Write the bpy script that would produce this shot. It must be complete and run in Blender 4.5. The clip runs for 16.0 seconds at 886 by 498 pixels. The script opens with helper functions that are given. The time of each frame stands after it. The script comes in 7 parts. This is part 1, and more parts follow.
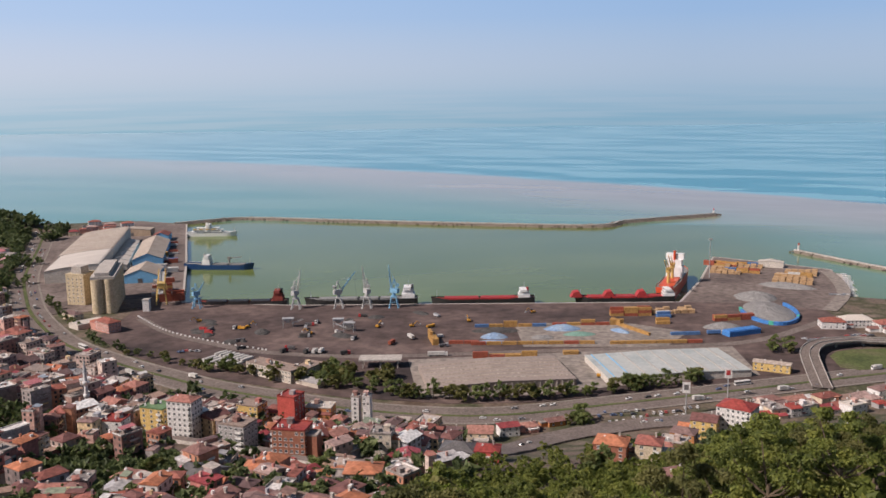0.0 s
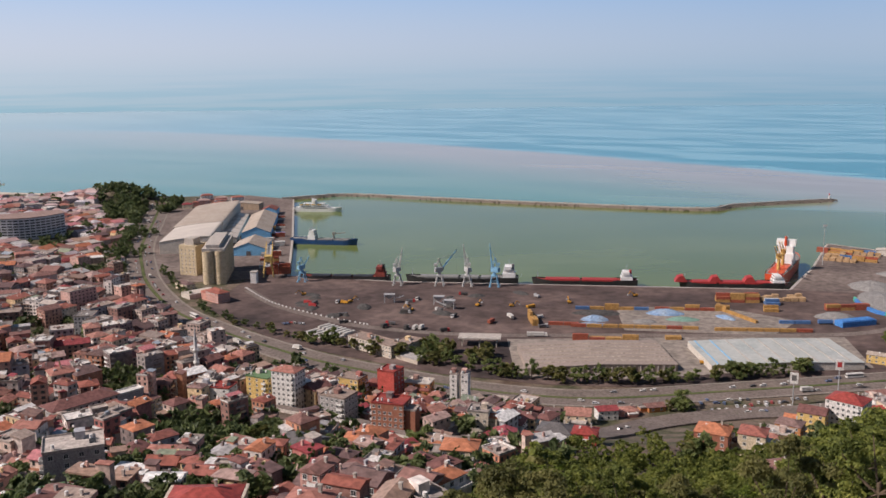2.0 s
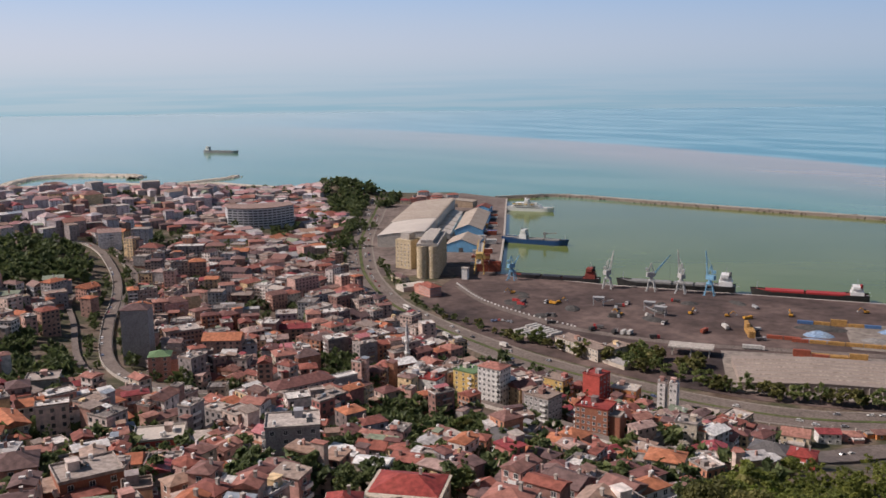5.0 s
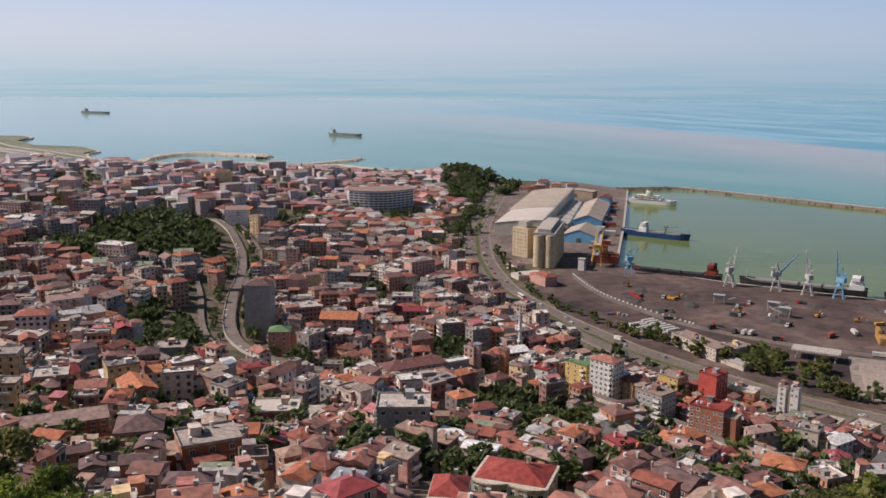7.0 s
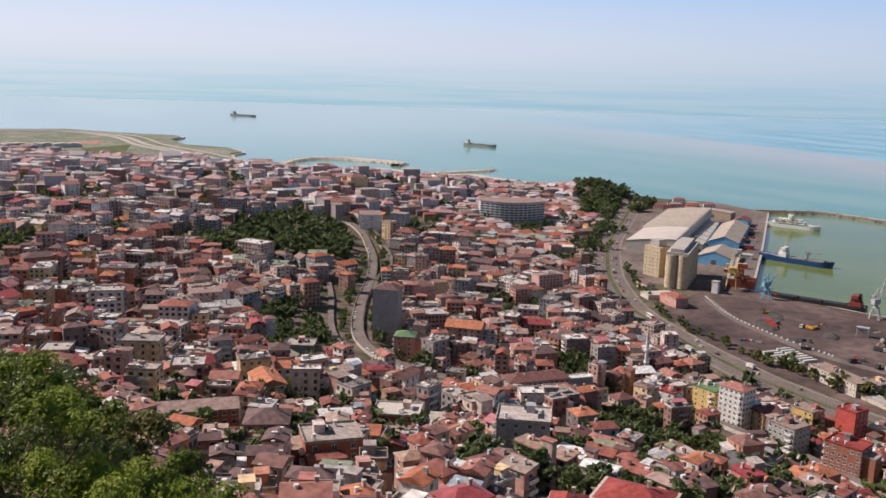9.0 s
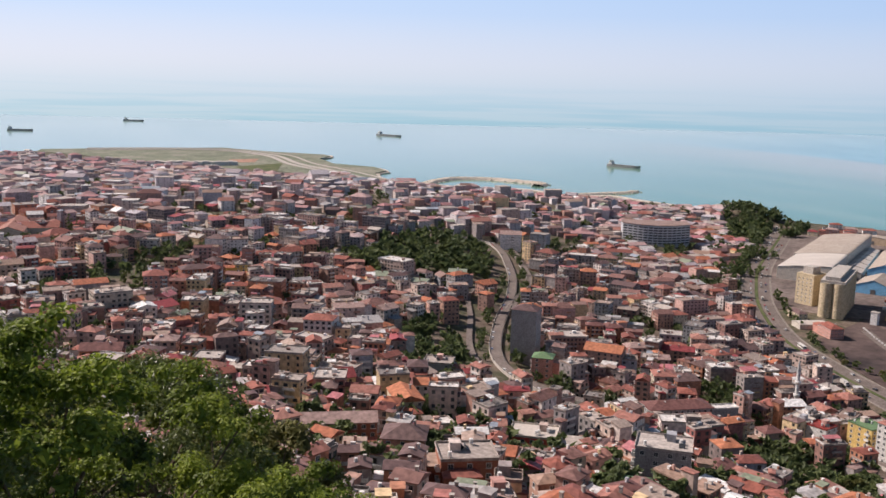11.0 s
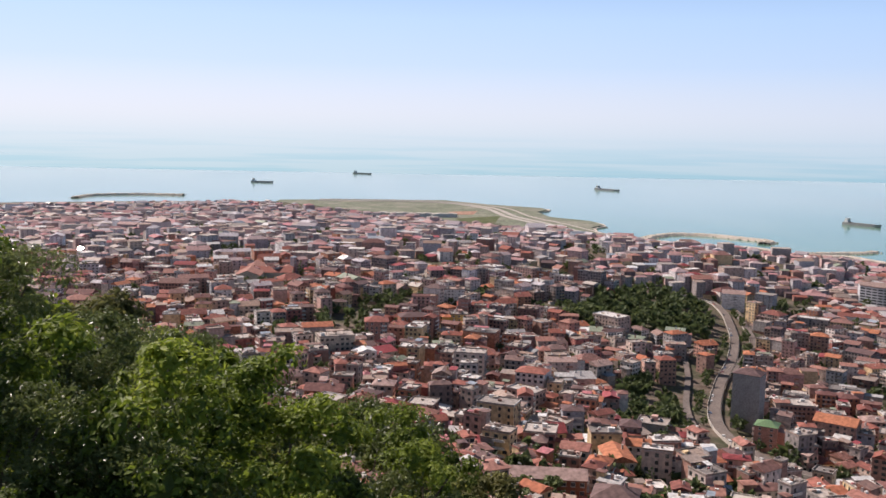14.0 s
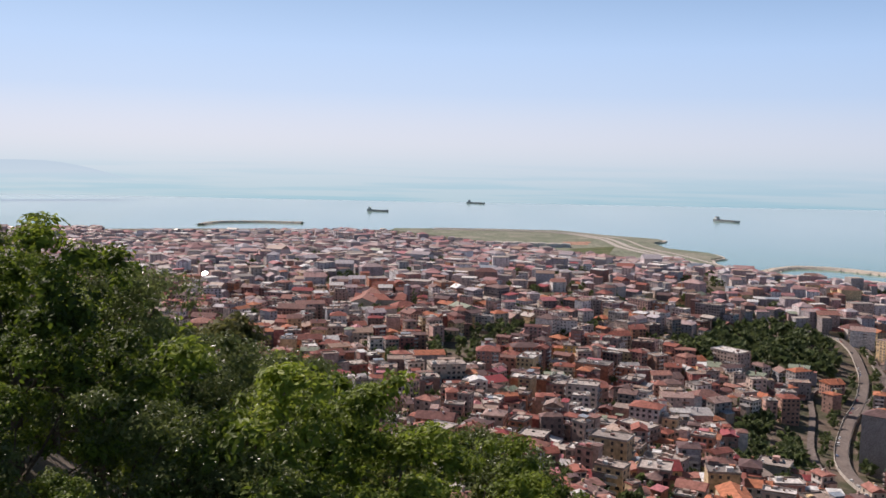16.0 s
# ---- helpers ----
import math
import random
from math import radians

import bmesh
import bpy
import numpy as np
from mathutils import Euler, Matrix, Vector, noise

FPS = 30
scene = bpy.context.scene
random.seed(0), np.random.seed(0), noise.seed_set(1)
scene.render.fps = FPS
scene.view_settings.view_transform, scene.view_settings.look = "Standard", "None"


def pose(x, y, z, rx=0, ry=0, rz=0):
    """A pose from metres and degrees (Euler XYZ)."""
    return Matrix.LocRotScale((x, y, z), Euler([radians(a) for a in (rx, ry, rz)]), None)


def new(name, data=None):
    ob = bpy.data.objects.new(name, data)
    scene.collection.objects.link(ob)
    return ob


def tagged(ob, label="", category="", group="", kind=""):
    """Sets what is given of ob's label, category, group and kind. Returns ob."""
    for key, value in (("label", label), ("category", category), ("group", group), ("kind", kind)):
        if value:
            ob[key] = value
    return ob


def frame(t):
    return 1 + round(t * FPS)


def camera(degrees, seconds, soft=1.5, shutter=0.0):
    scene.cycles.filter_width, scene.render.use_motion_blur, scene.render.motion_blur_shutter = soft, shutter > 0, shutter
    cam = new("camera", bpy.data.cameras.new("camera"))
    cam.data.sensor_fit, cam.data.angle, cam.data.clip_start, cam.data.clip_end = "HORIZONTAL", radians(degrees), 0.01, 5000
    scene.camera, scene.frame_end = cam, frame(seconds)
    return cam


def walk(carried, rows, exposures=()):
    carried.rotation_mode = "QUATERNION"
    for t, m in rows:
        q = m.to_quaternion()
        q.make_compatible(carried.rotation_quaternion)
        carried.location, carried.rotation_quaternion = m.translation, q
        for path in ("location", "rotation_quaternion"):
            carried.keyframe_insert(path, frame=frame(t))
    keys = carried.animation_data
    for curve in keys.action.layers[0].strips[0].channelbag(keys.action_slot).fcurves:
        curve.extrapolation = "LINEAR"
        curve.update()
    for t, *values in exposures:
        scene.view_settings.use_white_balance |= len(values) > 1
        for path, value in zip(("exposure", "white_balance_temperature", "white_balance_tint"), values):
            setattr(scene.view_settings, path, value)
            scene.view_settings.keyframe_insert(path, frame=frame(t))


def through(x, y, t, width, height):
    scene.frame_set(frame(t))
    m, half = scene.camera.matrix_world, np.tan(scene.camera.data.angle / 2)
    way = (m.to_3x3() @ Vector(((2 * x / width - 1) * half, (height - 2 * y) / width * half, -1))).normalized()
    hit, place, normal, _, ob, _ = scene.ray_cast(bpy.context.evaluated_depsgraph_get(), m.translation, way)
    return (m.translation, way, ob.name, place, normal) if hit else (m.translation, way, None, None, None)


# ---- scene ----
# The eye stands on a hillside 210 m over the sea and turns from the harbour to the town.
cam = camera(51.15, 16.0, soft=1.6)
EYE = (0, 0, 210)
PATH = [
    (0.0, pose(*EYE, 80.20, 0.80, 0.01)),
    (0.5, pose(*EYE, 79.64, 0.35, 1.57)),
    (1.0, pose(*EYE, 79.06, 0.10, 2.86)),
    (1.5, pose(*EYE, 79.05, 0.44, 4.47)),
    (2.0, pose(*EYE, 78.99, 0.58, 6.43)),
    (2.5, pose(*EYE, 79.21, 0.52, 7.77)),
    (3.0, pose(*EYE, 79.09, 0.42, 9.85)),
    (3.5, pose(*EYE, 79.01, 0.27, 11.74)),
    (4.0, pose(*EYE, 79.17, 0.34, 14.71)),
    (4.5, pose(*EYE, 78.99, 0.39, 16.77)),
    (5.0, pose(*EYE, 79.15, 0.69, 19.62)),
    (5.2, pose(*EYE, 79.15, 0.83, 20.47)),
    (7.3, pose(*EYE, 78.12, -0.93, 28.37)),
    (7.5, pose(*EYE, 77.93, -1.43, 29.26)),
    (8.0, pose(*EYE, 77.92, -2.14, 31.99)),
    (8.5, pose(*EYE, 78.39, -1.91, 33.92)),
    (8.7, pose(*EYE, 78.70, -1.79, 34.54)),
    (10.8, pose(*EYE, 79.69, -1.35, 43.24)),
    (11.0, pose(*EYE, 79.98, -1.34, 44.28)),
    (11.5, pose(*EYE, 80.22, -1.09, 46.60)),
    (12.0, pose(*EYE, 80.46, -0.92, 48.75)),
    (12.5, pose(*EYE, 81.07, -0.76, 51.16)),
    (13.0, pose(*EYE, 81.38, -1.29, 53.27)),
    (13.5, pose(*EYE, 81.90, -0.91, 55.62)),
    (14.0, pose(*EYE, 83.00, -1.08, 57.64)),
    (14.5, pose(*EYE, 83.84, -0.94, 59.29)),
    (15.0, pose(*EYE, 83.93, -1.15, 61.12)),
    (15.5, pose(*EYE, 84.30, -1.43, 62.80)),
    (16.0, pose(*EYE, 84.69, -1.09, 64.65)),
]
walk(cam, PATH, [(0.0, 0.07), (1.5, 0.05), (3.5, -0.01), (5.2, -0.06), (7.5, 0.03), (8.0, 0.14), (8.7, 0.19), (11.0, 0.23), (14.0, 0.31), (15.0, 0.2), (16.0, 0.12)])

# ---- sky and sun ----
SUN_TURN, SUN_HEIGHT = 112.0, 42.0      # degrees left of the y axis, over the horizon
sun_way = Vector((-math.sin(radians(SUN_TURN)) * math.cos(radians(SUN_HEIGHT)),
                  math.cos(radians(SUN_TURN)) * math.cos(radians(SUN_HEIGHT)), math.sin(radians(SUN_HEIGHT))))
world = bpy.data.worlds.new("sky")
scene.world = world
world.use_nodes = True
wn, wl = world.node_tree.nodes, world.node_tree.links
wn.clear()
sky = wn.new("ShaderNodeTexSky")
sky.sky_type, sky.sun_disc = "NISHITA", False
sky.sun_elevation, sky.sun_rotation = radians(SUN_HEIGHT), radians(-SUN_TURN)
sky.air_density, sky.dust_density, sky.ozone_density, sky.altitude = 1.0, 1.5, 1.0, 200
# haze over the sea: pale, thickest at the horizon
coord = wn.new("ShaderNodeTexCoord")
split = wn.new("ShaderNodeSeparateXYZ")
wl.new(coord.outputs["Generated"], split.inputs[0])
haze = wn.new("ShaderNodeValToRGB")
stretch = wn.new("ShaderNodeMapRange")
for key, value in (("From Min", -0.08), ("From Max", 0.2)):
    stretch.inputs[key].default_value = value
wl.new(split.outputs["Z"], stretch.inputs["Value"])
wl.new(stretch.outputs["Result"], haze.inputs["Fac"])
ramp = haze.color_ramp
ramp.interpolation = "B_SPLINE"
ramp.elements[0].position, ramp.elements[0].color = 0.0, (0.295, 0.462, 0.598, 1)
ramp.elements[1].position, ramp.elements[1].color = 1.0, (0.248, 0.471, 0.902, 1)
for place, colour in ((0.14, (0.312, 0.490, 0.638, 1)), (0.27, (0.408, 0.559, 0.735, 1)), (0.38, (0.494, 0.601, 0.775, 1)), (0.55, (0.382, 0.568, 0.853, 1))):
    ramp.elements.new(place).color = colour
# brighter and warmer towards the sun
toward = wn.new("ShaderNodeVectorMath")
toward.operation = "DOT_PRODUCT"
wl.new(coord.outputs["Generated"], toward.inputs[0])
toward.inputs[1].default_value = (-math.sin(radians(100)), math.cos(radians(100)), 0)
glow = wn.new("ShaderNodeMapRange")
for key, value in (("From Min", -0.42), ("From Max", 0.95), ("To Min", 0.0), ("To Max", 1.0)):
    glow.inputs[key].default_value = value
wl.new(toward.outputs["Value"], glow.inputs["Value"])
lit = wn.new("ShaderNodeMix")
lit.data_type, lit.blend_type = "RGBA", "MULTIPLY"
lit.inputs["B"].default_value = (1.80, 1.46, 1.25, 1)
wl.new(glow.outputs["Result"], lit.inputs["Factor"])
# faint bands of smoother water far out, fading into the haze
bands, spread, fade = wn.new("ShaderNodeTexNoise"), wn.new("ShaderNodeMapping"), wn.new("ShaderNodeMapRange")
spread.inputs["Scale"].default_value = (5.0, 5.0, 170.0)
bands.inputs["Scale"].default_value, bands.inputs["Detail"].default_value = 1.0, 5.0
wl.new(coord.outputs["Generated"], spread.inputs["Vector"])
wl.new(spread.outputs[0], bands.inputs["Vector"])
for key, value in (("From Min", -0.04), ("From Max", 0.004), ("To Min", 1.0), ("To Max", 0.0)):
    fade.inputs[key].default_value = value
wl.new(split.outputs["Z"], fade.inputs["Value"])
tone = wn.new("ShaderNodeMapRange")
for key, value in (("From Min", 0.4), ("From Max", 0.56), ("To Min", 0.8), ("To Max", 0.0)):
    tone.inputs[key].default_value = value
wl.new(bands.outputs["Fac"], tone.inputs["Value"])
much = wn.new("ShaderNodeMath")
much.operation = "MULTIPLY"
wl.new(tone.outputs["Result"], much.inputs[0])
wl.new(fade.outputs["Result"], much.inputs[1])
banded = wn.new("ShaderNodeMix")
banded.data_type, banded.blend_type = "RGBA", "MULTIPLY"
banded.inputs["B"].default_value = (0.72, 0.90, 0.95, 1)
wl.new(much.outputs[0], banded.inputs["Factor"])
wl.new(haze.outputs["Color"], banded.inputs["A"])
wl.new(banded.outputs["Result"], lit.inputs["A"])
sky_lit, haze_lit, both = wn.new("ShaderNodeBackground"), wn.new("ShaderNodeBackground"), wn.new("ShaderNodeMixShader")
sky_lit.inputs["Strength"].default_value = 0.05
haze_lit.inputs["Strength"].default_value = 0.82
wl.new(sky.outputs[0], sky_lit.inputs["Color"])
wl.new(lit.outputs["Result"], haze_lit.inputs["Color"])
cover = wn.new("ShaderNodeMapRange")
for key, value in (("From Min", 0.12), ("From Max", 0.34), ("To Min", 0.0), ("To Max", 1.0)):
    cover.inputs[key].default_value = value
wl.new(split.outputs["Z"], cover.inputs["Value"])
wl.new(cover.outputs["Result"], both.inputs[0])
wl.new(haze_lit.outputs[0], both.inputs[1])
wl.new(sky_lit.outputs[0], both.inputs[2])
out = wn.new("ShaderNodeOutputWorld")
wl.new(both.outputs[0], out.inputs["Surface"])

sun = new("sun", bpy.data.lights.new("sun", "SUN"))
sun.data.energy, sun.data.angle, sun.data.color = 5.0, radians(0.6), (1.0, 0.86, 0.80)
sun.matrix_world = sun_way.to_track_quat("Z", "Y").to_matrix().to_4x4()

# ---- materials ----
def material(name, colours, scale=0.4, rough=0.85, metal=0.0, bump=0.0, fine=6.0, by="", spec=0.3, grain=(0.62, 1.25)):
    """A surface whose colour wanders between the colours in patches (scale a metre) with fine grain on top.
    by: 'object' or 'island' picks one of the colours for each object or each loose piece instead."""
    m = bpy.data.materials.new(name)
    m.use_nodes = True
    n, l = m.node_tree.nodes, m.node_tree.links
    b = n["Principled BSDF"]
    b.inputs["Roughness"].default_value, b.inputs["Metallic"].default_value = rough, metal
    b.inputs["Specular IOR Level"].default_value = spec
    geo = n.new("ShaderNodeNewGeometry")
    big, small = n.new("ShaderNodeTexNoise"), n.new("ShaderNodeTexNoise")
    big.inputs["Scale"].default_value, big.inputs["Detail"].default_value = scale, 4
    small.inputs["Scale"].default_value, small.inputs["Detail"].default_value = scale * fine, 3
    l.new(geo.outputs["Position"], big.inputs["Vector"])
    l.new(geo.outputs["Position"], small.inputs["Vector"])
    ramp = n.new("ShaderNodeValToRGB")
    e = ramp.color_ramp.elements
    if by:
        ramp.color_ramp.interpolation = "CONSTANT"
        places = [i / len(colours) for i in range(len(colours))]
    else:
        places = [0.3 + 0.4 * i / max(1, len(colours) - 1) for i in range(len(colours))]
    e[0].position, e[0].color = places[0], (*colours[0], 1)
    e[1].position, e[1].color = places[-1], (*colours[-1], 1)
    for p, c in list(zip(places, colours))[1:-1]:
        e.new(p).color = (*c, 1)
    if by == "object":
        l.new(n.new("ShaderNodeObjectInfo").outputs["Random"], ramp.inputs["Fac"])
    elif by == "island":
        l.new(geo.outputs["Random Per Island"], ramp.inputs["Fac"])
    else:
        l.new(big.outputs["Fac"], ramp.inputs["Fac"])
    shade = n.new("ShaderNodeMapRange")
    shade.inputs["From Min"].default_value, shade.inputs["From Max"].default_value = 0.3, 0.7
    shade.inputs["To Min"].default_value, shade.inputs["To Max"].default_value = grain
    l.new(small.outputs["Fac"], shade.inputs["Value"])
    mixed = n.new("ShaderNodeMix")
    mixed.data_type, mixed.blend_type = "RGBA", "MULTIPLY"
    mixed.inputs["Factor"].default_value = 1.0
    l.new(ramp.outputs["Color"], mixed.inputs["A"])
    l.new(shade.outputs["Result"], mixed.inputs["B"])
    l.new(mixed.outputs["Result"], b.inputs["Base Color"])
    if bump:
        relief = n.new("ShaderNodeBump")
        relief.inputs["Strength"].default_value, relief.inputs["Distance"].default_value = 0.6, bump
        l.new(small.outputs["Fac"], relief.inputs["Height"])
        l.new(relief.outputs["Normal"], b.inputs["Normal"])
    return m


WALL_TINTS = [(0.46, 0.36, 0.30), (0.54, 0.47, 0.42), (0.40, 0.23, 0.18), (0.52, 0.40, 0.24), (0.30, 0.265, 0.25), (0.68, 0.63, 0.58), (0.45, 0.26, 0.22), (0.25, 0.145, 0.12), (0.43, 0.335, 0.285), (0.34, 0.315, 0.30),
              (0.52, 0.34, 0.29), (0.20, 0.16, 0.15), (0.56, 0.45, 0.38), (0.31, 0.20, 0.165), (0.72, 0.69, 0.66), (0.53, 0.34, 0.28), (0.44, 0.21, 0.13), (0.64, 0.49, 0.29), (0.38, 0.16, 0.135), (0.36, 0.37, 0.39), (0.27, 0.24, 0.23), (0.48, 0.42, 0.34), (0.35, 0.22, 0.17)]
ROOF_TINTS = [(0.30, 0.105, 0.075), (0.35, 0.135, 0.098), (0.24, 0.09, 0.07), (0.38, 0.19, 0.145), (0.19, 0.09, 0.078), (0.27, 0.058, 0.06), (0.27, 0.145, 0.12),
              (0.45, 0.165, 0.09), (0.24, 0.155, 0.135), (0.17, 0.11, 0.10), (0.33, 0.125, 0.095), (0.15, 0.095, 0.09), (0.23, 0.125, 0.105), (0.40, 0.28, 0.24), (0.48, 0.19, 0.10), (0.37, 0.17, 0.13)]
# far town tints: distance haze is painted in as paler, greyer colour
HAZED_WALL_TINTS = [(0.58, 0.48, 0.46), (0.64, 0.58, 0.57), (0.54, 0.39, 0.36), (0.60, 0.50, 0.45), (0.46, 0.43, 0.44), (0.74, 0.70, 0.70), (0.52, 0.36, 0.34), (0.40, 0.34, 0.345), (0.34, 0.29, 0.30)]
HAZED_ROOF_TINTS = [(0.40, 0.23, 0.205), (0.44, 0.27, 0.24), (0.38, 0.20, 0.185), (0.46, 0.32, 0.295), (0.33, 0.23, 0.22), (0.42, 0.20, 0.19), (0.38, 0.30, 0.295), (0.50, 0.42, 0.41)]
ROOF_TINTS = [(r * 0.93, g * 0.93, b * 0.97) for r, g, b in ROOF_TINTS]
HAZED_ROOF_TINTS = [(r * 1.0, g * 1.10, b * 1.18) for r, g, b in HAZED_ROOF_TINTS]
HAZED_WALL_TINTS = [(r * 1.04, g * 1.08, b * 1.1) for r, g, b in HAZED_WALL_TINTS]
FLAT_TINTS = [(0.30, 0.265, 0.245), (0.40, 0.345, 0.31), (0.21, 0.19, 0.18), (0.46, 0.41, 0.375), (0.29, 0.225, 0.19), (0.64, 0.61, 0.58), (0.34, 0.255, 0.215), (0.36, 0.31, 0.28)]
SHEET_TINTS = [(0.44, 0.42, 0.41), (0.36, 0.24, 0.18), (0.74, 0.73, 0.71), (0.30, 0.20, 0.155), (0.36, 0.34, 0.33), (0.48, 0.42, 0.37), (0.34, 0.07, 0.075), (0.60, 0.58, 0.56), (0.24, 0.27, 0.19), (0.40, 0.29, 0.23), (0.46, 0.17, 0.18), (0.29, 0.33, 0.38), (0.26, 0.16, 0.13), (0.33, 0.26, 0.22)]
WALL_TINTS = [(min(0.8, r * 1.1), min(0.78, g * 1.08), min(0.76, b * 1.1)) for r, g, b in WALL_TINTS]
plaster = material("house plaster", WALL_TINTS, 0.14, 0.9, by="object", fine=4)
plaster_far = material("town plaster", WALL_TINTS, 0.14, 0.9, by="island", fine=4)
plaster_hazed = material("haze-tinted town plaster", HAZED_WALL_TINTS, 0.14, 0.9, by="island", fine=4)
tile = material("roof tile", ROOF_TINTS, 0.12, 0.85, by="object", fine=5)
tile_far = material("town roof tile", ROOF_TINTS, 0.12, 0.85, by="island", fine=5)
tile_hazed = material("haze-tinted town roof tile", HAZED_ROOF_TINTS, 0.12, 0.85, by="island", fine=5)
deck = material("roof concrete", FLAT_TINTS, 0.15, 0.9, by="object", fine=5)
deck_far = material("town roof concrete", FLAT_TINTS, 0.15, 0.9, by="island", fine=5)
sheet_far = material("town sheet roof", SHEET_TINTS, 0.15, 0.5, by="island", fine=5, spec=0.5)
sheet_near = material("house sheet roof", SHEET_TINTS, 0.15, 0.5, by="object", fine=5, spec=0.5)
pane = material("window glass", [(0.035, 0.04, 0.045), (0.07, 0.075, 0.08)], 1.0, 0.2, spec=0.5)
# far windows: the glass colour is lightened to stand for haze
pane_hazed = material("haze-lightened window", [(0.15, 0.13, 0.13), (0.24, 0.21, 0.205)], 0.3, 0.4)
trimming = material("white trim", [(0.70, 0.69, 0.66), (0.78, 0.77, 0.75)], 1.0, 0.6)
concrete = material("concrete", [(0.37, 0.335, 0.30), (0.47, 0.435, 0.395), (0.41, 0.365, 0.325)], 0.2, 0.92, bump=0.03)
kerbstone = material("worn kerb concrete", [(0.21, 0.18, 0.155), (0.28, 0.245, 0.215)], 0.08, 0.92, fine=10)
asphalt = material("asphalt", [(0.15, 0.122, 0.108), (0.205, 0.17, 0.15)], 0.05, 0.9, fine=12)
soil = material("ground", [(0.10, 0.07, 0.05), (0.17, 0.13, 0.10), (0.06, 0.065, 0.03), (0.20, 0.155, 0.125)], 0.03, 0.95, fine=14)
grass = material("grass", [(0.06, 0.08, 0.028), (0.10, 0.12, 0.042), (0.14, 0.13, 0.07)], 0.04, 0.95, fine=14)
coal = material("coal-dusted yard", [(0.045, 0.034, 0.033), (0.102, 0.072, 0.065), (0.17, 0.122, 0.108)], 0.013, 0.95, fine=9)
rock = material("rubble rock", [(0.13, 0.11, 0.09), (0.22, 0.185, 0.15)], 0.5, 0.95, bump=0.2)
steel = material("painted steel", [(0.34, 0.35, 0.36), (0.46, 0.46, 0.46)], 0.5, 0.55)
metal_roof = material("sheet roof", [(0.50, 0.45, 0.40), (0.60, 0.545, 0.48)], 0.05, 0.6, fine=20, grain=(0.86, 1.1))


def paint(name, c, rough=0.55, vary=0.8, scale=0.3):
    return material(name, [tuple(k * vary for k in c), c], scale, rough)


# ---- kit ----
class Pile:
    """Points and faces of one mesh in the making."""

    def __init__(self):
        self.v, self.f, self.k = [], [], []

    def face(self, *points, k=0):
        n = len(self.v)
        self.v += [tuple(p) for p in points]
        self.f.append(tuple(range(n, n + len(points))))
        self.k.append(k)
        return self

    def solid(self, points, faces, k=0):
        n = len(self.v)
        self.v += [tuple(p) for p in points]
        self.f += [tuple(n + i for i in f) for f in faces]
        self.k += [k] * len(faces)
        return self

    def box(self, x0, y0, z0, x1, y1, z1, k=0):
        return self.solid([(x0, y0, z0), (x1, y0, z0), (x1, y1, z0), (x0, y1, z0), (x0, y0, z1), (x1, y0, z1), (x1, y1, z1), (x0, y1, z1)],
                          [(0, 3, 2, 1), (4, 5, 6, 7), (0, 1, 5, 4), (1, 2, 6, 5), (2, 3, 7, 6), (3, 0, 4, 7)], k)

    def bar(self, a, b, w, h=None, k=0):
        """A square bar from a to b."""
        a, b, h = Vector(a), Vector(b), h or w
        way = (b - a).normalized()
        side = way.cross(Vector((0, 0, 1)))
        side = side.normalized() if side.length > 1e-4 else Vector((1, 0, 0))
        top = side.cross(way)
        ring = [side * sx * w / 2 + top * sy * h / 2 for sx, sy in ((-1, -1), (1, -1), (1, 1), (-1, 1))]
        return self.solid([a + q for q in ring] + [b + q for q in ring],
                          [(0, 1, 2, 3), (7, 6, 5, 4), (0, 4, 5, 1), (1, 5, 6, 2), (2, 6, 7, 3), (3, 7, 4, 0)], k)

    def tube(self, x, y, z0, z1, r0, r1=None, n=12, k=0, cap=True):
        r1 = r0 if r1 is None else r1
        ring = [(math.cos(2 * math.pi * i / n), math.sin(2 * math.pi * i / n)) for i in range(n)]
        faces = [(i, (i + 1) % n, n + (i + 1) % n, n + i) for i in range(n)]
        if cap:
            faces += [tuple(range(n - 1, -1, -1)), tuple(range(n, 2 * n))]
        return self.solid([(x + c * r0, y + s * r0, z0) for c, s in ring] + [(x + c * r1, y + s * r1, z1) for c, s in ring], faces, k)

    def slab(self, ring, z0, z1, k=0):
        """A flat piece with the outline ring (anticlockwise), upright sides."""
        n = len(ring)
        return self.solid([(*p, z0) for p in ring] + [(*p, z1) for p in ring],
                          [tuple(range(n, 2 * n)), tuple(range(n - 1, -1, -1))] + [(i, (i + 1) % n, n + (i + 1) % n, n + i) for i in range(n)], k)

    def mesh(self, name, *mats, soft=False):
        me = bpy.data.meshes.new(name)
        me.from_pydata(self.v, [], self.f)
        for m in mats:
            me.materials.append(m)
        if len(mats) > 1:
            me.polygons.foreach_set("material_index", self.k)
        if soft:
            me.polygons.foreach_set("use_smooth", [True] * len(self.f))
        me.update()
        return me


def thing(name, m, label, category, group="", kind=""):
    ob = new(name)
    ob.empty_display_size = 1
    ob.matrix_basis = m
    return tagged(ob, label, category, group, kind)


def part(name, pile, mats, parent, label="", at=None):
    """One mesh object under a thing or a part. pile: a Pile, or a mesh to share."""
    mats = mats if isinstance(mats, (list, tuple)) else [mats]
    ob = new(name, pile.mesh(name, *mats) if isinstance(pile, Pile) else pile)
    ob.parent = parent
    if at is not None:
        ob.matrix_basis = at
    return tagged(ob, label)


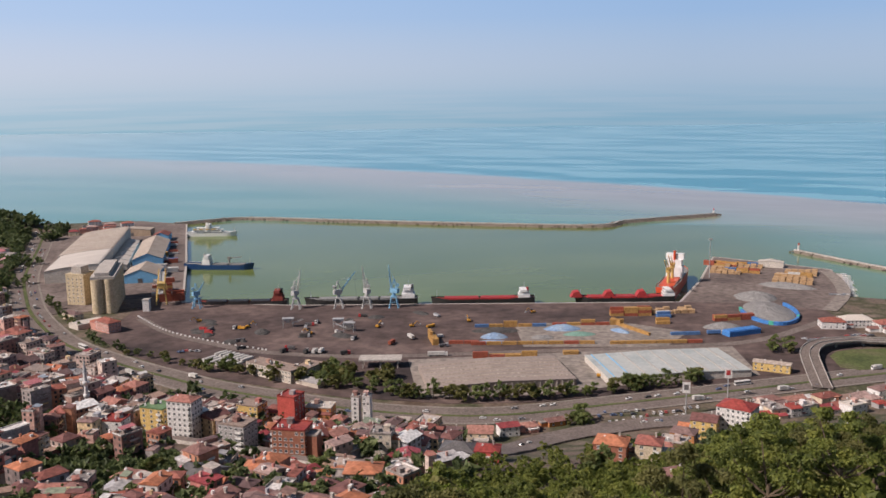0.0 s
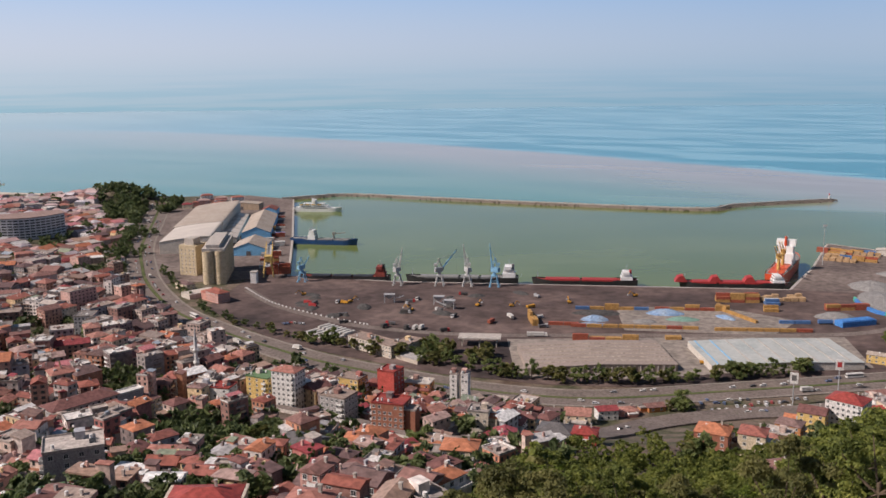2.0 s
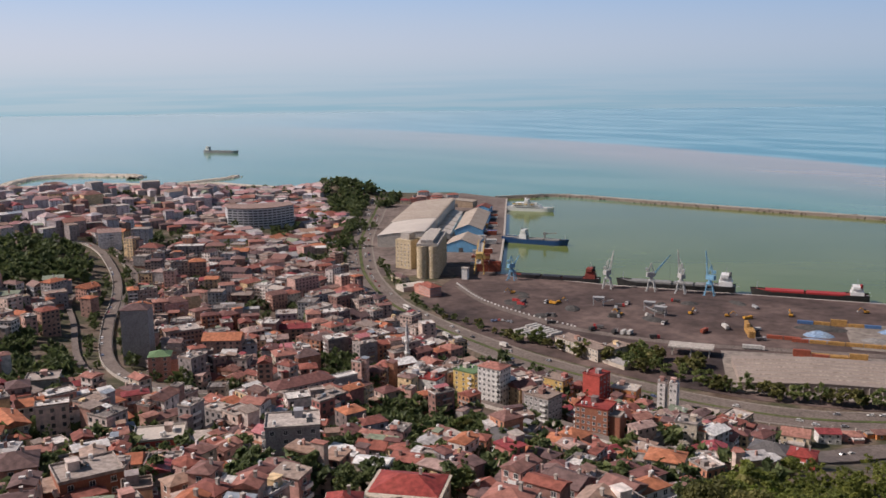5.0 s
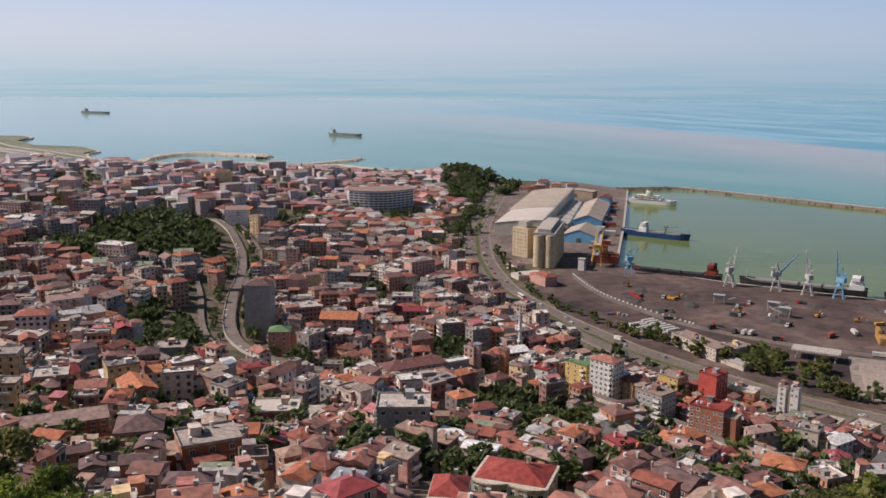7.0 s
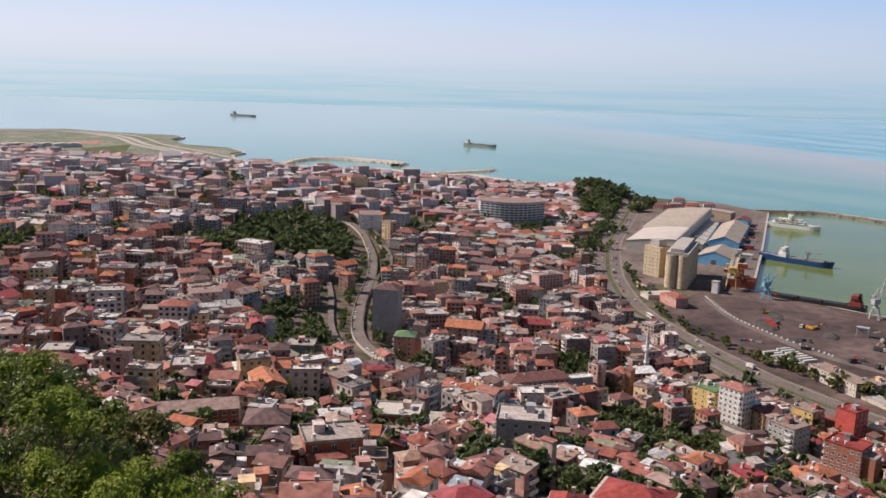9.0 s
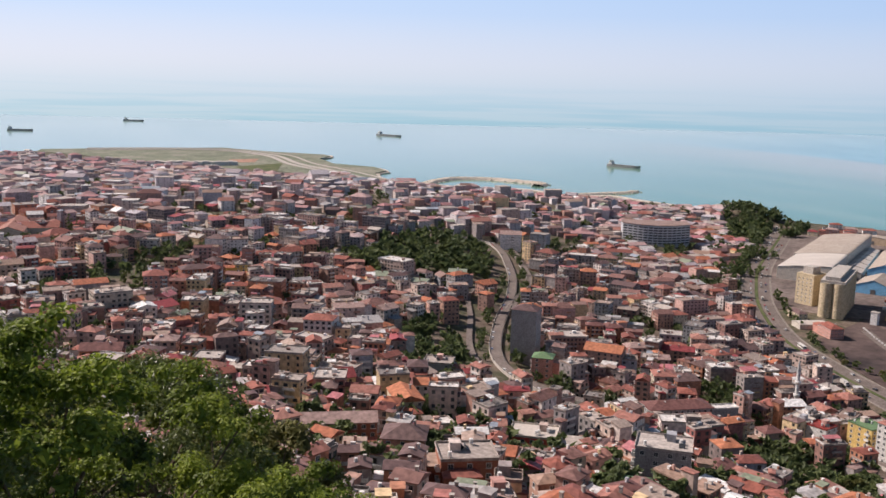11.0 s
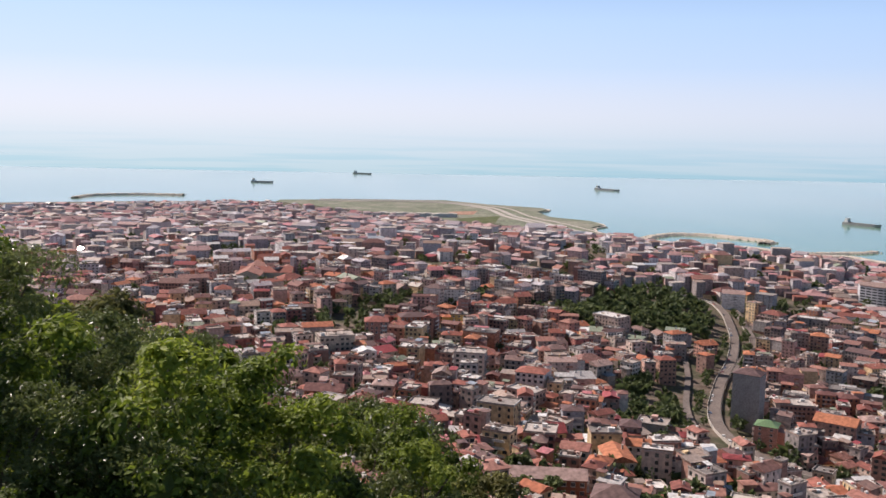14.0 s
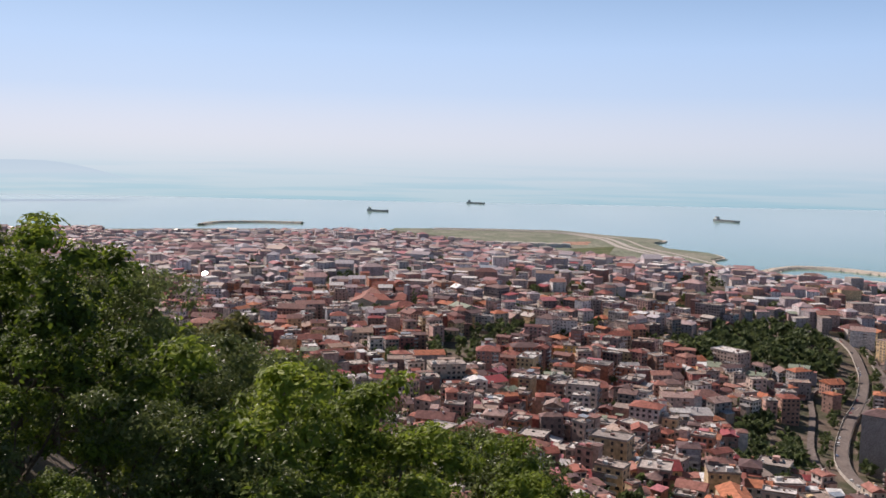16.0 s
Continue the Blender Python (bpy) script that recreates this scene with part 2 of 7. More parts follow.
def piece(name, pile, mats, label="", category="", group="", kind="", at=None):
    """One top-level mesh object."""
    ob = part(name, pile, mats, None, "", at)
    return tagged(ob, label, category, group, kind)


def ribbon(line, width, lift, height=None, deep=0.5, step=6.0, shift=0.0):
    """A paved strip with thickness along a line of the plan, laid on the land (or at height(k) of its length)."""
    pts = [Vector(p) for p in line]
    curve = []
    for i in range(len(pts) - 1):
        a, b, c, d = pts[max(i - 1, 0)], pts[i], pts[i + 1], pts[min(i + 2, len(pts) - 1)]
        n = max(1, int((c - b).length / step))
        for j in range(n):
            t = j / n
            curve.append(0.5 * (2 * b + (c - a) * t + (2 * a - 5 * b + 4 * c - d) * t * t + (3 * b - a - 3 * c + d) * t ** 3))
    curve.append(pts[-1])
    heap, rows = Pile(), []
    for i, p in enumerate(curve):
        way = (curve[min(i + 1, len(curve) - 1)] - curve[max(i - 1, 0)]).normalized()
        side = Vector((way.y, -way.x))
        q = p + side * shift
        l, r = q - side * width / 2, q + side * width / 2
        z = height(i / (len(curve) - 1)) if height else max(land_at(l.x, l.y), land_at(r.x, r.y), land_at(q.x, q.y)) + lift
        rows.append((l, r, z))
    # even out the height
    zs = [r[2] for r in rows]
    zs = [max(zs[i], sum(zs[max(0, i - 3):i + 4]) / len(zs[max(0, i - 3):i + 4])) for i in range(len(zs))]
    for (l, r, _), z in zip(rows, zs):
        heap.v += [(l.x, l.y, z), (r.x, r.y, z), (r.x, r.y, z - deep), (l.x, l.y, z - deep)]
    for i in range(len(rows) - 1):
        a, b = 4 * i, 4 * i + 4
        heap.f += [(a, a + 1, b + 1, b), (a + 1, a + 2, b + 2, b + 1), (a + 3, a, b, b + 3), (a + 2, a + 3, b + 3, b + 2)]
        heap.k += [0] * 4
    return heap, [(0.5 * (l + r), z) for (l, r, _), z in zip(rows, zs)]
# ---- the lie of the land ----
COAST = [(2600, 900), (700, 745), (315, 628), (196, 594), (115, 572), (39, 553), (-71, 571), (-155, 609), (-259, 682),
         (-330, 745), (-396, 840), (-442, 920), (-500, 1049), (-560, 1226), (-625, 1400), (-660, 1480), (-812, 1520),
         (-887, 1517), (-974, 1529), (-1034, 1540), (-1084, 1462), (-1132, 1480), (-1220, 1482), (-1300, 1395), (-1358, 1398), (-1453, 1354),
         (-1546, 1385), (-1620, 1440), (-1646, 1500), (-1741, 1544), (-1868, 1519), (-2013, 1586), (-2060, 1660), (-2116, 1688), (-2282, 1620),
         (-2487, 1584), (-2589, 1341), (-2665, 1101), (-2690, 980), (-2740, 800), (-2790, 500), (-3100, -600), (-3100, -2500), (2600, -2500)]
CA = np.array(COAST, float)
CB = np.roll(CA, -1, axis=0)


def line_distance(x, y, a, b):
    """How far the points (x, y) lie from the nearest of the segments a-b."""
    best = np.full(x.shape, 1e9)
    for (ax, ay), (bx, by) in zip(a, b):
        ux, uy = bx - ax, by - ay
        k = np.clip(((x - ax) * ux + (y - ay) * uy) / (ux * ux + uy * uy), 0, 1)
        best = np.minimum(best, np.hypot(x - ax - k * ux, y - ay - k * uy))
    return best


def inside(x, y, ring):
    hit = np.zeros(x.shape, bool)
    ring = np.array(ring, float)
    for (ax, ay), (bx, by) in zip(ring, np.roll(ring, -1, axis=0)):
        if ay != by:
            hit ^= ((ay > y) != (by > y)) & (x < (bx - ax) * (y - ay) / (by - ay) + ax)
    return hit


def smooth(k):
    k = np.clip(k, 0, 1)
    return k * k * (3 - 2 * k)


def land(x, y):
    """Height of the ground over the sea: flat by the harbour, a plateau under the town, a steep hill under the eye."""
    x, y = np.asarray(x, float), np.asarray(y, float)
    d = np.where(inside(x, y, COAST), line_distance(x, y, CA, CB), 0)
    r = np.hypot(x, y)
    flat = 4 + 56 * smooth((d - 40) / 520) * smooth((2400 - r) / 1300)
    hill = np.exp(-r / 225) * smooth(d / 160)
    knoll = 20 * np.exp(-(((x + 690) / 70) ** 2 + ((y - 1400) / 60) ** 2))
    turn = np.degrees(np.arctan2(-x, y))
    west = np.interp(turn, [50, 57, 65, 76, 90, 140], [0, 8, 12, 16, 26, 28]) * smooth(r / 60)
    east = np.interp(turn, [-60, -26, -18, -9, 0], [30, 26, 17, 4, 0]) * smooth((r - 40) / 120)
    spur = (west + east) * smooth((420 - r) / 250)
    return flat + (200 - flat) * hill + knoll + spur


# the shore: the coast without the harbour's front, then the quays
SHORE = COAST[-3:] + [(2600, 1000), (700, 840), (480, 858), (403, 905), (432, 1020), (326, 1109), (273, 972), (226, 872),
         (-148, 880), (-262, 898), (-317, 1112), (-410, 1453), (-434, 1490), (-520, 1525)] + COAST[15:-3]
SA = np.array(SHORE, float)
SB = np.roll(SA, -1, axis=0)


def sheet(x, y):
    """The ground sheet: the land, and the sea bed beyond the shore."""
    x, y = np.asarray(x, float), np.asarray(y, float)
    e = line_distance(x, y, SA, SB) * np.where(inside(x, y, SHORE), 1, -1)
    return np.minimum(land(x, y), np.clip(-2 + 0.35 * (e + 4), -8, 400))


SEGMENTS = [(*p, *q) for p, q in zip(COAST, COAST[1:] + COAST[:1])]


def land_at(x, y):
    """land() of one place."""
    x, y = float(x), float(y)
    hit, best = False, 1e18
    for ax, ay, bx, by in SEGMENTS:
        ux, uy = bx - ax, by - ay
        k = min(1.0, max(0.0, ((x - ax) * ux + (y - ay) * uy) / (ux * ux + uy * uy)))
        best = min(best, (x - ax - k * ux) ** 2 + (y - ay - k * uy) ** 2)
        if (ay > y) != (by > y) and x < ux * (y - ay) / uy + ax:
            hit = not hit
    d, r = math.sqrt(best) if hit else 0.0, math.hypot(x, y)

    def ease(k):
        k = min(1.0, max(0.0, k))
        return k * k * (3 - 2 * k)

    flat = 4 + 56 * ease((d - 40) / 520) * ease((2400 - r) / 1300)
    hill = math.exp(-r / 225) * ease(d / 160)
    knoll = 20 * math.exp(-(((x + 690) / 70) ** 2 + ((y - 1400) / 60) ** 2))
    turn = math.degrees(math.atan2(-x, y))
    west = float(np.interp(turn, [50, 57, 65, 76, 90, 140], [0, 8, 12, 16, 26, 28])) * ease(r / 60)
    east = float(np.interp(turn, [-60, -26, -18, -9, 0], [30, 26, 17, 4, 0])) * ease((r - 40) / 120)
    return flat + (200 - flat) * hill + knoll + (west + east) * ease((420 - r) / 250)


def build_ground():
    turns = np.concatenate([np.arange(-60, 110, 0.5), np.arange(110, 300, 6.0)])
    rings = np.concatenate([[6, 14], np.geomspace(22, 6300, 240)])
    a, r = np.meshgrid(np.radians(turns), rings)
    x, y = -np.sin(a) * r, np.cos(a) * r
    z = sheet(x, y)
    rows, cols = a.shape
    verts = np.stack([x.ravel(), y.ravel(), z.ravel()], 1).tolist()
    faces = []
    for i in range(rows - 1):
        for j in range(cols):
            k = (j + 1) % cols
            faces.append((i * cols + j, (i + 1) * cols + j, (i + 1) * cols + k, i * cols + k))
    faces.append(tuple(range(cols)))
    me = bpy.data.meshes.new("ground")
    me.from_pydata(verts, [], faces)
    me.materials.append(soil)
    me.polygons.foreach_set("use_smooth", [True] * len(faces))
    tagged(new("ground", me), "dry brown earth of the hillside and town", "ground", kind="structure")


def water_material():
    m = bpy.data.materials.new("sea water")
    m.use_nodes = True
    n, l = m.node_tree.nodes, m.node_tree.links
    b = n["Principled BSDF"]
    b.inputs["Roughness"].default_value, b.inputs["Specular IOR Level"].default_value = 0.14, 0.15
    geo, xyz = n.new("ShaderNodeNewGeometry"), n.new("ShaderNodeSeparateXYZ")
    l.new(geo.outputs["Position"], xyz.inputs[0])

    def calc(op, p, q=0.0):
        node = n.new("ShaderNodeMath")
        node.operation = op
        for i, v in enumerate((p, q)):
            if isinstance(v, (int, float)):
                node.inputs[i].default_value = v
            else:
                l.new(v, node.inputs[i])
        return node.outputs[0]

    def noise_at(sx, sy, detail=4.0, turn=0.0, rough=0.5):
        place, tex = n.new("ShaderNodeMapping"), n.new("ShaderNodeTexNoise")
        place.vector_type = "TEXTURE"
        place.inputs["Rotation"].default_value = (0, 0, turn)
        place.inputs["Scale"].default_value = (sx, sy, 1000)
        tex.inputs["Scale"].default_value, tex.inputs["Detail"].default_value = 1.0, detail
        tex.inputs["Roughness"].default_value = rough
        l.new(geo.outputs["Position"], place.inputs["Vector"])
        l.new(place.outputs[0], tex.inputs["Vector"])
        return tex.outputs["Fac"]

    def blend(low, high, value, under, over):
        """under where value is below low, over where it is above high."""
        span, mix = n.new("ShaderNodeMapRange"), n.new("ShaderNodeMix")
        span.interpolation_type = "SMOOTHSTEP"
        span.inputs["From Min"].default_value, span.inputs["From Max"].default_value = low, high
        l.new(value, span.inputs["Value"])
        mix.data_type = "RGBA"
        l.new(span.outputs["Result"], mix.inputs["Factor"])
        for key, c in (("A", under), ("B", over)):
            if isinstance(c, tuple):
                mix.inputs[key].default_value = (*c, 1)
            else:
                l.new(c, mix.inputs[key])
        return mix.outputs["Result"]

    x, y = xyz.outputs["X"], xyz.outputs["Y"]
    # the edge of the silt plume: a curve across the bay
    edge = calc("SUBTRACT", calc("SUBTRACT", 2340.0, calc("MULTIPLY", x, 0.82)), calc("MULTIPLY", calc("MULTIPLY", x, x), 0.00016))
    wander = calc("MULTIPLY", calc("SUBTRACT", noise_at(420, 260, 5), 0.5), 150.0)
    off = calc("ADD", calc("SUBTRACT", y, edge), wander)
    streak = noise_at(430, 120, 7, -0.42, 0.62)
    long_streak = noise_at(1900, 420, 5, -0.45, 0.55)
    blue = blend(0.45, 0.56, streak, (0.0, 0.20, 0.235), (0.15, 0.375, 0.405))
    blue = blend(0.54, 0.72, long_streak, blue, (0.12, 0.33, 0.355))
    silt = blend(0.35, 0.65, streak, (0.27, 0.30, 0.225), (0.325, 0.33, 0.255))
    silt = blend(-1000, -250, x, silt, blend(0.35, 0.65, streak, (0.31, 0.275, 0.205), (0.36, 0.315, 0.24)))
    teal = blend(0.40, 0.62, noise_at(500, 160, 4, -0.3), (0.085, 0.225, 0.15), (0.145, 0.27, 0.185))
    bay = blend(-800, -180, off, teal, silt)
    bay = blend(-30, 45, off, bay, blue)
    # westwards the plume thins out; the paler base colour imitates mirrored sky glow
    west = blend(0.4, 0.6, long_streak, (0.235, 0.365, 0.325), (0.295, 0.415, 0.37))
    bay = blend(-2600, -700, x, west, bay)
    basin = blend(0.35, 0.68, noise_at(260, 120, 4, 0.2), (0.118, 0.155, 0.040), (0.15, 0.185, 0.055))
    mole = calc("ADD", y, calc("MULTIPLY", x, 0.13))
    harbour = blend(1438, 1462, mole, basin, bay)
    harbour = blend(330, 620, x, harbour, bay)
    harbour = blend(-520, -500, x, bay, harbour)
    l.new(harbour, b.inputs["Base Color"])
    # the open water to the west lies smoother and mirrors more of the sky
    calm = n.new("ShaderNodeMapRange")
    for key, value in (("From Min", -2400), ("From Max", -600), ("To Min", 0.26), ("To Max", 0.15)):
        calm.inputs[key].default_value = value
    l.new(x, calm.inputs["Value"])
    l.new(calm.outputs["Result"], b.inputs["Specular IOR Level"])
    relief = n.new("ShaderNodeBump")
    relief.inputs["Strength"].default_value, relief.inputs["Distance"].default_value = 0.12, 0.15
    l.new(noise_at(7, 4, 5), relief.inputs["Height"])
    l.new(relief.outputs["Normal"], b.inputs["Normal"])
    return m


def build_sea():
    heap = Pile()
    ring = [(-math.sin(2 * math.pi * i / 96) * 6400, math.cos(2 * math.pi * i / 96) * 6400) for i in range(96)]
    heap.face(*[(px, py, 0.0) for px, py in ring][::-1])
    ob = piece("sea", heap, water_material(), "calm blue-green sea with a pale silt plume", "sea", kind="structure")
    if ob.data.polygons[0].normal.z < 0:
        ob.data.flip_normals()


build_ground()
build_sea()

# ---- roads ----
COAST_ROAD = [(760, 745), (500, 690), (315, 640), (196, 606), (115, 584), (39, 565), (-15, 567), (-71, 583), (-155, 621), (-203, 652), (-259, 694),
              (-324, 755), (-388, 847), (-432, 930), (-486, 1049), (-548, 1226), (-600, 1370)]
STREET = [(-770, 735), (-735, 772), (-700, 797), (-660, 776), (-617, 737), (-566, 684), (-511, 615), (-458, 541), (-397, 464), (-356, 421), (-319, 396), (-289, 389), (-267, 393), (-215, 440), (-167, 480),
          (-138, 464), (-108, 443), (-85, 421), (-62, 393), (-36, 383), (-5, 396), (13, 430), (26, 468), (44, 500), (66, 521), (92, 534), (120, 544), (160, 552), (205, 572)]
UPPER_LANE = [(-691, 815), (-655, 793), (-610, 752), (-566, 710), (-528, 658), (-503, 615), (-480, 577)]
LOWER_STREET = [(-560, 640), (-531, 583), (-468, 516), (-399, 440), (-351, 396), (-316, 370), (-292, 359), (-262, 354)]
ROADS = [(COAST_ROAD, 15), (STREET[:12], 6.5), (STREET[11:20], 5), (STREET[19:], 12), (UPPER_LANE, 5), (LOWER_STREET, 4)]


def road_gap(x, y, roads=None):
    """Distance from the edge of the nearest road."""
    x, y = np.asarray(x, float), np.asarray(y, float)
    best = np.full(x.shape, 1e9)
    for line, half in roads or ROADS:
        p = np.array(line, float)
        best = np.minimum(best, line_distance(x, y, p[:-1], p[1:]) - half)
    return best


def build_roads():
    for side in (-1, 1):
        heap, _ = ribbon(COAST_ROAD, 11.5, 0.5, shift=side * 7.6)
        piece("road", heap, asphalt, "grey asphalt carriageway of the coast road", "road", kind="structure")
    heap, _ = ribbon(COAST_ROAD, 3.0, 0.62)
    piece("median", heap, grass, "grass strip between the carriageways", "verge", kind="structure")
    for side in (-1, 1):
        heap, _ = ribbon(COAST_ROAD, 2.2, 0.66, shift=side * 14.6)
        piece("pavement", heap, kerbstone, "worn concrete pavement beside the coast road", "pavement", kind="structure")
    heap, _ = ribbon(STREET[:13], 7.6, 1.2, deep=4.0)
    piece("road", heap, asphalt, "winding grey street down through the town", "road", kind="structure")
    heap, _ = ribbon(STREET[12:20], 7.0, 1.2, deep=4.0)
    piece("road", heap, asphalt, "narrow grey street between the houses", "road", kind="structure")
    heap, _ = ribbon(STREET[19:], 9.0, 1.2, deep=4.0)
    piece("road", heap, asphalt, "curving grey ramp down to the coast road", "road", kind="structure")
    heap, _ = ribbon(UPPER_LANE, 5.6, 1.6, deep=5.0)
    piece("road", heap, asphalt, "narrow grey lane beside the winding street", "road", kind="structure")
    heap, _ = ribbon(LOWER_STREET, 4.2, 1.0, deep=3.0)
    piece("road", heap, asphalt, "narrow grey street below the winding one", "road", kind="structure")
    for line, shift, label in ((STREET[1:13], 4.1, "pale concrete wall along the winding street"), (STREET[1:13], -4.1, "pale concrete kerb wall of the winding street"), (UPPER_LANE, 3.5, "pale retaining wall of the lane"),
                               (STREET[12:20], 3.8, "pale concrete wall along the narrow street"), (STREET[19:], -4.8, "pale concrete parapet of the ramp")):
        heap, _ = ribbon(line, 0.35, 1.9, deep=3.0, shift=shift)
        piece("road_wall", heap, concrete, label, "wall", kind="structure")
    heap, _ = ribbon(STREET[21:], 8.0, 1.0, deep=4.0, shift=11.5)
    piece("road", heap, asphalt, "second carriageway of the curving grey ramp", "road", kind="structure")
    heap, _ = ribbon(STREET[21:], 2.4, 1.1, deep=3.0, shift=6.2)
    piece("median", heap, grass, "grass strip between the carriageways of the ramp", "verge", kind="structure")


build_roads()


def build_yard():
    """The paved harbour yard, its quay walls and the moles."""
    south = [(-300, 770), (-260, 720), (-200, 668), (-150, 640), (-70, 604), (0, 588), (60, 588), (120, 602), (200, 624), (300, 652), (345, 740), (350, 830), (300, 860), (226, 872), (-148, 880),
             (-262, 898), (-300, 880)]
    piece("yard", Pile().slab(south, 3.0, 4.45), coal, "dark coal-dusted earth of the harbour yard", "yard", kind="structure")
    east = [(226, 872), (300, 860), (350, 830), (403, 905), (432, 1020), (326, 1109), (273, 972)]
    piece("pavement", Pile().slab(east, 3.0, 4.4), dark_yard, "dark brown-grey storage quay", "pavement", kind="structure")
    west = [(-300, 880), (-262, 898), (-317, 1112), (-410, 1453), (-500, 1500), (-600, 1440), (-545, 1240), (-480, 1060), (-420, 925), (-375, 855)]
    piece("pavement", Pile().slab(west, 3.0, 4.4), dark_yard, "grey paved quay beside the warehouses", "pavement", kind="structure")
    heap, _ = ribbon([(352, 828), (392, 892), (412, 950), (424, 1012)], 13, 0, height=lambda k: 4.75, deep=1.0)
    piece("road", heap, yard_grey, "pale road along the outer quay", "road", kind="structure")
    for line in ([(-410, 1453), (-317, 1112), (-262, 898), (-148, 880), (226, 872), (273, 972), (326, 1109), (432, 1020), (403, 905)],):
        heap = Pile()
        for a, b in zip(line[:-1], line[1:]):
            heap.bar((*a, 0.7), (*b, 0.7), 2.4, 7.6)
        piece("quay_wall", heap, concrete, "pale concrete quay wall along the basin", "quay", kind="structure")
    # kerbed pale strip beside the coast road and the service road of the yard
    heap, _ = ribbon([(-283, 834), (-241, 781), (-192, 743), (-145, 716), (-60, 700), (60, 708), (160, 715), (250, 730), (330, 790)], 9, 0.55)
    piece("road", heap, asphalt, "grey service road through the harbour yard", "road", kind="structure")
    piece("pavement", Pile().slab([(62, 722), (175, 716), (205, 760), (150, 800), (60, 795)], 4.3, 4.62), yard_grey, "pale paved storage field", "pavement", kind="structure")
    piece("pavement", Pile().slab([(-20, 600), (55, 603), (130, 622), (225, 640), (228, 715), (100, 705), (-30, 690)], 4.3, 4.58), yard_grey, "pale forecourt round the halls", "pavement", kind="structure")


def mole(line, width, height, label, cap=True, rock=rock):
    rng = random.Random(3)
    heap, rows = ribbon(line, width, 0, height=lambda k: height, deep=0.2, step=8)
    body = Pile()
    pts = [p for p, _ in rows]
    for i, p in enumerate(pts):
        way = (pts[min(i + 1, len(pts) - 1)] - pts[max(i - 1, 0)]).normalized()
        side = Vector((way.y, -way.x))
        for off, z in ((-width, -1.5), (-width / 2, height), (width / 2, height), (width, -1.5)):
            q = p + side * (off + rng.uniform(-1, 1)) + way * rng.uniform(-1.5, 1.5)
            body.v.append((q.x, q.y, z + rng.uniform(-0.7, 0.3)))
        if i:
            k = 4 * i
            body.f += [(k - 4 + j, k - 3 + j, k + 1 + j, k + j) for j in range(3)]
            body.k += [0] * 3
    piece("breakwater", body, rock, label, "breakwater", kind="structure")
    if cap:
        heap, _ = ribbon(line, 3.4, 0, height=lambda k: height + 1.0, deep=2.0, step=8, shift=width * 0.25)
        piece("breakwater_cap", heap, concrete, "concrete roadway on the rubble breakwater", "breakwater", kind="structure")
    stones = Pile()
    for p in pts:
        for _ in range(7):
            q = p + Vector((rng.uniform(-width, width), rng.uniform(-width, width))) * 0.95
            d = (q - p).length / width
            s, z = rng.uniform(0.7, 1.7), max(0.2, height * (1.3 - d))
            stones.box(q.x - s, q.y - s * 0.7, z - s, q.x + s * 0.8, q.y + s * 0.6, z + s * 0.6)
    piece("armour_stones", stones, rock, "rough grey-brown armour stones", "stones", kind="stuff")


sandstone = material("sandy rubble", [(0.50, 0.44, 0.37), (0.60, 0.54, 0.46)], 0.1, 0.95, fine=6)
dark_yard = material("dusty dark paving", [(0.105, 0.082, 0.075), (0.17, 0.135, 0.12), (0.21, 0.17, 0.15)], 0.02, 0.95, fine=9)
yard_grey = material("paved yard", [(0.20, 0.175, 0.155), (0.27, 0.235, 0.205), (0.24, 0.205, 0.18)], 0.02, 0.92, fine=10)
build_yard()
mole([(-434, 1474), (-390, 1505), (-327, 1529), (-172, 1487), (11, 1437), (225, 1393), (285, 1436), (441, 1499)], 11, 4.0, "long rubble breakwater of grey-brown stone")
mole([(444, 1156), (501, 1035), (560, 940)], 8, 3.0, "short rubble breakwater beside the marina")
mole([(-1385, 1370), (-1428, 1440), (-1446, 1530), (-1403, 1586), (-1335, 1606), (-1262, 1612), (-1238, 1570)], 17, 5.0, "curved rubble mole round a bathing cove", cap=False, rock=sandstone)
mole([(-1084, 1455), (-1090, 1500), (-1076, 1555), (-1052, 1630), (-1054, 1665)], 13, 3.5, "short rubble groyne off the town shore", cap=False, rock=sandstone)
mole([(-2960, 560), (-3061, 640), (-3061, 776), (-2984, 899)], 16, 6, "far rubble mole of a fishing harbour", cap=False, rock=sandstone)
dry_grass = material("dry grass", [(0.135, 0.165, 0.105), (0.195, 0.21, 0.15), (0.29, 0.275, 0.225)], 0.012, 0.95, fine=10)
# reclaimed cape: grass fields, a new road and a pale shore
CAPE = [p for p in COAST if -2690 < p[0] < -1500 and p[1] > 1050]
piece("field", Pile().slab([(-1500, 1345)] + CAPE + [(-2600, 1060), (-2350, 1110), (-2150, 1160), (-1900, 1190), (-1720, 1270)], -2, 5.2),
      dry_grass, "flat dry grass of the reclaimed cape", "field", kind="structure")
piece("field", Pile().slab([(-2098, 1354), (-2021, 1308), (-2000, 1366), (-2085, 1438)], 4, 5.5), material("playing field", [(0.36, 0.20, 0.14), (0.42, 0.25, 0.18)], 0.02), "red cinder playing field", "field", kind="structure")
piece("field", Pile().slab([(-1919, 1255), (-1813, 1215), (-1750, 1253), (-1940, 1410)], 4, 5.45), grass, "mown green field beside the coast road", "field", kind="structure")
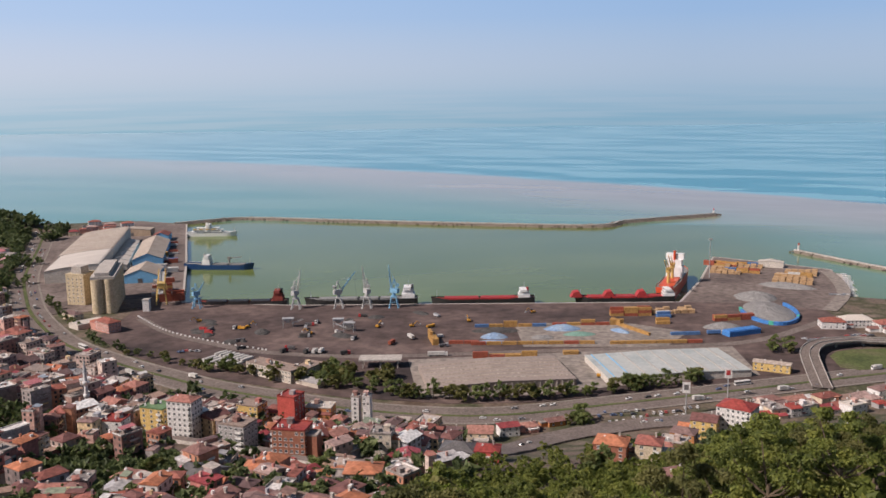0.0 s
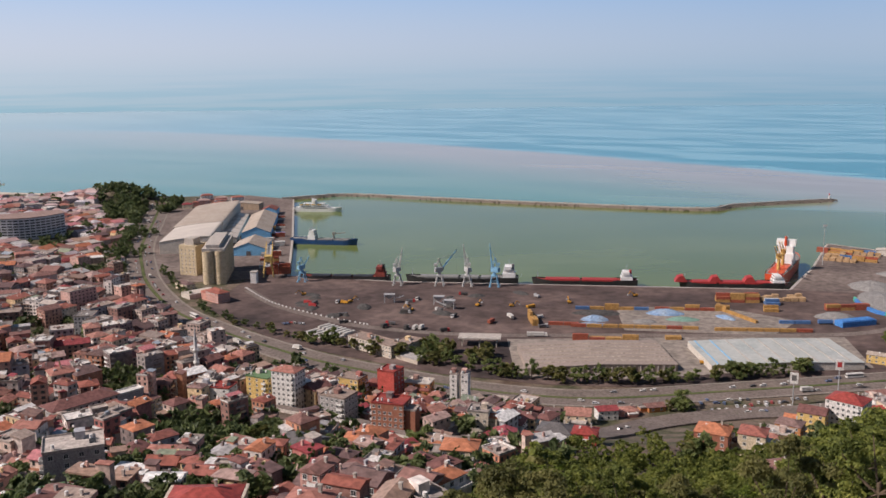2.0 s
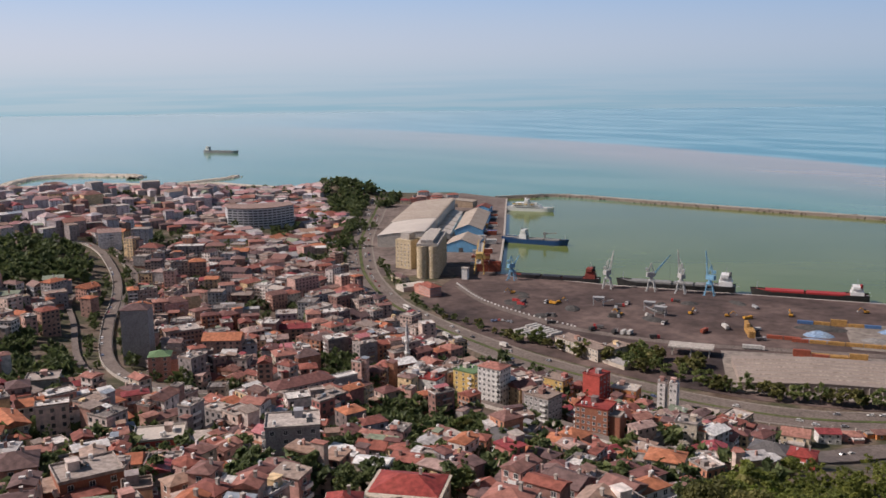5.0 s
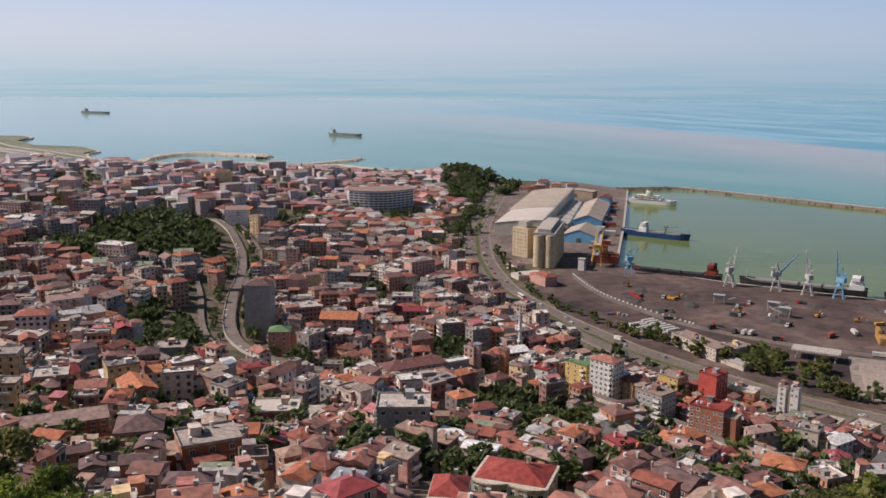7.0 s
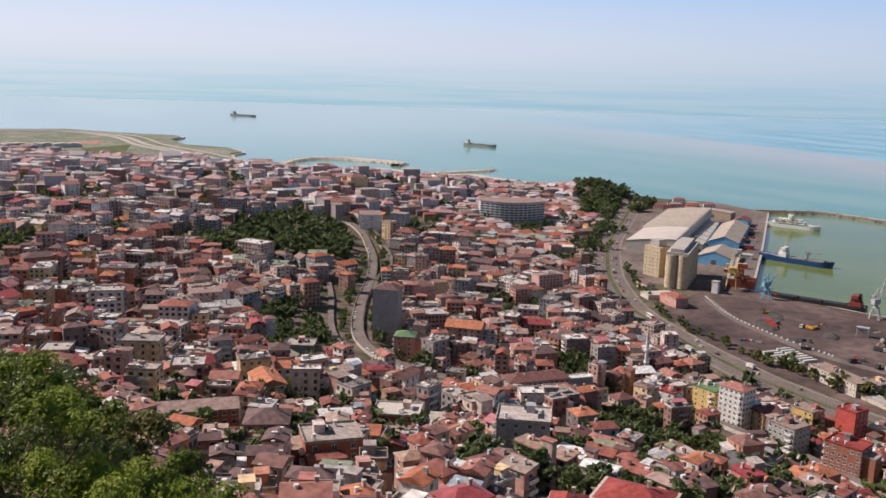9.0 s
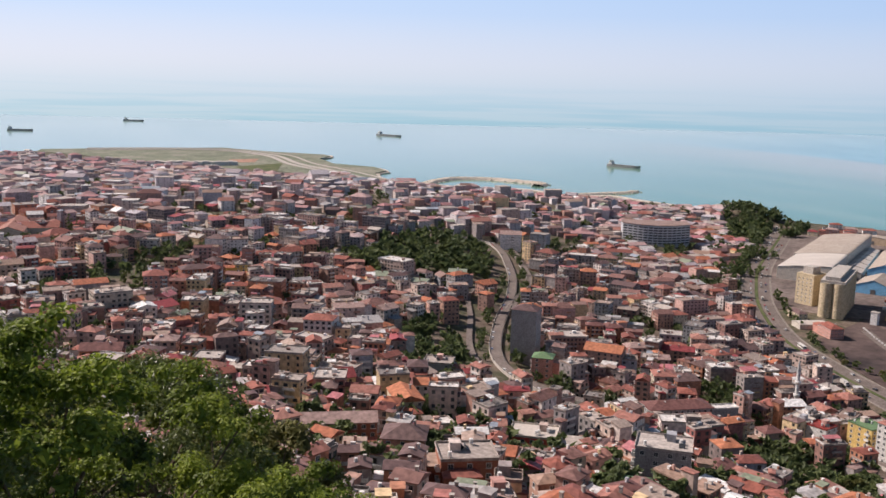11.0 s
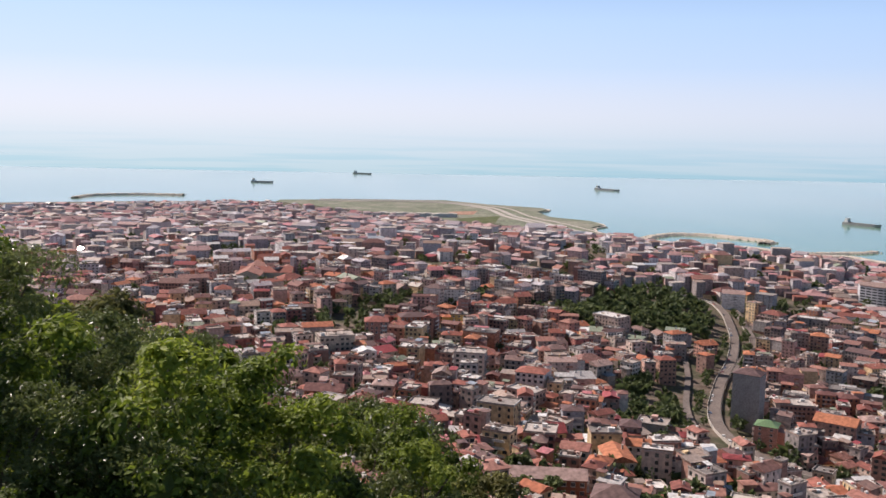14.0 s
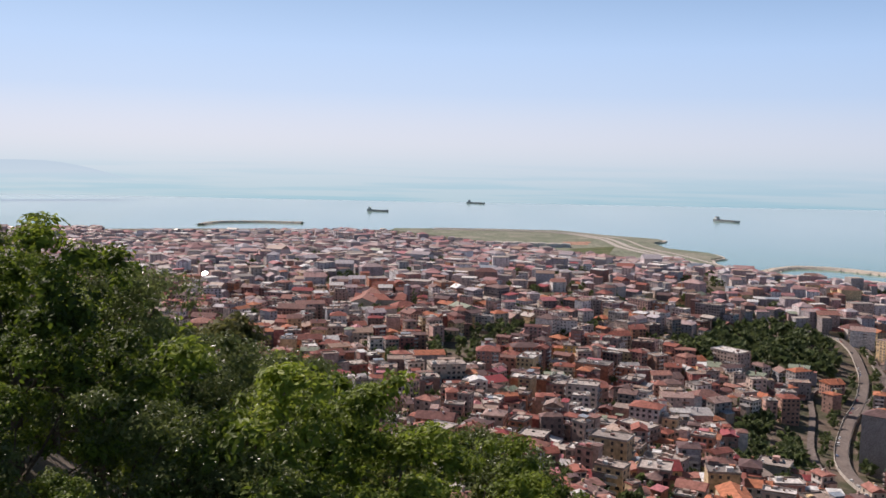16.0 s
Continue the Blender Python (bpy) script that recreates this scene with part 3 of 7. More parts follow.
for shift, wide in ((-13, 15), (13, 15), (-52, 8)):
    heap, _ = ribbon([(-2600, 1200), (-2427, 1500), (-2174, 1530), (-1914, 1425), (-1710, 1374), (-1553, 1327), (-1421, 1277)], wide, 0, height=lambda k: 6.2, deep=4.0, shift=shift)
    piece("road", heap, concrete, "broad pale coast road on the reclaimed cape", "road", kind="structure")
beach = [p for p in COAST if -1660 < p[0] < -600 and p[1] > 1330]
heap, _ = ribbon(beach, 20, 0, height=lambda k: 2.2, deep=4.0, shift=2)
piece("shore", heap, sandstone, "pale sandy shore with rubble", "shore", kind="structure")
heap, _ = ribbon([p for p in COAST if -2690 < p[0] < -1500 and p[1] > 1050], 12, 0, height=lambda k: 3.0, deep=5.0)
piece("shore", heap, sandstone, "pale rubble edge of the reclaimed cape", "shore", kind="structure")

# ---- houses ----
def roof_shape(heap, w, d, z, kind, rise, over=0.4):
    """Roof over a plan of w x d (x, y) whose walls end at z."""
    a, b = w / 2 + over, d / 2 + over
    if kind == "shed":
        heap.solid([(-a, -b, z - 0.1), (a, -b, z - 0.1), (a, b, z - 0.1), (-a, b, z - 0.1), (-a, -b, z + 0.1), (a, -b, z + 0.1), (a, b, z + rise), (-a, b, z + rise)],
                   [(3, 2, 1, 0), (4, 5, 6, 7), (0, 1, 5, 4), (1, 2, 6, 5), (2, 3, 7, 6), (3, 0, 4, 7)])
        return
    if kind == "flat":
        a, b = w / 2 + 0.15, d / 2 + 0.15
        heap.box(-a, -b, z, a, b, z + 0.3)
        for q in (-1, 1):
            heap.box(-a, q * b - 0.12, z + 0.3, a, q * b + 0.12, z + 0.9)
            heap.box(q * a - 0.12, -b + 0.12, z + 0.3, q * a + 0.12, b - 0.12, z + 0.9)
        return
    if w >= d:
        cut = b if kind == "hip" else 0.0
        ridge = [(-a + cut, 0, z + rise), (a - cut, 0, z + rise)]
    else:
        cut = a if kind == "hip" else 0.0
        ridge = [(0, -b + cut, z + rise), (0, b - cut, z + rise)]
    low = [(-a, -b, z - 0.1), (a, -b, z - 0.1), (a, b, z - 0.1), (-a, b, z - 0.1)]
    high = [(x, y, z + 0.12) for x, y, _ in low]
    body = low + high + ridge
    sides = [(3, 2, 1, 0), (0, 1, 5, 4), (1, 2, 6, 5), (2, 3, 7, 6), (3, 0, 4, 7)]
    if w >= d:
        tops = [(4, 5, 9, 8), (6, 7, 8, 9), (5, 6, 9), (7, 4, 8)]
    else:
        tops = [(5, 6, 9, 8), (7, 4, 8, 9), (4, 5, 8), (6, 7, 9)]
    heap.solid(body, sides + tops)


def spot_pose(side, u, z, deep):
    return pose(0, 0, 0, 0, 0, 90 * side) @ pose(u, -deep, z)


def window_pile():
    heap = Pile()
    heap.box(-0.72, -0.06, 0, 0.72, 0.1, 1.5, k=1)
    heap.face((-0.62, -0.07, 0.1), (-0.04, -0.07, 0.1), (-0.04, -0.07, 1.4), (-0.62, -0.07, 1.4), k=0)
    heap.face((0.04, -0.07, 0.1), (0.62, -0.07, 0.1), (0.62, -0.07, 1.4), (0.04, -0.07, 1.4), k=0)
    heap.box(-0.85, -0.16, -0.08, 0.85, 0.05, 0, k=1)
    return heap


def balcony_pile(width):
    heap = Pile()
    heap.box(-width / 2, -1.2, -0.15, width / 2, 0, 0)
    heap.box(-width / 2, -1.2, 0, width / 2, -1.1, 0.95)
    heap.box(-width / 2, -1.1, 0, -width / 2 + 0.1, 0, 0.95)
    heap.box(width / 2 - 0.1, -1.1, 0, width / 2, 0, 0.95)
    return heap


WINDOW = window_pile().mesh("window", pane, trimming)
BALCONY = {k: balcony_pile(k).mesh("balcony", trimming) for k in (2.6, 3.4)}
CHIMNEY = Pile().box(-0.35, -0.35, -2.0, 0.35, 0.35, 1.0).box(-0.45, -0.45, 1.0, 0.45, 0.45, 1.15).mesh("chimney", concrete)


def tank_pile():
    heap = Pile().tube(0, 0, 0.5, 1.7, 0.55, n=10)
    for x, y in ((-0.4, -0.4), (0.4, -0.4), (0.4, 0.4), (-0.4, 0.4)):
        heap.bar((x, y, 0), (x, y, 0.6), 0.08)
    return heap


TANK = tank_pile().mesh("water_tank", trimming)
PANEL = Pile().solid([(-1, -0.7, 0.1), (1, -0.7, 0.1), (1, 0.6, 1.2), (-1, 0.6, 1.2), (-1, -0.7, 0), (1, -0.7, 0), (1, 0.6, 1.1), (-1, 0.6, 1.1)],
                     [(0, 1, 2, 3), (7, 6, 5, 4), (0, 4, 5, 1), (1, 5, 6, 2), (2, 6, 7, 3), (3, 7, 4, 0)]).mesh("solar_panel", pane)
HUT = Pile().box(-1.4, -1.6, 0, 1.4, 1.6, 2.4).box(-1.6, -1.8, 2.4, 1.6, 1.8, 2.55).mesh("stair_hut", plaster)


def house(name, m, w, d, storeys, kind, seed, wall=None, roof=None, label="", group="houses on the hillside", sides=(0, 1, 3), hang=True, per=3.2):
    """A house with its walls, roof, windows, balconies and what stands on its roof. Its front looks to -y."""
    rng = random.Random(seed)
    per = per * rng.choice((0.9, 1.0, 1.2, 1.35))
    top = storeys * 2.9 + 0.5
    ob = thing(name, m, label or HOUSE_LABEL[kind], "house" if storeys < 5 else "apartment block", group)
    wall_pile = Pile().box(-w / 2, -d / 2, -9, w / 2, d / 2, top)
    body = part("wall", wall_pile, wall or plaster, ob)
    if storeys > 4:
        q = 0.07
        for s in range(1, storeys):
            part("floor_band", Pile().box(-w / 2 - q, -d / 2 - q, s * 2.9 - 0.1, w / 2 + q, d / 2 + q, s * 2.9 + 0.12), wall or plaster, body)
    heap = Pile()
    roof_shape(heap, w, d, top, kind, min(w, d) * rng.uniform(0.19, 0.26))
    cover = part("roof", heap, roof or (deck if kind == "flat" else sheet_near if kind == "shed" or rng.random() < 0.15 else tile), ob)
    for _ in range(rng.choice((0, 1, 1, 2)) if storeys < 6 else 0):
        aw, ad = w * rng.uniform(0.4, 0.65), d * rng.uniform(0.4, 0.65)
        ah = max(2.6, top + rng.choice((-2.9, -2.9, -5.8)))
        ux, uy = rng.choice(((-1, 0), (1, 0), (0, -1)))
        ux, uy = (ux * (w / 2 + aw / 2 - 1.5), rng.uniform(-0.2, 0.2) * d) if ux else (rng.uniform(-0.3, 0.3) * w, uy * (d / 2 + ad / 2 - 1.5))
        wing = part("wing_wall", Pile().box(ux - aw / 2, uy - ad / 2, -9, ux + aw / 2, uy + ad / 2, ah), wall or plaster, ob)
        heap = Pile()
        shape = rng.choice(("hip", "shed", "flat", "gable"))
        roof_shape(heap, aw, ad, ah, shape, min(aw, ad) * 0.24, 0.3)
        heap.v = [(px + ux, py + uy, pz) for px, py, pz in heap.v]
        part("wing_roof", heap, deck if shape == "flat" else sheet_near if shape == "shed" else tile, wing)
    if hang and storeys >= 3:
        side = rng.choice((0, 0, 1, 3))
        width = rng.choice((2.6, 3.4))
        deep = (d if side % 2 == 0 else w) / 2
        long = w if side % 2 == 0 else d
        for s in range(1, storeys):
            part("balcony", BALCONY[width], None, ob, at=spot_pose(side, (long / 2 - width / 2 - 0.5) * 0.9, s * 2.9 + 0.35, deep))
    for side in sides:
        long, deep = (w, d) if side % 2 == 0 else (d, w)
        count = max(1, int(long / per))
        for s in range(storeys):
            for i in range(count):
                if rng.random() < 0.9:
                    part("window", WINDOW, None, ob, at=spot_pose(side, (i + 0.5) / count * long - long / 2, s * 2.9 + 1.3, deep / 2))
    if kind == "flat":
        part("stair_hut", HUT, None, cover, at=pose(rng.uniform(-w / 4, w / 4), rng.uniform(0, d / 4), top + 0.3))
        part("water_tank", TANK, None, cover, at=pose(-w / 3, -d / 3, top + 0.3))
        for _ in range(rng.randint(1, 3)):
            part(*rng.choice((("solar_panel", PANEL), ("water_tank", TANK))), None, cover, at=pose(rng.uniform(-w / 2.8, w / 2.8), rng.uniform(-d / 2.8, d / 2.8), top + 0.3, 0, 0, rng.uniform(0, 90)))
    else:
        part("chimney", CHIMNEY, None, cover, at=pose(w * 0.22, d * 0.1, top + min(w, d) * 0.2))
        if rng.random() < 0.35:
            part("water_tank", TANK, None, cover, at=pose(-w * 0.2, -d * 0.1, top + min(w, d) * 0.08) @ Matrix.Scale(0.8, 4))
    return ob


HOUSE_LABEL = {"hip": "plastered house with a hipped terracotta tile roof", "gable": "plastered house with a gabled terracotta tile roof",
               "flat": "plastered house with a flat concrete roof", "shed": "plastered house with a sloping sheet metal roof"}
FOREST_TURN = [-60, -26, -18, -9, 2, 8, 48, 53, 60, 68, 76, 90, 140]
FOREST_REACH = [400, 400, 400, 350, 300, 150, 120, 130, 150, 160, 170, 180, 180]
PARKS = [[(-606, 499), (-560, 640), (-650, 745), (-735, 760), (-700, 640)], [(-562, 1365), (-566, 1215), (-606, 1215), (-668, 1310), (-722, 1410), (-670, 1465)]]


def turn_of(x, y):
    return np.degrees(np.arctan2(-x, y))


def grove(x, y):
    """Where the gardens and groves of the town lie: above about 1.3."""
    return np.sin(x / 37 + 1.3 * np.sin(y / 61)) + np.sin(y / 43 + 1.7 * np.sin(x / 53)) + 0.6 * np.sin((x + y) / 29)


def town_plots():
    """Plots of the town: x, y, turn, size, in quarters whose streets run differently."""
    rng = np.random.RandomState(7)
    seeds = []
    for r, n in ((260, 14), (420, 14), (620, 14), (900, 16), (1250, 16), (1700, 18), (2300, 20), (2900, 20)):
        for i in range(n):
            a = radians(-40 + 140 * (i + rng.uniform(0, 1)) / n)
            sx, sy, ang = -math.sin(a) * r, math.cos(a) * r, rng.uniform(0, 90)
            if line_distance(np.array([sx]), np.array([sy]), np.array(COAST_ROAD[:-1], float), np.array(COAST_ROAD[1:], float))[0] < 190:
                ang = 66 + rng.uniform(-9, 9)       # the blocks stand along the coast road
            seeds.append((sx, sy, ang, r))
    centre = np.array([s[:2] for s in seeds])
    plots = []
    for j, (sx, sy, ang, r) in enumerate(seeds):
        size = (10.5 if r < 300 else 12.6) if r < 450 and sx > -0.45 * sy else 9.4 if r < 300 else 11.5 if r < 500 else 14 if r < 700 else 16.5 if r < 1500 else 21
        n = int((90 + r * 0.33) / size)
        i, k = np.meshgrid(np.arange(-n, n + 1), np.arange(-n, n + 1))
        u = i * size + np.floor(i / 4) * 4 + rng.uniform(-0.24, 0.24, i.shape) * size
        v = k * size + np.floor(k / 2) * 5 + rng.uniform(-0.24, 0.24, i.shape) * size
        c, s = math.cos(radians(ang)), math.sin(radians(ang))
        x, y = (sx + c * u - s * v).ravel(), (sy + s * u + c * v).ravel()
        near = ((x[:, None] - centre[None, :, 0]) ** 2 + (y[:, None] - centre[None, :, 1]) ** 2).argmin(1) == j
        x, y = x[near], y[near]
        plots.append(np.stack([x, y, ang + rng.normal(0, 14, x.shape), np.full(x.shape, size)], 1))
    p = np.concatenate(plots)
    x, y = p[:, 0], p[:, 1]
    r, a = np.hypot(x, y), turn_of(x, y)
    ok = inside(x, y, COAST) & (line_distance(x, y, CA, CB) > 9) & (r > np.interp(a, FOREST_TURN, FOREST_REACH) + 12)
    ok &= (a > -38) & (a < 98) & (road_gap(x, y) > 6) & (r < 3300)
    ok &= ~((x < -2620) & (y > 250))
    cape = (x < -1650) & (y > 1180 + 0.25 * (x + 1650))
    ok &= ~cape
    for ring in PARKS:
        ok &= ~inside(x, y, ring)
    # nothing stands close before the streets and the buildings that stand out
    behind = 1 + 13 / r
    ok &= road_gap(x * behind, y * behind) > 2
    for far_off in (10, 18, 26, 34, 42):
        q = 1 + far_off / r
        ok &= road_gap(x * q, y * q, [(STREET[1:13], 9), (STREET[12:20], 3), (UPPER_LANE, 5), (LOWER_STREET, 2)]) > 0
    # the open ground round the ramp
    ok &= ~((a < -0.5) & (r > 200))
    ok &= ~((x < -830) & (y > 1000) & (line_distance(x, y, CA, CB) < 62))
    ok &= (grove(x, y) < 1.3) | (r > 1500)
    for lx, ly, lr in CLEARINGS:
        ok &= (np.hypot(x - lx, y - ly) > lr) & (np.hypot(x * behind - lx, y * behind - ly) > lr * 0.8)
    ok &= rng.uniform(0, 1, x.shape) < np.where(r < 900, 0.93, 0.95)
    p = p[ok]
    return p[np.argsort(np.hypot(p[:, 0], p[:, 1]))]


CLEARINGS = [(-355, 444, 20), (-645, 1075, 52), (160, 490, 18), (71, 380, 14), (-97, 543, 13), (-142, 478, 14), (-160, 490, 13), (-136, 524, 14), (-120, 541, 13), (-79, 551, 13), (-218, 536, 9), (-54, 552, 9), (-73, 414, 14), (-105, 441, 13), (-31, 418, 11), (-187, 466, 11), (-175, 466, 10),
             (-89, 318, 15), (5, 401, 12), (18, 398, 9), (-205, 432, 11), (-92, 184, 16), (-85, 205, 19), (-80, 172, 20), (-28, 290, 12), (-225, 405, 26), (-318, 415, 12), (-141, 248, 15), (-199, 256, 16), (-156, 170, 14), (-257, 246, 15),
             (-191, 181, 13), (-232, 190, 18), (-314, 290, 13), (-325, 335, 14), (-137, 222, 9), (-261, 608, 12), (-283, 668, 14), (-178, 500, 6),
             (-551, 298, 14), (-580, 345, 14), (-673, 441, 12), (-601, 399, 10), (-520, 310, 16), (-214, 522, 10), (-615, 716, 16)]
CLEARINGS += [(-577, 815, 20), (-613, 938, 19), (-667, 854, 13), (-672, 806, 14), (-402, 738, 15), (-362, 694, 14), (-338, 699, 14), (-392, 598, 14), (-498, 948, 14), (-543, 952, 14), (-640, 900, 14), (-700, 980, 18), (-470, 800, 13), (-505, 1010, 18), (-528, 1075, 18)]


# the long apartment blocks of the lower town: x, y, turn, width, depth, storeys
SLABS = [(-577, 815, 24, 30, 13, 6), (-552, 826, 24, 20, 13, 7), (-613, 938, 30, 34, 14, 6), (-667, 854, 18, 20, 15, 6), (-672, 806, 40, 24, 14, 6), (-402, 738, 62, 26, 13, 7), (-362, 694, 62, 24, 12, 6), (-344, 697, 64, 18, 12, 6),
         (-328, 704, 64, 16, 12, 5), (-392, 598, 30, 24, 14, 5), (-498, 948, 30, 24, 14, 7), (-543, 952, 35, 22, 16, 6), (-640, 900, 20, 26, 13, 6), (-700, 980, 30, 34, 13, 6), (-470, 800, 50, 22, 13, 6), (-505, 1010, 66, 34, 13, 6), (-528, 1075, 68, 36, 13, 6)]


def build_town():
    plots = town_plots()
    first_slab = len(plots)
    plots = np.concatenate([plots, np.array([(x, y, ang, 16) for x, y, ang, *_ in SLABS], float)])
    rng = random.Random(5)
    ground = land(plots[:, 0], plots[:, 1])
    shore = line_distance(plots[:, 0], plots[:, 1], CA, CB)
    verge = road_gap(plots[:, 0], plots[:, 1], [(COAST_ROAD, 15)])
    names = ("walls", "tiles", "decks", "sheets", "glass", "hazed_walls", "hazed_tiles", "far_glass", "tanks", "rails")
    heaps = {k: Pile() for k in names}
    place = [0.0, 0.0, 0.0, 1.0, 0.0]

    def put(key, local):
        """Adds a piece, given round the house's own middle, to one of the heaps."""
        x, y, z, c, s = place
        heap = heaps[key]
        n = len(heap.v)
        heap.v += [(x + c * px - s * py, y + s * px + c * py, z + pz) for px, py, pz in local.v]
        heap.f += [tuple(n + q for q in f) for f in local.f]

    def turned(side, pts):
        c, s = ((1, 0), (0, 1), (-1, 0), (0, -1))[side]
        return [(c * a - s * b, s * a + c * b, h) for a, b, h in pts]

    def side_box(side, x0, y0, z0, x1, y1, z1):
        local = Pile().box(x0, y0, z0, x1, y1, z1)
        local.v = turned(side, local.v)
        return local

    for i, ((x, y, ang, size), z) in enumerate(zip(plots.tolist(), ground.tolist())):
        r, az = math.hypot(x, y), float(turn_of(x, y))
        w, d = size * rng.uniform(0.52, 1.02), size * rng.uniform(0.48, 0.9)
        storeys = rng.choice((1, 2, 2, 3, 3, 4, 4, 5)) if r < 1100 else rng.choice((1, 2, 2, 3, 3, 4, 5))
        if 560 < r < 1050:
            storeys = rng.choice((2, 3, 3, 4, 4, 5, 5, 6))
        if 340 < r < 800 and az > 20:
            storeys = rng.choice((2, 3, 3, 4, 4, 5, 5, 6))
        if 640 < r < 1150 and 22 < az < 43:
            storeys = rng.choice((2, 3, 4, 4, 5, 5, 6, 7))
        if 330 < r < 620 and -12 < az < 14:
            storeys = min(storeys, 3)
        if 35 < verge[i] < 120 and 13 < az < 42:
            storeys = rng.choice((4, 5, 5, 6)) if verge[i] > 60 else rng.choice((3, 4, 4))
            w, d = size * rng.uniform(0.75, 1.05), size * rng.uniform(0.7, 0.95)
        if r > 330 and rng.random() < 0.06 and not (r < 620 and az < 22):
            w, d, storeys = size * rng.uniform(1.0, 1.7), size * rng.uniform(0.8, 1.1), rng.choice((4, 5, 5, 6, 7))
        if r < 340:
            storeys = rng.choice((1, 2, 2, 3, 3, 3, 4)) if r > 200 else rng.choice((1, 2, 2, 3))
        if i >= first_slab:
            w, d, storeys = SLABS[i - first_slab][3:]
        if r > 1050 and shore[i] < 230:
            storeys = min(storeys, 2)
        kind = rng.choice(("hip", "hip", "hip", "gable", "gable", "gable", "gable", "flat", "flat", "shed") if storeys < 5 else ("hip", "flat", "flat", "gable"))
        if i < 92:
            # the front looks up to the path on the hill
            facing = 90 * round((az - ang) / 90)
            house("house", pose(x, y, z, 0, 0, ang + float(facing)), w, d, storeys, kind, i)
            continue
        c, s = math.cos(radians(ang)), math.sin(radians(ang))
        place[:] = x, y, z, c, s
        top = storeys * 2.9 + 0.5
        far = r > 700
        # the farther out, the likelier the colours with haze painted in
        wall_key, tile_key = ("hazed_walls", "hazed_tiles") if far and rng.random() < (r - (980 if az < 43 else 760)) / 600 else ("walls", "tiles")
        seen = []
        for side in range(4):
            ox, oy = ((0, -1), (1, 0), (0, 1), (-1, 0))[side]
            if (c * ox - s * oy) * x + (s * ox + c * oy) * y < 0.25 * r:
                seen.append(side)
        # the upper floors stand out over the ground floor, as a box on a box
        lip = rng.choice((0.0, 0.0, 0.5, 0.8)) if storeys > 2 and r < 1000 else 0.0
        if lip:
            put(wall_key, Pile().box(-w / 2 + lip, -d / 2 + lip, -7, w / 2 - lip, d / 2 - lip, 3.0))
            put(wall_key, Pile().box(-w / 2, -d / 2, 3.0, w / 2, d / 2, top))
        else:
            put(wall_key, Pile().box(-w / 2, -d / 2, -7, w / 2, d / 2, top))
        local = Pile()
        if kind == "flat" and r > 1000:
            local.box(-w / 2 - 0.2, -d / 2 - 0.2, top, w / 2 + 0.2, d / 2 + 0.2, top + 0.6)
        else:
            roof_shape(local, w, d, top, kind, min(w, d) * (rng.uniform(0.08, 0.16) if kind == "shed" else rng.uniform(0.15, 0.29)), rng.uniform(0.2, 0.7))
        sheet = kind == "shed" or (kind == "gable" and rng.random() < 0.22)
        put("decks" if kind == "flat" else "sheets" if sheet else tile_key, local)
        if r < 1050:
            # wings, lean-tos and yards' sheds against the sides
            for _ in range(rng.choice((0, 1, 1, 2, 2, 3)) if r < 620 else rng.choice((0, 0, 1, 1))):
                aw, ad, ah = w * rng.uniform(0.3, 0.7), d * rng.uniform(0.3, 0.6), rng.choice((2.6, 3.2, top - 2.9, top - 2.9, top - 5.8, top + 2.0))
                if ah < 2.4:
                    continue
                if rng.random() < 0.5:
                    ux, uy = rng.choice((-1, 1)) * (w / 2 + aw / 2 - 1.0), rng.uniform(-0.3, 0.3) * d
                else:
                    ux, uy = rng.uniform(-0.3, 0.3) * w, rng.choice((-1, 1)) * (d / 2 + ad / 2 - 1.0)
                put(wall_key, Pile().box(ux - aw / 2, uy - ad / 2, -7, ux + aw / 2, uy + ad / 2, ah))
                wing, shape = Pile(), rng.choice(("hip", "gable", "flat", "shed", "shed"))
                roof_shape(wing, aw, ad, ah, shape, min(aw, ad) * rng.uniform(0.12, 0.26), rng.uniform(0.15, 0.5))
                wing.v = [(px + ux, py + uy, pz) for px, py, pz in wing.v]
                put("decks" if shape == "flat" else rng.choice(("sheets", "sheets", tile_key)) if shape == "shed" else tile_key, wing)
            if kind == "flat":
                for _ in range(rng.randint(2, 7)):
                    ux, uy, q = rng.uniform(-w / 2.6, w / 2.6), rng.uniform(-d / 2.6, d / 2.6), rng.uniform(0.3, 1.3)
                    put(rng.choice(("walls", "decks", "walls", "tanks", "sheets", "decks")), Pile().box(ux - q, uy - q * 0.8, top + 0.25, ux + q, uy + q * 0.8, top + 0.6 + q * rng.uniform(0.4, 1.2)))
                if rng.random() < 0.35:
                    # an open shelter on the terrace
                    q = rng.uniform(1.2, w / 2.6)
                    put("sheets", Pile().solid([(-q, -1.5, top + 2.4), (q, -1.5, top + 2.4), (q, 1.8, top + 2.9), (-q, 1.8, top + 2.9), (-q, -1.5, top + 2.5), (q, -1.5, top + 2.5), (q, 1.8, top + 3.0), (-q, 1.8, top + 3.0)],
                                               [(3, 2, 1, 0), (4, 5, 6, 7), (0, 1, 5, 4), (1, 2, 6, 5), (2, 3, 7, 6), (3, 0, 4, 7)]))
                    for px in (-q + 0.1, q - 0.1):
                        put("decks", Pile().box(px - 0.1, -1.4, top, px + 0.1, -1.2, top + 2.45))
            else:
                ux, uy = rng.uniform(-w / 4, w / 4), rng.uniform(-d / 4, d / 4)
                put("walls", Pile().box(ux - 0.4, uy - 0.4, top, ux + 0.4, uy + 0.4, top + min(w, d) * 0.2 + 1))
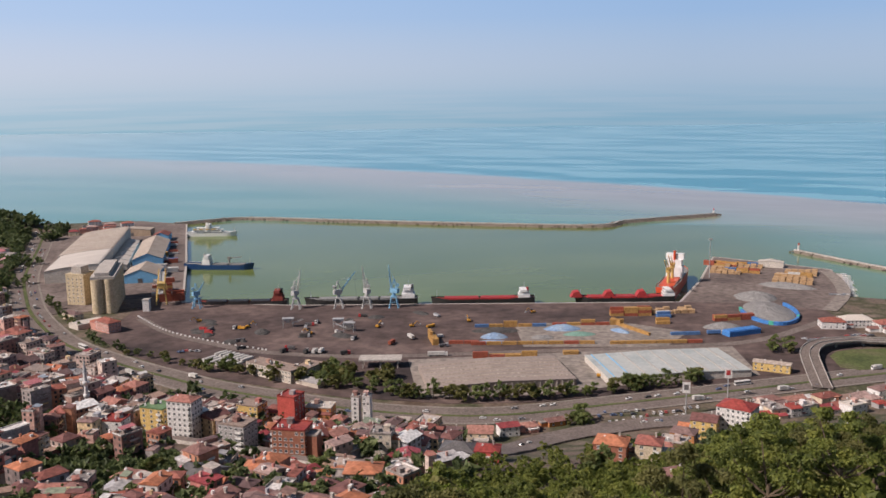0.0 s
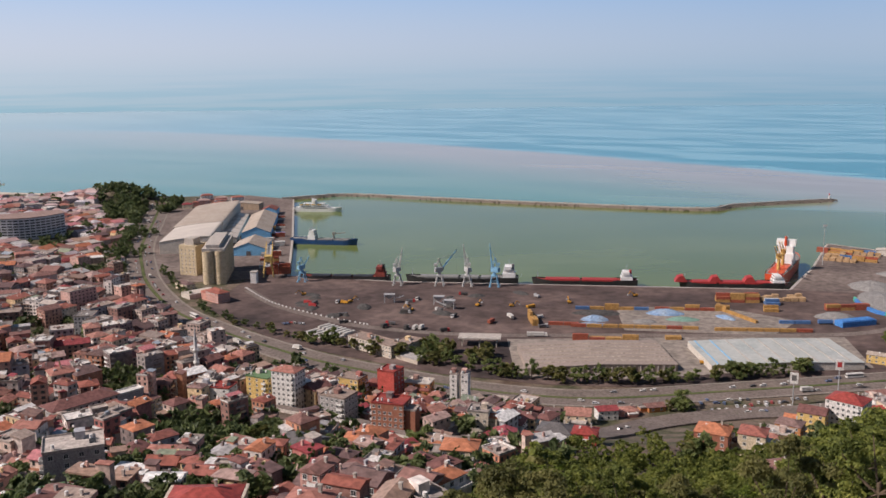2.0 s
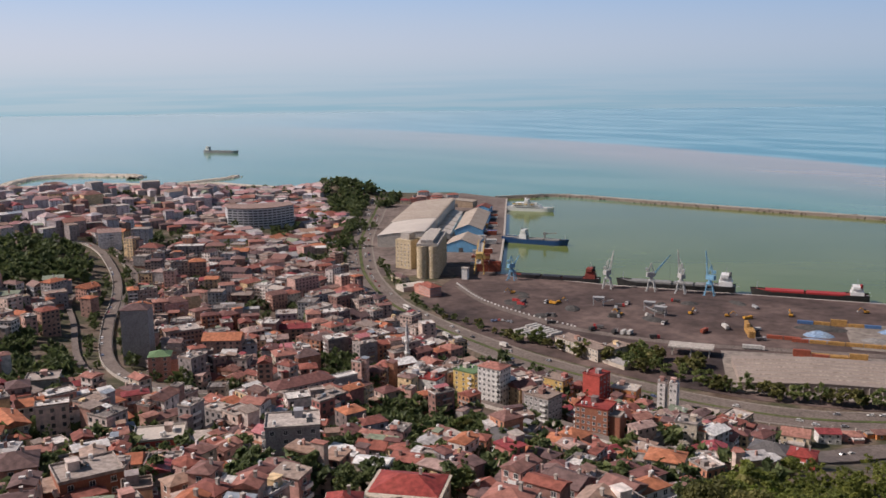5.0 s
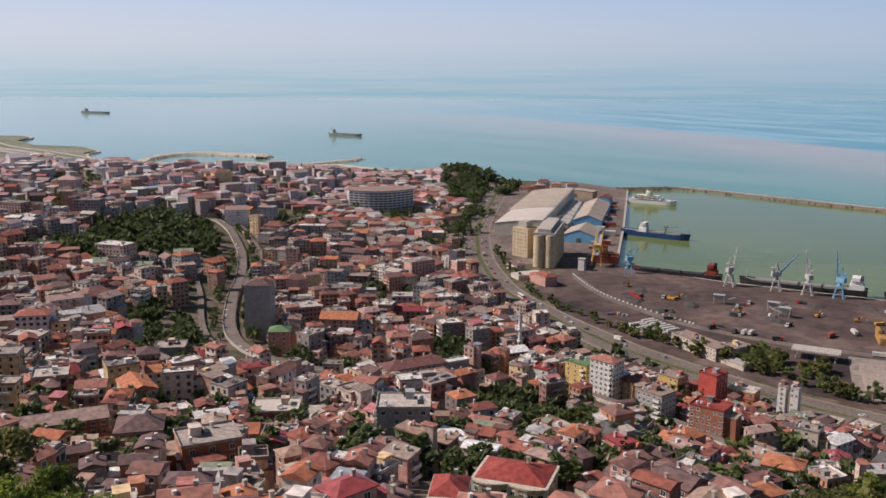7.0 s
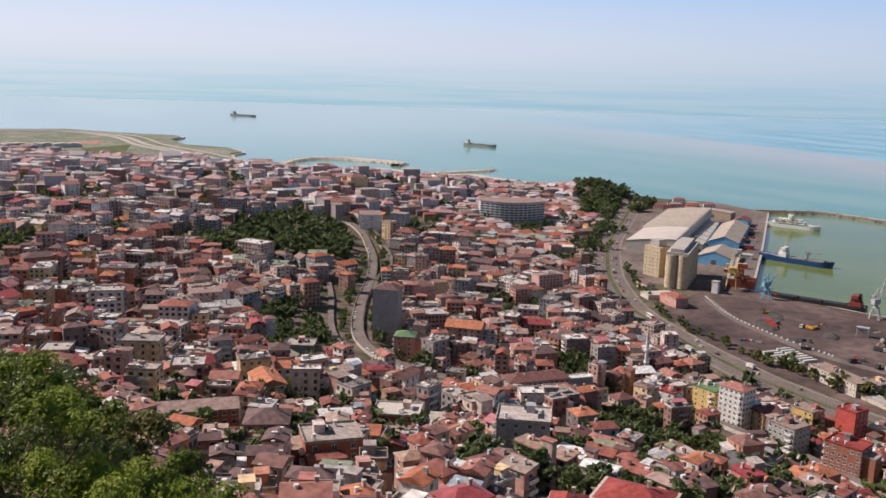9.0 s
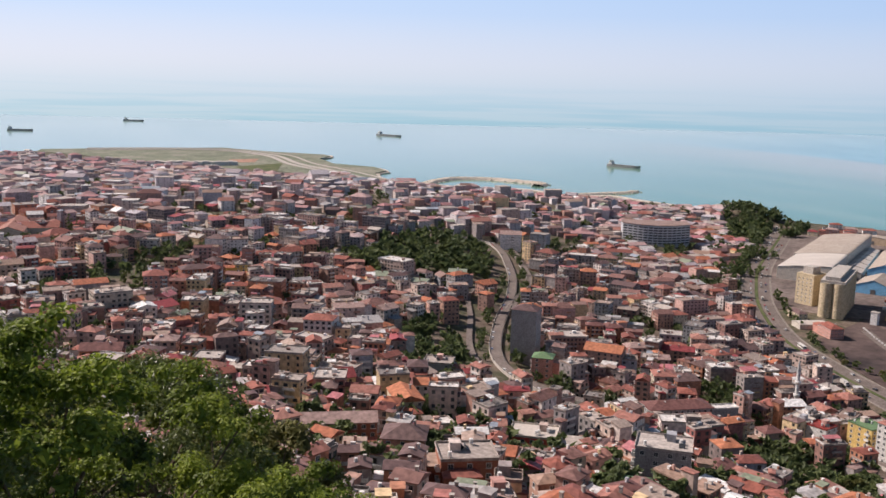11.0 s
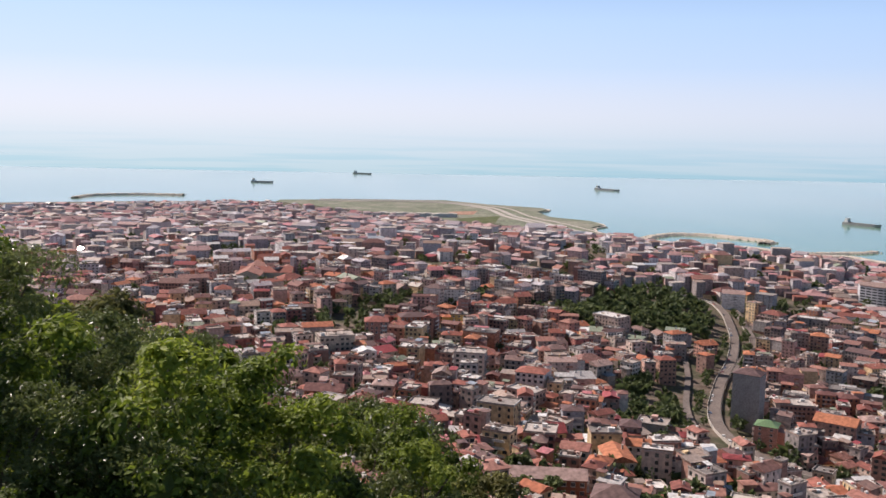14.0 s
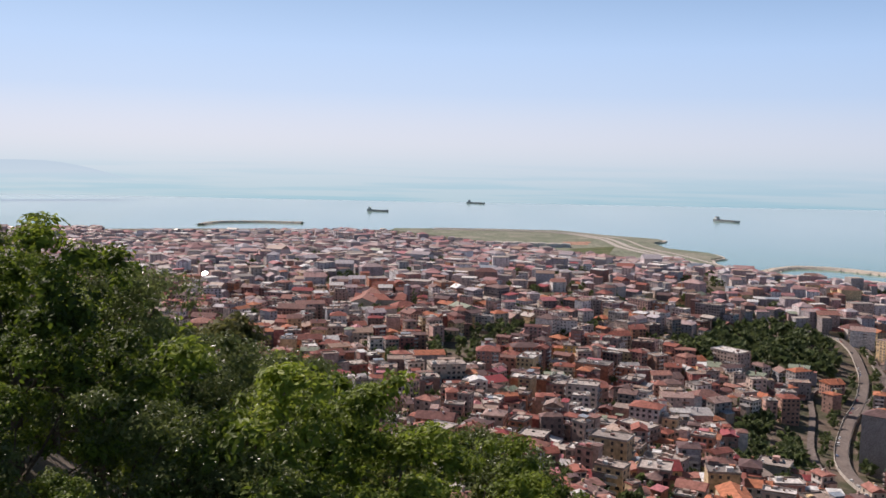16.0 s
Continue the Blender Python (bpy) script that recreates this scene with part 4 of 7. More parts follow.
                if rng.random() < 0.45 and r < 700:
                    ux, uy = rng.uniform(-w / 3, w / 3), rng.uniform(-d / 3, d / 3)
                    put("tanks", Pile().box(ux - 0.7, uy - 0.45, top, ux + 0.7, uy + 0.45, top + min(w, d) * 0.15 + 0.6))
            if storeys >= 3:
                # balconies in a column on the sides that look up the hill
                for side in seen:
                    if rng.random() < 0.5:
                        long, deep = (w, d) if side % 2 == 0 else (d, w)
                        q, reach = min(long * 0.45, rng.uniform(1.4, 3.2)), rng.uniform(0.9, 1.5)
                        u = rng.uniform(-1, 1) * (long / 2 - q)
                        key = rng.choice((wall_key, wall_key, "rails", "decks"))
                        for f in range(1, storeys):
                            put(key, side_box(side, u - q, -deep / 2 - reach, f * 2.9, u + q, -deep / 2 + 0.05, f * 2.9 + 0.2))
                            put(key, side_box(side, u - q, -deep / 2 - reach, f * 2.9 + 0.2, u + q, -deep / 2 - reach + 0.12, f * 2.9 + 1.1))
        local = Pile()
        gap, half, sill = rng.uniform(2.4, 3.8), rng.uniform(0.5, 0.95), rng.uniform(0.9, 1.3)
        for side in seen:
            long, deep = (w, d) if side % 2 == 0 else (d, w)
            if r > 1350 or rng.random() < 0.1:
                continue
            count = max(2, int(long / gap)) if r < 1000 else 3
            q = deep / 2 + 0.05
            for f in range(storeys):
                for k in range(count):
                    if rng.random() < 0.16:
                        continue
                    u, a = (k + 0.5) / count * long - long / 2, f * 2.9 + sill
                    local.face(*turned(side, [(u - half, -q, a), (u + half, -q, a), (u + half, -q, f * 2.9 + 2.6), (u - half, -q, f * 2.9 + 2.6)]))
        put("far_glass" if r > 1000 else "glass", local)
    for name, key, m, label in (("town_walls", "hazed_walls", plaster_hazed, "plastered walls of the far town, haze in their colour"), ("town_tile_roofs", "hazed_tiles", tile_hazed, "tile roofs of the far town, haze in their colour"),
                                ("town_walls", "walls", plaster_far, "plastered walls of the dense town"), ("town_tile_roofs", "tiles", tile_far, "red tile roofs of the dense town"),
                                ("town_flat_roofs", "decks", deck_far, "grey flat roofs of the dense town"), ("town_sheet_roofs", "sheets", sheet_far, "pale and rusty sheet roofs of the town"),
                                ("town_roof_tanks", "tanks", trimming, "white water tanks on the town roofs"), ("town_balconies", "rails", trimming, "white balconies of the town houses"),
                                ("town_windows", "glass", pane, "dark windows of the dense town"), ("town_windows", "far_glass", pane_hazed, "windows of the far town, lightened for haze")):
        piece(name, heaps[key], m, label, "houses", kind="stuff")
    print("plots", len(plots))


build_town()

# ---- buildings that stand out ----
def stand(x, y, turn=0.0, drop=0.0):
    return pose(x, y, land_at(x, y) - drop, 0, 0, turn)


red_paint = paint("red plaster", (0.52, 0.10, 0.08), 0.85)
yellow_paint = paint("yellow plaster", (0.68, 0.48, 0.18), 0.85)
white_paint = paint("white plaster", (0.74, 0.72, 0.69), 0.85)
cream_paint = paint("cream plaster", (0.66, 0.55, 0.40), 0.85)
pink_paint = paint("pink plaster", (0.62, 0.32, 0.26), 0.85)
orange_paint = paint("orange plaster", (0.58, 0.25, 0.10), 0.85)
grey_paint = paint("grey plaster", (0.40, 0.38, 0.37), 0.9)
brick_red = material("raw brick", [(0.30, 0.12, 0.08), (0.36, 0.16, 0.10)], 0.6, 0.9, bump=0.02, fine=10)
cream_pale = paint("pale cream plaster", (0.60, 0.53, 0.44), 0.85)
green_paint = paint("green sheet roof", (0.16, 0.26, 0.13), 0.6)
red_roof = material("crimson sheet roof", [(0.26, 0.045, 0.04), (0.34, 0.075, 0.06)], 0.12, 0.6)
slate = material("dark sheet roof", [(0.10, 0.095, 0.095), (0.15, 0.14, 0.14)], 0.3, 0.6)


def bay_block(m, w, d, top, label):
    """A cream block with rounded bays between pilasters, a white cornice and a crimson roof."""
    ob = thing("apartment_block", m, label, "apartment block", "apartment blocks of the town")
    front = [(-w / 2 + w * i / 16, -d / 2 - 1.6 * abs(math.sin(math.pi * i / 8))) for i in range(17)]
    ring = front + [(w / 2, d / 2), (-w / 2, d / 2)]
    part("wall", Pile().slab(ring, -9, top), cream_paint, ob)
    part("cornice", Pile().slab([(x * 1.05, y * 1.05 - 0.3) for x, y in ring], top, top + 0.5), cream_pale, ob, "pale projecting cornice")
    heap = Pile()
    roof_shape(heap, w * 0.92, d * 0.92, top + 0.5, "hip", 2.6)
    cover = part("roof", heap, red_roof, ob)
    part("chimney", CHIMNEY, None, cover, at=pose(w * 0.15, 1, top + 3.4))
    for i in range(0, 17, 2):
        x, y = front[i]
        part("pilaster", Pile().box(x - 0.45, y - 0.35, -9, x + 0.45, y + 0.5, top), trimming if i % 4 == 0 else cream_paint, ob)
    for s in range(int(top / 2.9)):
        for i in range(1, 16, 2):
            (ax, ay), (bx, by) = front[i - 1], front[i + 1]
            x, y = front[i]
            part("window", WINDOW, None, ob, at=pose(x, y - 0.05, s * 2.9 + 1.0, 0, 0, math.degrees(math.atan2(by - ay, bx - ax))))
        for side in (1, 3):
            for u in (-0.25, 0.2):
                part("window", WINDOW, None, ob, at=spot_pose(side, u * d, s * 2.9 + 1.0, w / 2))


def build_landmarks():
    g = "apartment blocks of the town"
    house("apartment_block", stand(-142, 478, -16), 15, 11, 8, "hip", 900, white_paint, tile, "tall white apartment block with orange tile roof", g, per=2.6)
    house("apartment_block", stand(-160, 489, -20), 15, 12, 6, "flat", 901, yellow_paint, green_paint, "yellow apartment block with a green sheet roof", g, per=2.8)
    house("apartment_block", stand(-136, 524, -22), 17, 12, 5, "flat", 902, pink_paint, None, "salmon pink apartment block with a flat roof", g)
    house("apartment_block", stand(-120, 541, -22), 16, 11, 5, "flat", 903, yellow_paint, None, "pale yellow apartment block beside the coast road", g)
    house("apartment_block", stand(-96, 544, -22), 12, 12, 7, "flat", 904, red_paint, red_roof, "tall narrow red apartment block", g, sides=(1,), hang=False)
    house("apartment_block", stand(-79, 552, -10), 16, 11, 4, "flat", 905, orange_paint, metal_roof, "orange apartment block with a grey terrace roof", g)
    house("apartment_block", stand(-73, 414, -10), 16, 12, 5, "flat", 906, brick_red, red_roof, "brick apartment block with crimson roof", g, per=2.6)
    for k, (x, y) in enumerate(((-57, 553), (-50, 553))):
        house("stair_tower", stand(x, y, -10), 4.6, 6, 6, "flat", 907 + k, white_paint, deck, "slim white tower beside the coast road", "white towers", sides=(0,), hang=False, per=2.0)
    house("apartment_block", stand(161, 491, -36), 19, 15, 6, "hip", 909, white_paint, red_roof, "white apartment block with a crimson roof", g, per=2.6)
    house("house", stand(71, 381, -20), 14, 12, 4, "hip", 910, brick_red, tile, "brick house with white gable wall beside the wood", g)
    house("house", stand(87, 379, -20), 11, 11, 4, "hip", 911, cream_paint, tile, "cream house with orange tile roof beside the wood", g)
    house("house", stand(-89, 318, -20), 14, 13, 3, "gable", 912, white_paint, slate, "white gabled house with a dark and red roof", g)
    house("house", stand(-28, 290, -4), 12, 10, 4, "hip", 913, cream_paint, tile, "cream house with round-headed windows and tile roof", g)
    house("apartment_block", stand(-105, 441, -22), 15, 12, 5, "flat", 914, grey_paint, None, "grey apartment block with balconies beside the street", g, per=2.8)
    house("apartment_block", stand(-31, 418, -8), 10, 10, 4, "flat", 915, cream_pale, None, "raw concrete block with a cluttered terrace", g)
    house("apartment_block", stand(-355, 444, 24), 16, 13, 12, "hip", 916, grey_paint, tile, "tall grey apartment tower with a red hipped roof", g, sides=(3,), hang=False, per=3.0)
    house("apartment_block", stand(-225, 405, 55), 34, 14, 4, "hip", 917, grey_paint, tile, "long blue-grey apartment block with orange roof", g)
    house("house", stand(-318, 415, 30), 12, 11, 5, "hip", 918, pink_paint, green_paint, "pink house with a green sheet roof beside the street", g)
    for x, y, turn, w, d, n, kind, wall, roof, label in (
            (-141, 248, 28, 17, 13, 6, "flat", grey_paint, None, "pale grey six-storey apartment block"),
            (-199, 256, 32, 17, 13, 3, "flat", red_paint, metal_roof, "maroon block with a white terrace roof"),
            (-156, 172, 52, 15, 12, 4, "flat", brick_red, None, "raw brick apartment block with a flat roof"),
            (-257, 246, 60, 11, 18, 4, "gable", cream_paint, tile, "cream house with a long orange gable roof"),
            (-191, 183, 40, 13, 12, 4, "hip", pink_paint, tile, "pink apartment house with balconies"),
            (-232, 190, 52, 27, 10, 3, "gable", brick_red, tile, "long brick house with a brown tile roof"),
            (-314, 290, 50, 15, 12, 4, "hip", yellow_paint, tile, "ochre house with a broad orange tile roof"),
            (-325, 335, 35, 15, 13, 4, "flat", grey_paint, None, "grey concrete apartment block"),
            (-137, 224, 30, 10, 9, 2, "hip", cream_paint, green_paint, "small house with a green sheet roof"),
            (-205, 432, -20, 13, 11, 3, "hip", cream_paint, tile, "cream house with an orange tile roof"),
            (-261, 608, 30, 17, 12, 3, "gable", white_paint, tile, "white house with a gabled tile roof"),
            (-283, 668, 32, 22, 14, 3, "flat", grey_paint, None, "grey block with a cluttered flat roof"),
            (-187, 466, -8, 12, 11, 4, "flat", cream_paint, metal_roof, "cream apartment house with a pale sheet roof"),
            (-175, 466, -8, 11, 10, 4, "flat", white_paint, red_roof, "white house beside the town street"),
            (-551, 298, 62, 16, 14, 6, "hip", pink_paint, tile, "salmon apartment block with orange roof"),
            (-580, 345, 70, 22, 14, 5, "hip", brick_red, tile, "brick apartment block with orange tile roof"),
            (-673, 441, 58, 18, 14, 6, "flat", white_paint, None, "white apartment block above the trees"),
            (-601, 399, 58, 13, 12, 4, "flat", yellow_paint, None, "cream-yellow apartment house with a flat roof"),
            (19, 515, -6, 15, 12, 2, "gable", cream_paint, tile, "low house with a brown tile roof"),
            (2, 528, -12, 14, 9, 1, "gable", grey_paint, tile, "low shed with a pale vaulted sheet roof"),
            (36, 528, 14, 12, 9, 2, "gable", white_paint, tile, "white house with a brown tile roof"),
            (49, 537, 18, 12, 9, 1, "hip", pink_paint, tile, "low pink house with a tile roof"),
            (66, 546, 20, 11, 8, 1, "gable", orange_paint, tile, "low house with an orange tile roof"),
            (5, 401, -14, 16, 12, 2, "hip", grey_paint, slate, "dark house with a slate-blue sheet roof"),
            (18, 398, -10, 11, 10, 2, "hip", red_paint, red_roof, "dark red house with a crimson roof"),
            (99, 398, -24, 12, 10, 2, "hip", white_paint, tile, "white house with an orange roof beside the wood"),
            (108, 420, -26, 12, 9, 2, "flat", cream_paint, None, "pale house with a cluttered terrace"),
            (118, 440, -28, 12, 10, 3, "hip", orange_paint, tile, "orange house with a red tile roof"),
            (142, 487, -25, 14, 13, 4, "gable", yellow_paint, tile, "yellow house with a broad gable"),
            (206, 570, 20, 16, 10, 2, "hip", grey_paint, tile, "low house with a tile roof beside the coast road"),
            (224, 578, 20, 18, 9, 1, "gable", white_paint, tile, "low white shed with a red roof"),
            (222, 552, 24, 14, 9, 2, "flat", white_paint, None, "white house with broad terraces beside the coast road"),
            (200, 545, 24, 12, 9, 1, "hip", pink_paint, red_roof, "low house with a crimson roof beside the ramp"),
            (245, 574, 22, 16, 10, 2, "hip", cream_paint, tile, "cream house with an orange tile roof"),
            (266, 580, 22, 18, 10, 1, "gable", pink_paint, tile, "low pink shed with a brown roof"),
            (288, 588, 22, 16, 10, 2, "hip", white_paint, tile, "white house with a tile roof"),
            (252, 550, 26, 13, 10, 2, "flat", white_paint, metal_roof, "white house with a sheet roof"),
            (310, 592, 24, 15, 10, 2, "hip", cream_paint, red_roof, "cream house with a red roof"),
            (64, 246, 20, 10, 9, 2, "hip", cream_paint, tile, "small house with a red roof among the trees"),
            (226, 482, 25, 11, 10, 2, "hip", white_paint, tile, "small house with an orange roof among the trees")):
        house("house" if n < 5 else "apartment_block", stand(x, y, turn), w, d, n, kind, int(1000 + abs(x) * 3 + y), wall, roof, label, "houses on the hillside", sides=(0, 1) if n > 2 else (0,), hang=n > 2)
    rng = random.Random(61)
    for k in range(22):
        u = (k // 2 + rng.uniform(0.1, 0.9)) / 11
        x, y = 182 + 160 * u, 556 + 32 * u + (k % 2) * -15 + rng.uniform(-3, 3)
        w, d, n = rng.uniform(7, 12), rng.uniform(6, 10), rng.choice((1, 1, 2, 2))
        kind = rng.choice(("hip", "gable", "shed", "flat", "shed"))
        house("house", stand(x, y, rng.uniform(4, 30)), w, d, n, kind, 1500 + k, rng.choice((white_paint, cream_paint, pink_paint, grey_paint, white_paint)), rng.choice((tile, red_roof, None)) if kind != "flat" else None,
              "", "houses beside the coast road", sides=(0,), hang=False, per=4.0)
    bay_block(stand(-92, 184, 20, 21), 9, 12, 23, "cream apartment tower with a crimson roof")
    bay_block(stand(-84, 206, 8, 19), 19, 14, 24, "broad cream apartment block with bay fronts")
    # the long curved office building near the shore
    m = stand(-645, 1075, 38)
    ob = thing("office_building", m, "large pale office building with a curved front", "office building", g)
    wall, glass, roof = Pile(), [], Pile()
    n, span, deep = 14, 88.0, 30.0
    front = [(-span / 2 + span * i / n, -20 * math.cos(math.pi * (i / n - 0.5))) for i in range(n + 1)]
    ring = front + [(span / 2, deep), (-span / 2, deep)]
    wall.slab(ring, -8, 26)
    roof.slab([(x * 1.01, y - 0.4) for x, y in front] + [(span / 2 + 0.4, deep + 0.4), (-span / 2 - 0.4, deep + 0.4)], 26, 27)
    part("wall", wall, paint("pale blue-grey cladding", (0.56, 0.57, 0.60), 0.7), ob)
    part("roof", roof, material("brown roofing", [(0.26, 0.18, 0.155), (0.33, 0.24, 0.21)], 0.1), ob)
    for s in range(7):
        for i in range(n):
            (ax, ay), (bx, by) = front[i], front[i + 1]
            heap = Pile()
            dx, dy = (bx - ax) * 0.1, (by - ay) * 0.1
            z0, z1 = 2 + s * 3.4, 3.7 + s * 3.4
            heap.solid([(ax + dx, ay + dy - 0.12, z0), (bx - dx, by - dy - 0.12, z0), (bx - dx, by - dy - 0.12, z1), (ax + dx, ay + dy - 0.12, z1),
                        (ax + dx, ay + dy + 0.2, z0), (bx - dx, by - dy + 0.2, z0), (bx - dx, by - dy + 0.2, z1), (ax + dx, ay + dy + 0.2, z1)],
                       [(0, 1, 2, 3), (0, 4, 5, 1), (1, 5, 6, 2), (2, 6, 7, 3), (3, 7, 4, 0)])
            part("window", heap, pane, ob)
    # minaret
    ob = thing("minaret", stand(-218, 536), "slender pale stone minaret with two balconies", "minaret")
    part("shaft", Pile().tube(0, 0, -4, 5, 1.9, 1.7, 8).tube(0, 0, 5, 30, 1.25, 1.1, 14), paint("pale stone", (0.74, 0.72, 0.70), 0.9), ob)
    for z in (15.0, 23.0):
        part("balcony", Pile().tube(0, 0, z - 1.2, z, 1.2, 1.9, 14).tube(0, 0, z, z + 1.0, 1.9, 1.9, 14), trimming, ob)
    part("spire", Pile().tube(0, 0, 30, 38, 1.2, 0.05, 14), steel, ob, "grey lead-covered spire")
    # mosque below it
    ob = thing("mosque", stand(-207, 545, -25), "low mosque with broad terracotta roofs", "mosque")
    part("wall", Pile().box(-12, -9, -6, 12, 9, 7), cream_paint, ob)
    heap = Pile()
    roof_shape(heap, 24, 18, 7, "hip", 5)
    part("roof", heap, tile, ob)


build_landmarks()

# ---- harbour buildings ----
silo_yellow = material("ochre silo concrete", [(0.50, 0.41, 0.27), (0.57, 0.47, 0.32), (0.46, 0.37, 0.24)], 0.12, 0.9, fine=8)
blue_sheet = paint("blue sheet wall", (0.21, 0.49, 0.76), 0.6)
pale_wall = paint("pale hall wall", (0.62, 0.57, 0.50), 0.8)
asbestos = material("weathered sheet roof", [(0.36, 0.30, 0.25), (0.45, 0.39, 0.33)], 0.06, 0.85, fine=10)
dusty_roof = material("dusty rose-grey roof", [(0.27, 0.222, 0.195), (0.33, 0.275, 0.242)], 0.05, 0.9, fine=10, grain=(0.88, 1.08))
ice_roof = material("pale blue-grey sheet roof", [(0.34, 0.375, 0.37), (0.45, 0.465, 0.445), (0.39, 0.41, 0.39)], 0.05, 0.6, fine=8, grain=(0.88, 1.08))


def build_silos():
    ob = thing("grain_silo", pose(-324, 855, 4.4, 0, 0, 13), "tall ochre concrete grain silo with grey gallery", "silo")
    for i in range(2):
        for j in range(7):
            part("cell", Pile().tube(-5.6 + i * 11.2, 5.5 + j * 11.2, 0, 33, 5.9, n=24), silo_yellow, ob)
    part("gallery", Pile().box(-11, 1, 33, 11, 79, 35.5).box(-7, 3, 35.5, 6, 76, 39), concrete, ob, "grey concrete gallery on the cells")
    ob = thing("silo_tower", pose(-366, 894, 4.4, 0, 0, -14), "square ochre silo tower with small windows", "silo")
    part("wall", Pile().box(-10, 0, 0, 10, 22, 31), silo_yellow, ob)
    part("head_house", Pile().box(-5, 3, 31, 6, 15, 38), concrete, ob, "grey concrete head house")
    for s in range(7):
        for i in range(4):
            part("window", WINDOW, None, ob, at=pose(-7 + i * 4.7, 0, 3 + s * 3.7))


def hall(name, m, w, d, high, rise, wall_m, roof_m, label, bays=1, door=True, over=0.5, vault=False, strips=0, lean=False):
    """A hall of bays gables side by side; its gable front looks to -y."""
    ob = thing(name, m, label, "warehouse")
    wall, roof = Pile(), Pile()
    wide = w / bays
    for b in range(bays):
        x0 = -w / 2 + b * wide
        n = 10 if vault else 2
        prof = [(x0 + wide * i / n, high + rise * (math.sin(math.pi * i / n) if vault else 1 - abs(2 * i / n - 1))) for i in range(n + 1)]
        if lean:
            prof = [(x0 + wide * u, high + rise * v) for u, v in ((0, 0), (0.12, 0.22), (0.3, 0.48), (0.55, 0.76), (0.8, 0.95), (0.97, 1.0), (1.0, 0.9))]
        ring = [(x0, -1.0)] + prof + [(x0 + wide, -1.0)]
        k = len(ring)
        wall.solid([(x, 0, z) for x, z in ring] + [(x, d, z) for x, z in ring],
                   [tuple(range(k - 1, -1, -1)), tuple(range(k, 2 * k)), (0, k, k + 1, 1), (k - 2, 2 * k - 2, 2 * k - 1, k - 1)])
        q = len(prof)
        skin = [(x, y, z + up) for y in (-over, d + over) for up in (0.06, 0.4) for x, z in prof]
        faces = [(3 * q + i, 3 * q + i + 1, q + i + 1, q + i) for i in range(q - 1)] + [(i, i + 1, 2 * q + i + 1, 2 * q + i) for i in range(q - 1)]
        faces += [(q + i, q + i + 1, i + 1, i) for i in range(q - 1)] + [(2 * q + i, 2 * q + i + 1, 3 * q + i + 1, 3 * q + i) for i in range(q - 1)]
        faces += [(0, 2 * q, 3 * q, q), (q - 1, 2 * q - 1, 4 * q - 1, 3 * q - 1)]
        roof.solid(skin, faces)
    part("wall", wall, wall_m, ob)
    cover = part("roof", roof, roof_m, ob)
    if door:
        for b in range(bays):
            x = -w / 2 + (b + 0.5) * wide
            part("door", Pile().box(x - 2.5, -0.25, -1, x + 2.5, 0.1, min(5, high - 1)), slate, ob, "dark sliding door")
    for s in range(strips):
        y = d * (s + 0.5) / strips
        for b in range(bays):
            x0 = -w / 2 + (b + 0.25) * wide
            part("roof_light", Pile().solid([(x0 - wide * 0.18, y - 0.5, high + rise * 0.14 + 0.5), (x0 + wide * 0.18, y - 0.5, high + rise * 0.86 + 0.5),
                                             (x0 + wide * 0.18, y + 0.5, high + rise * 0.86 + 0.5), (x0 - wide * 0.18, y + 0.5, high + rise * 0.14 + 0.5)], [(0, 1, 2, 3)]), pane, cover)
    return ob


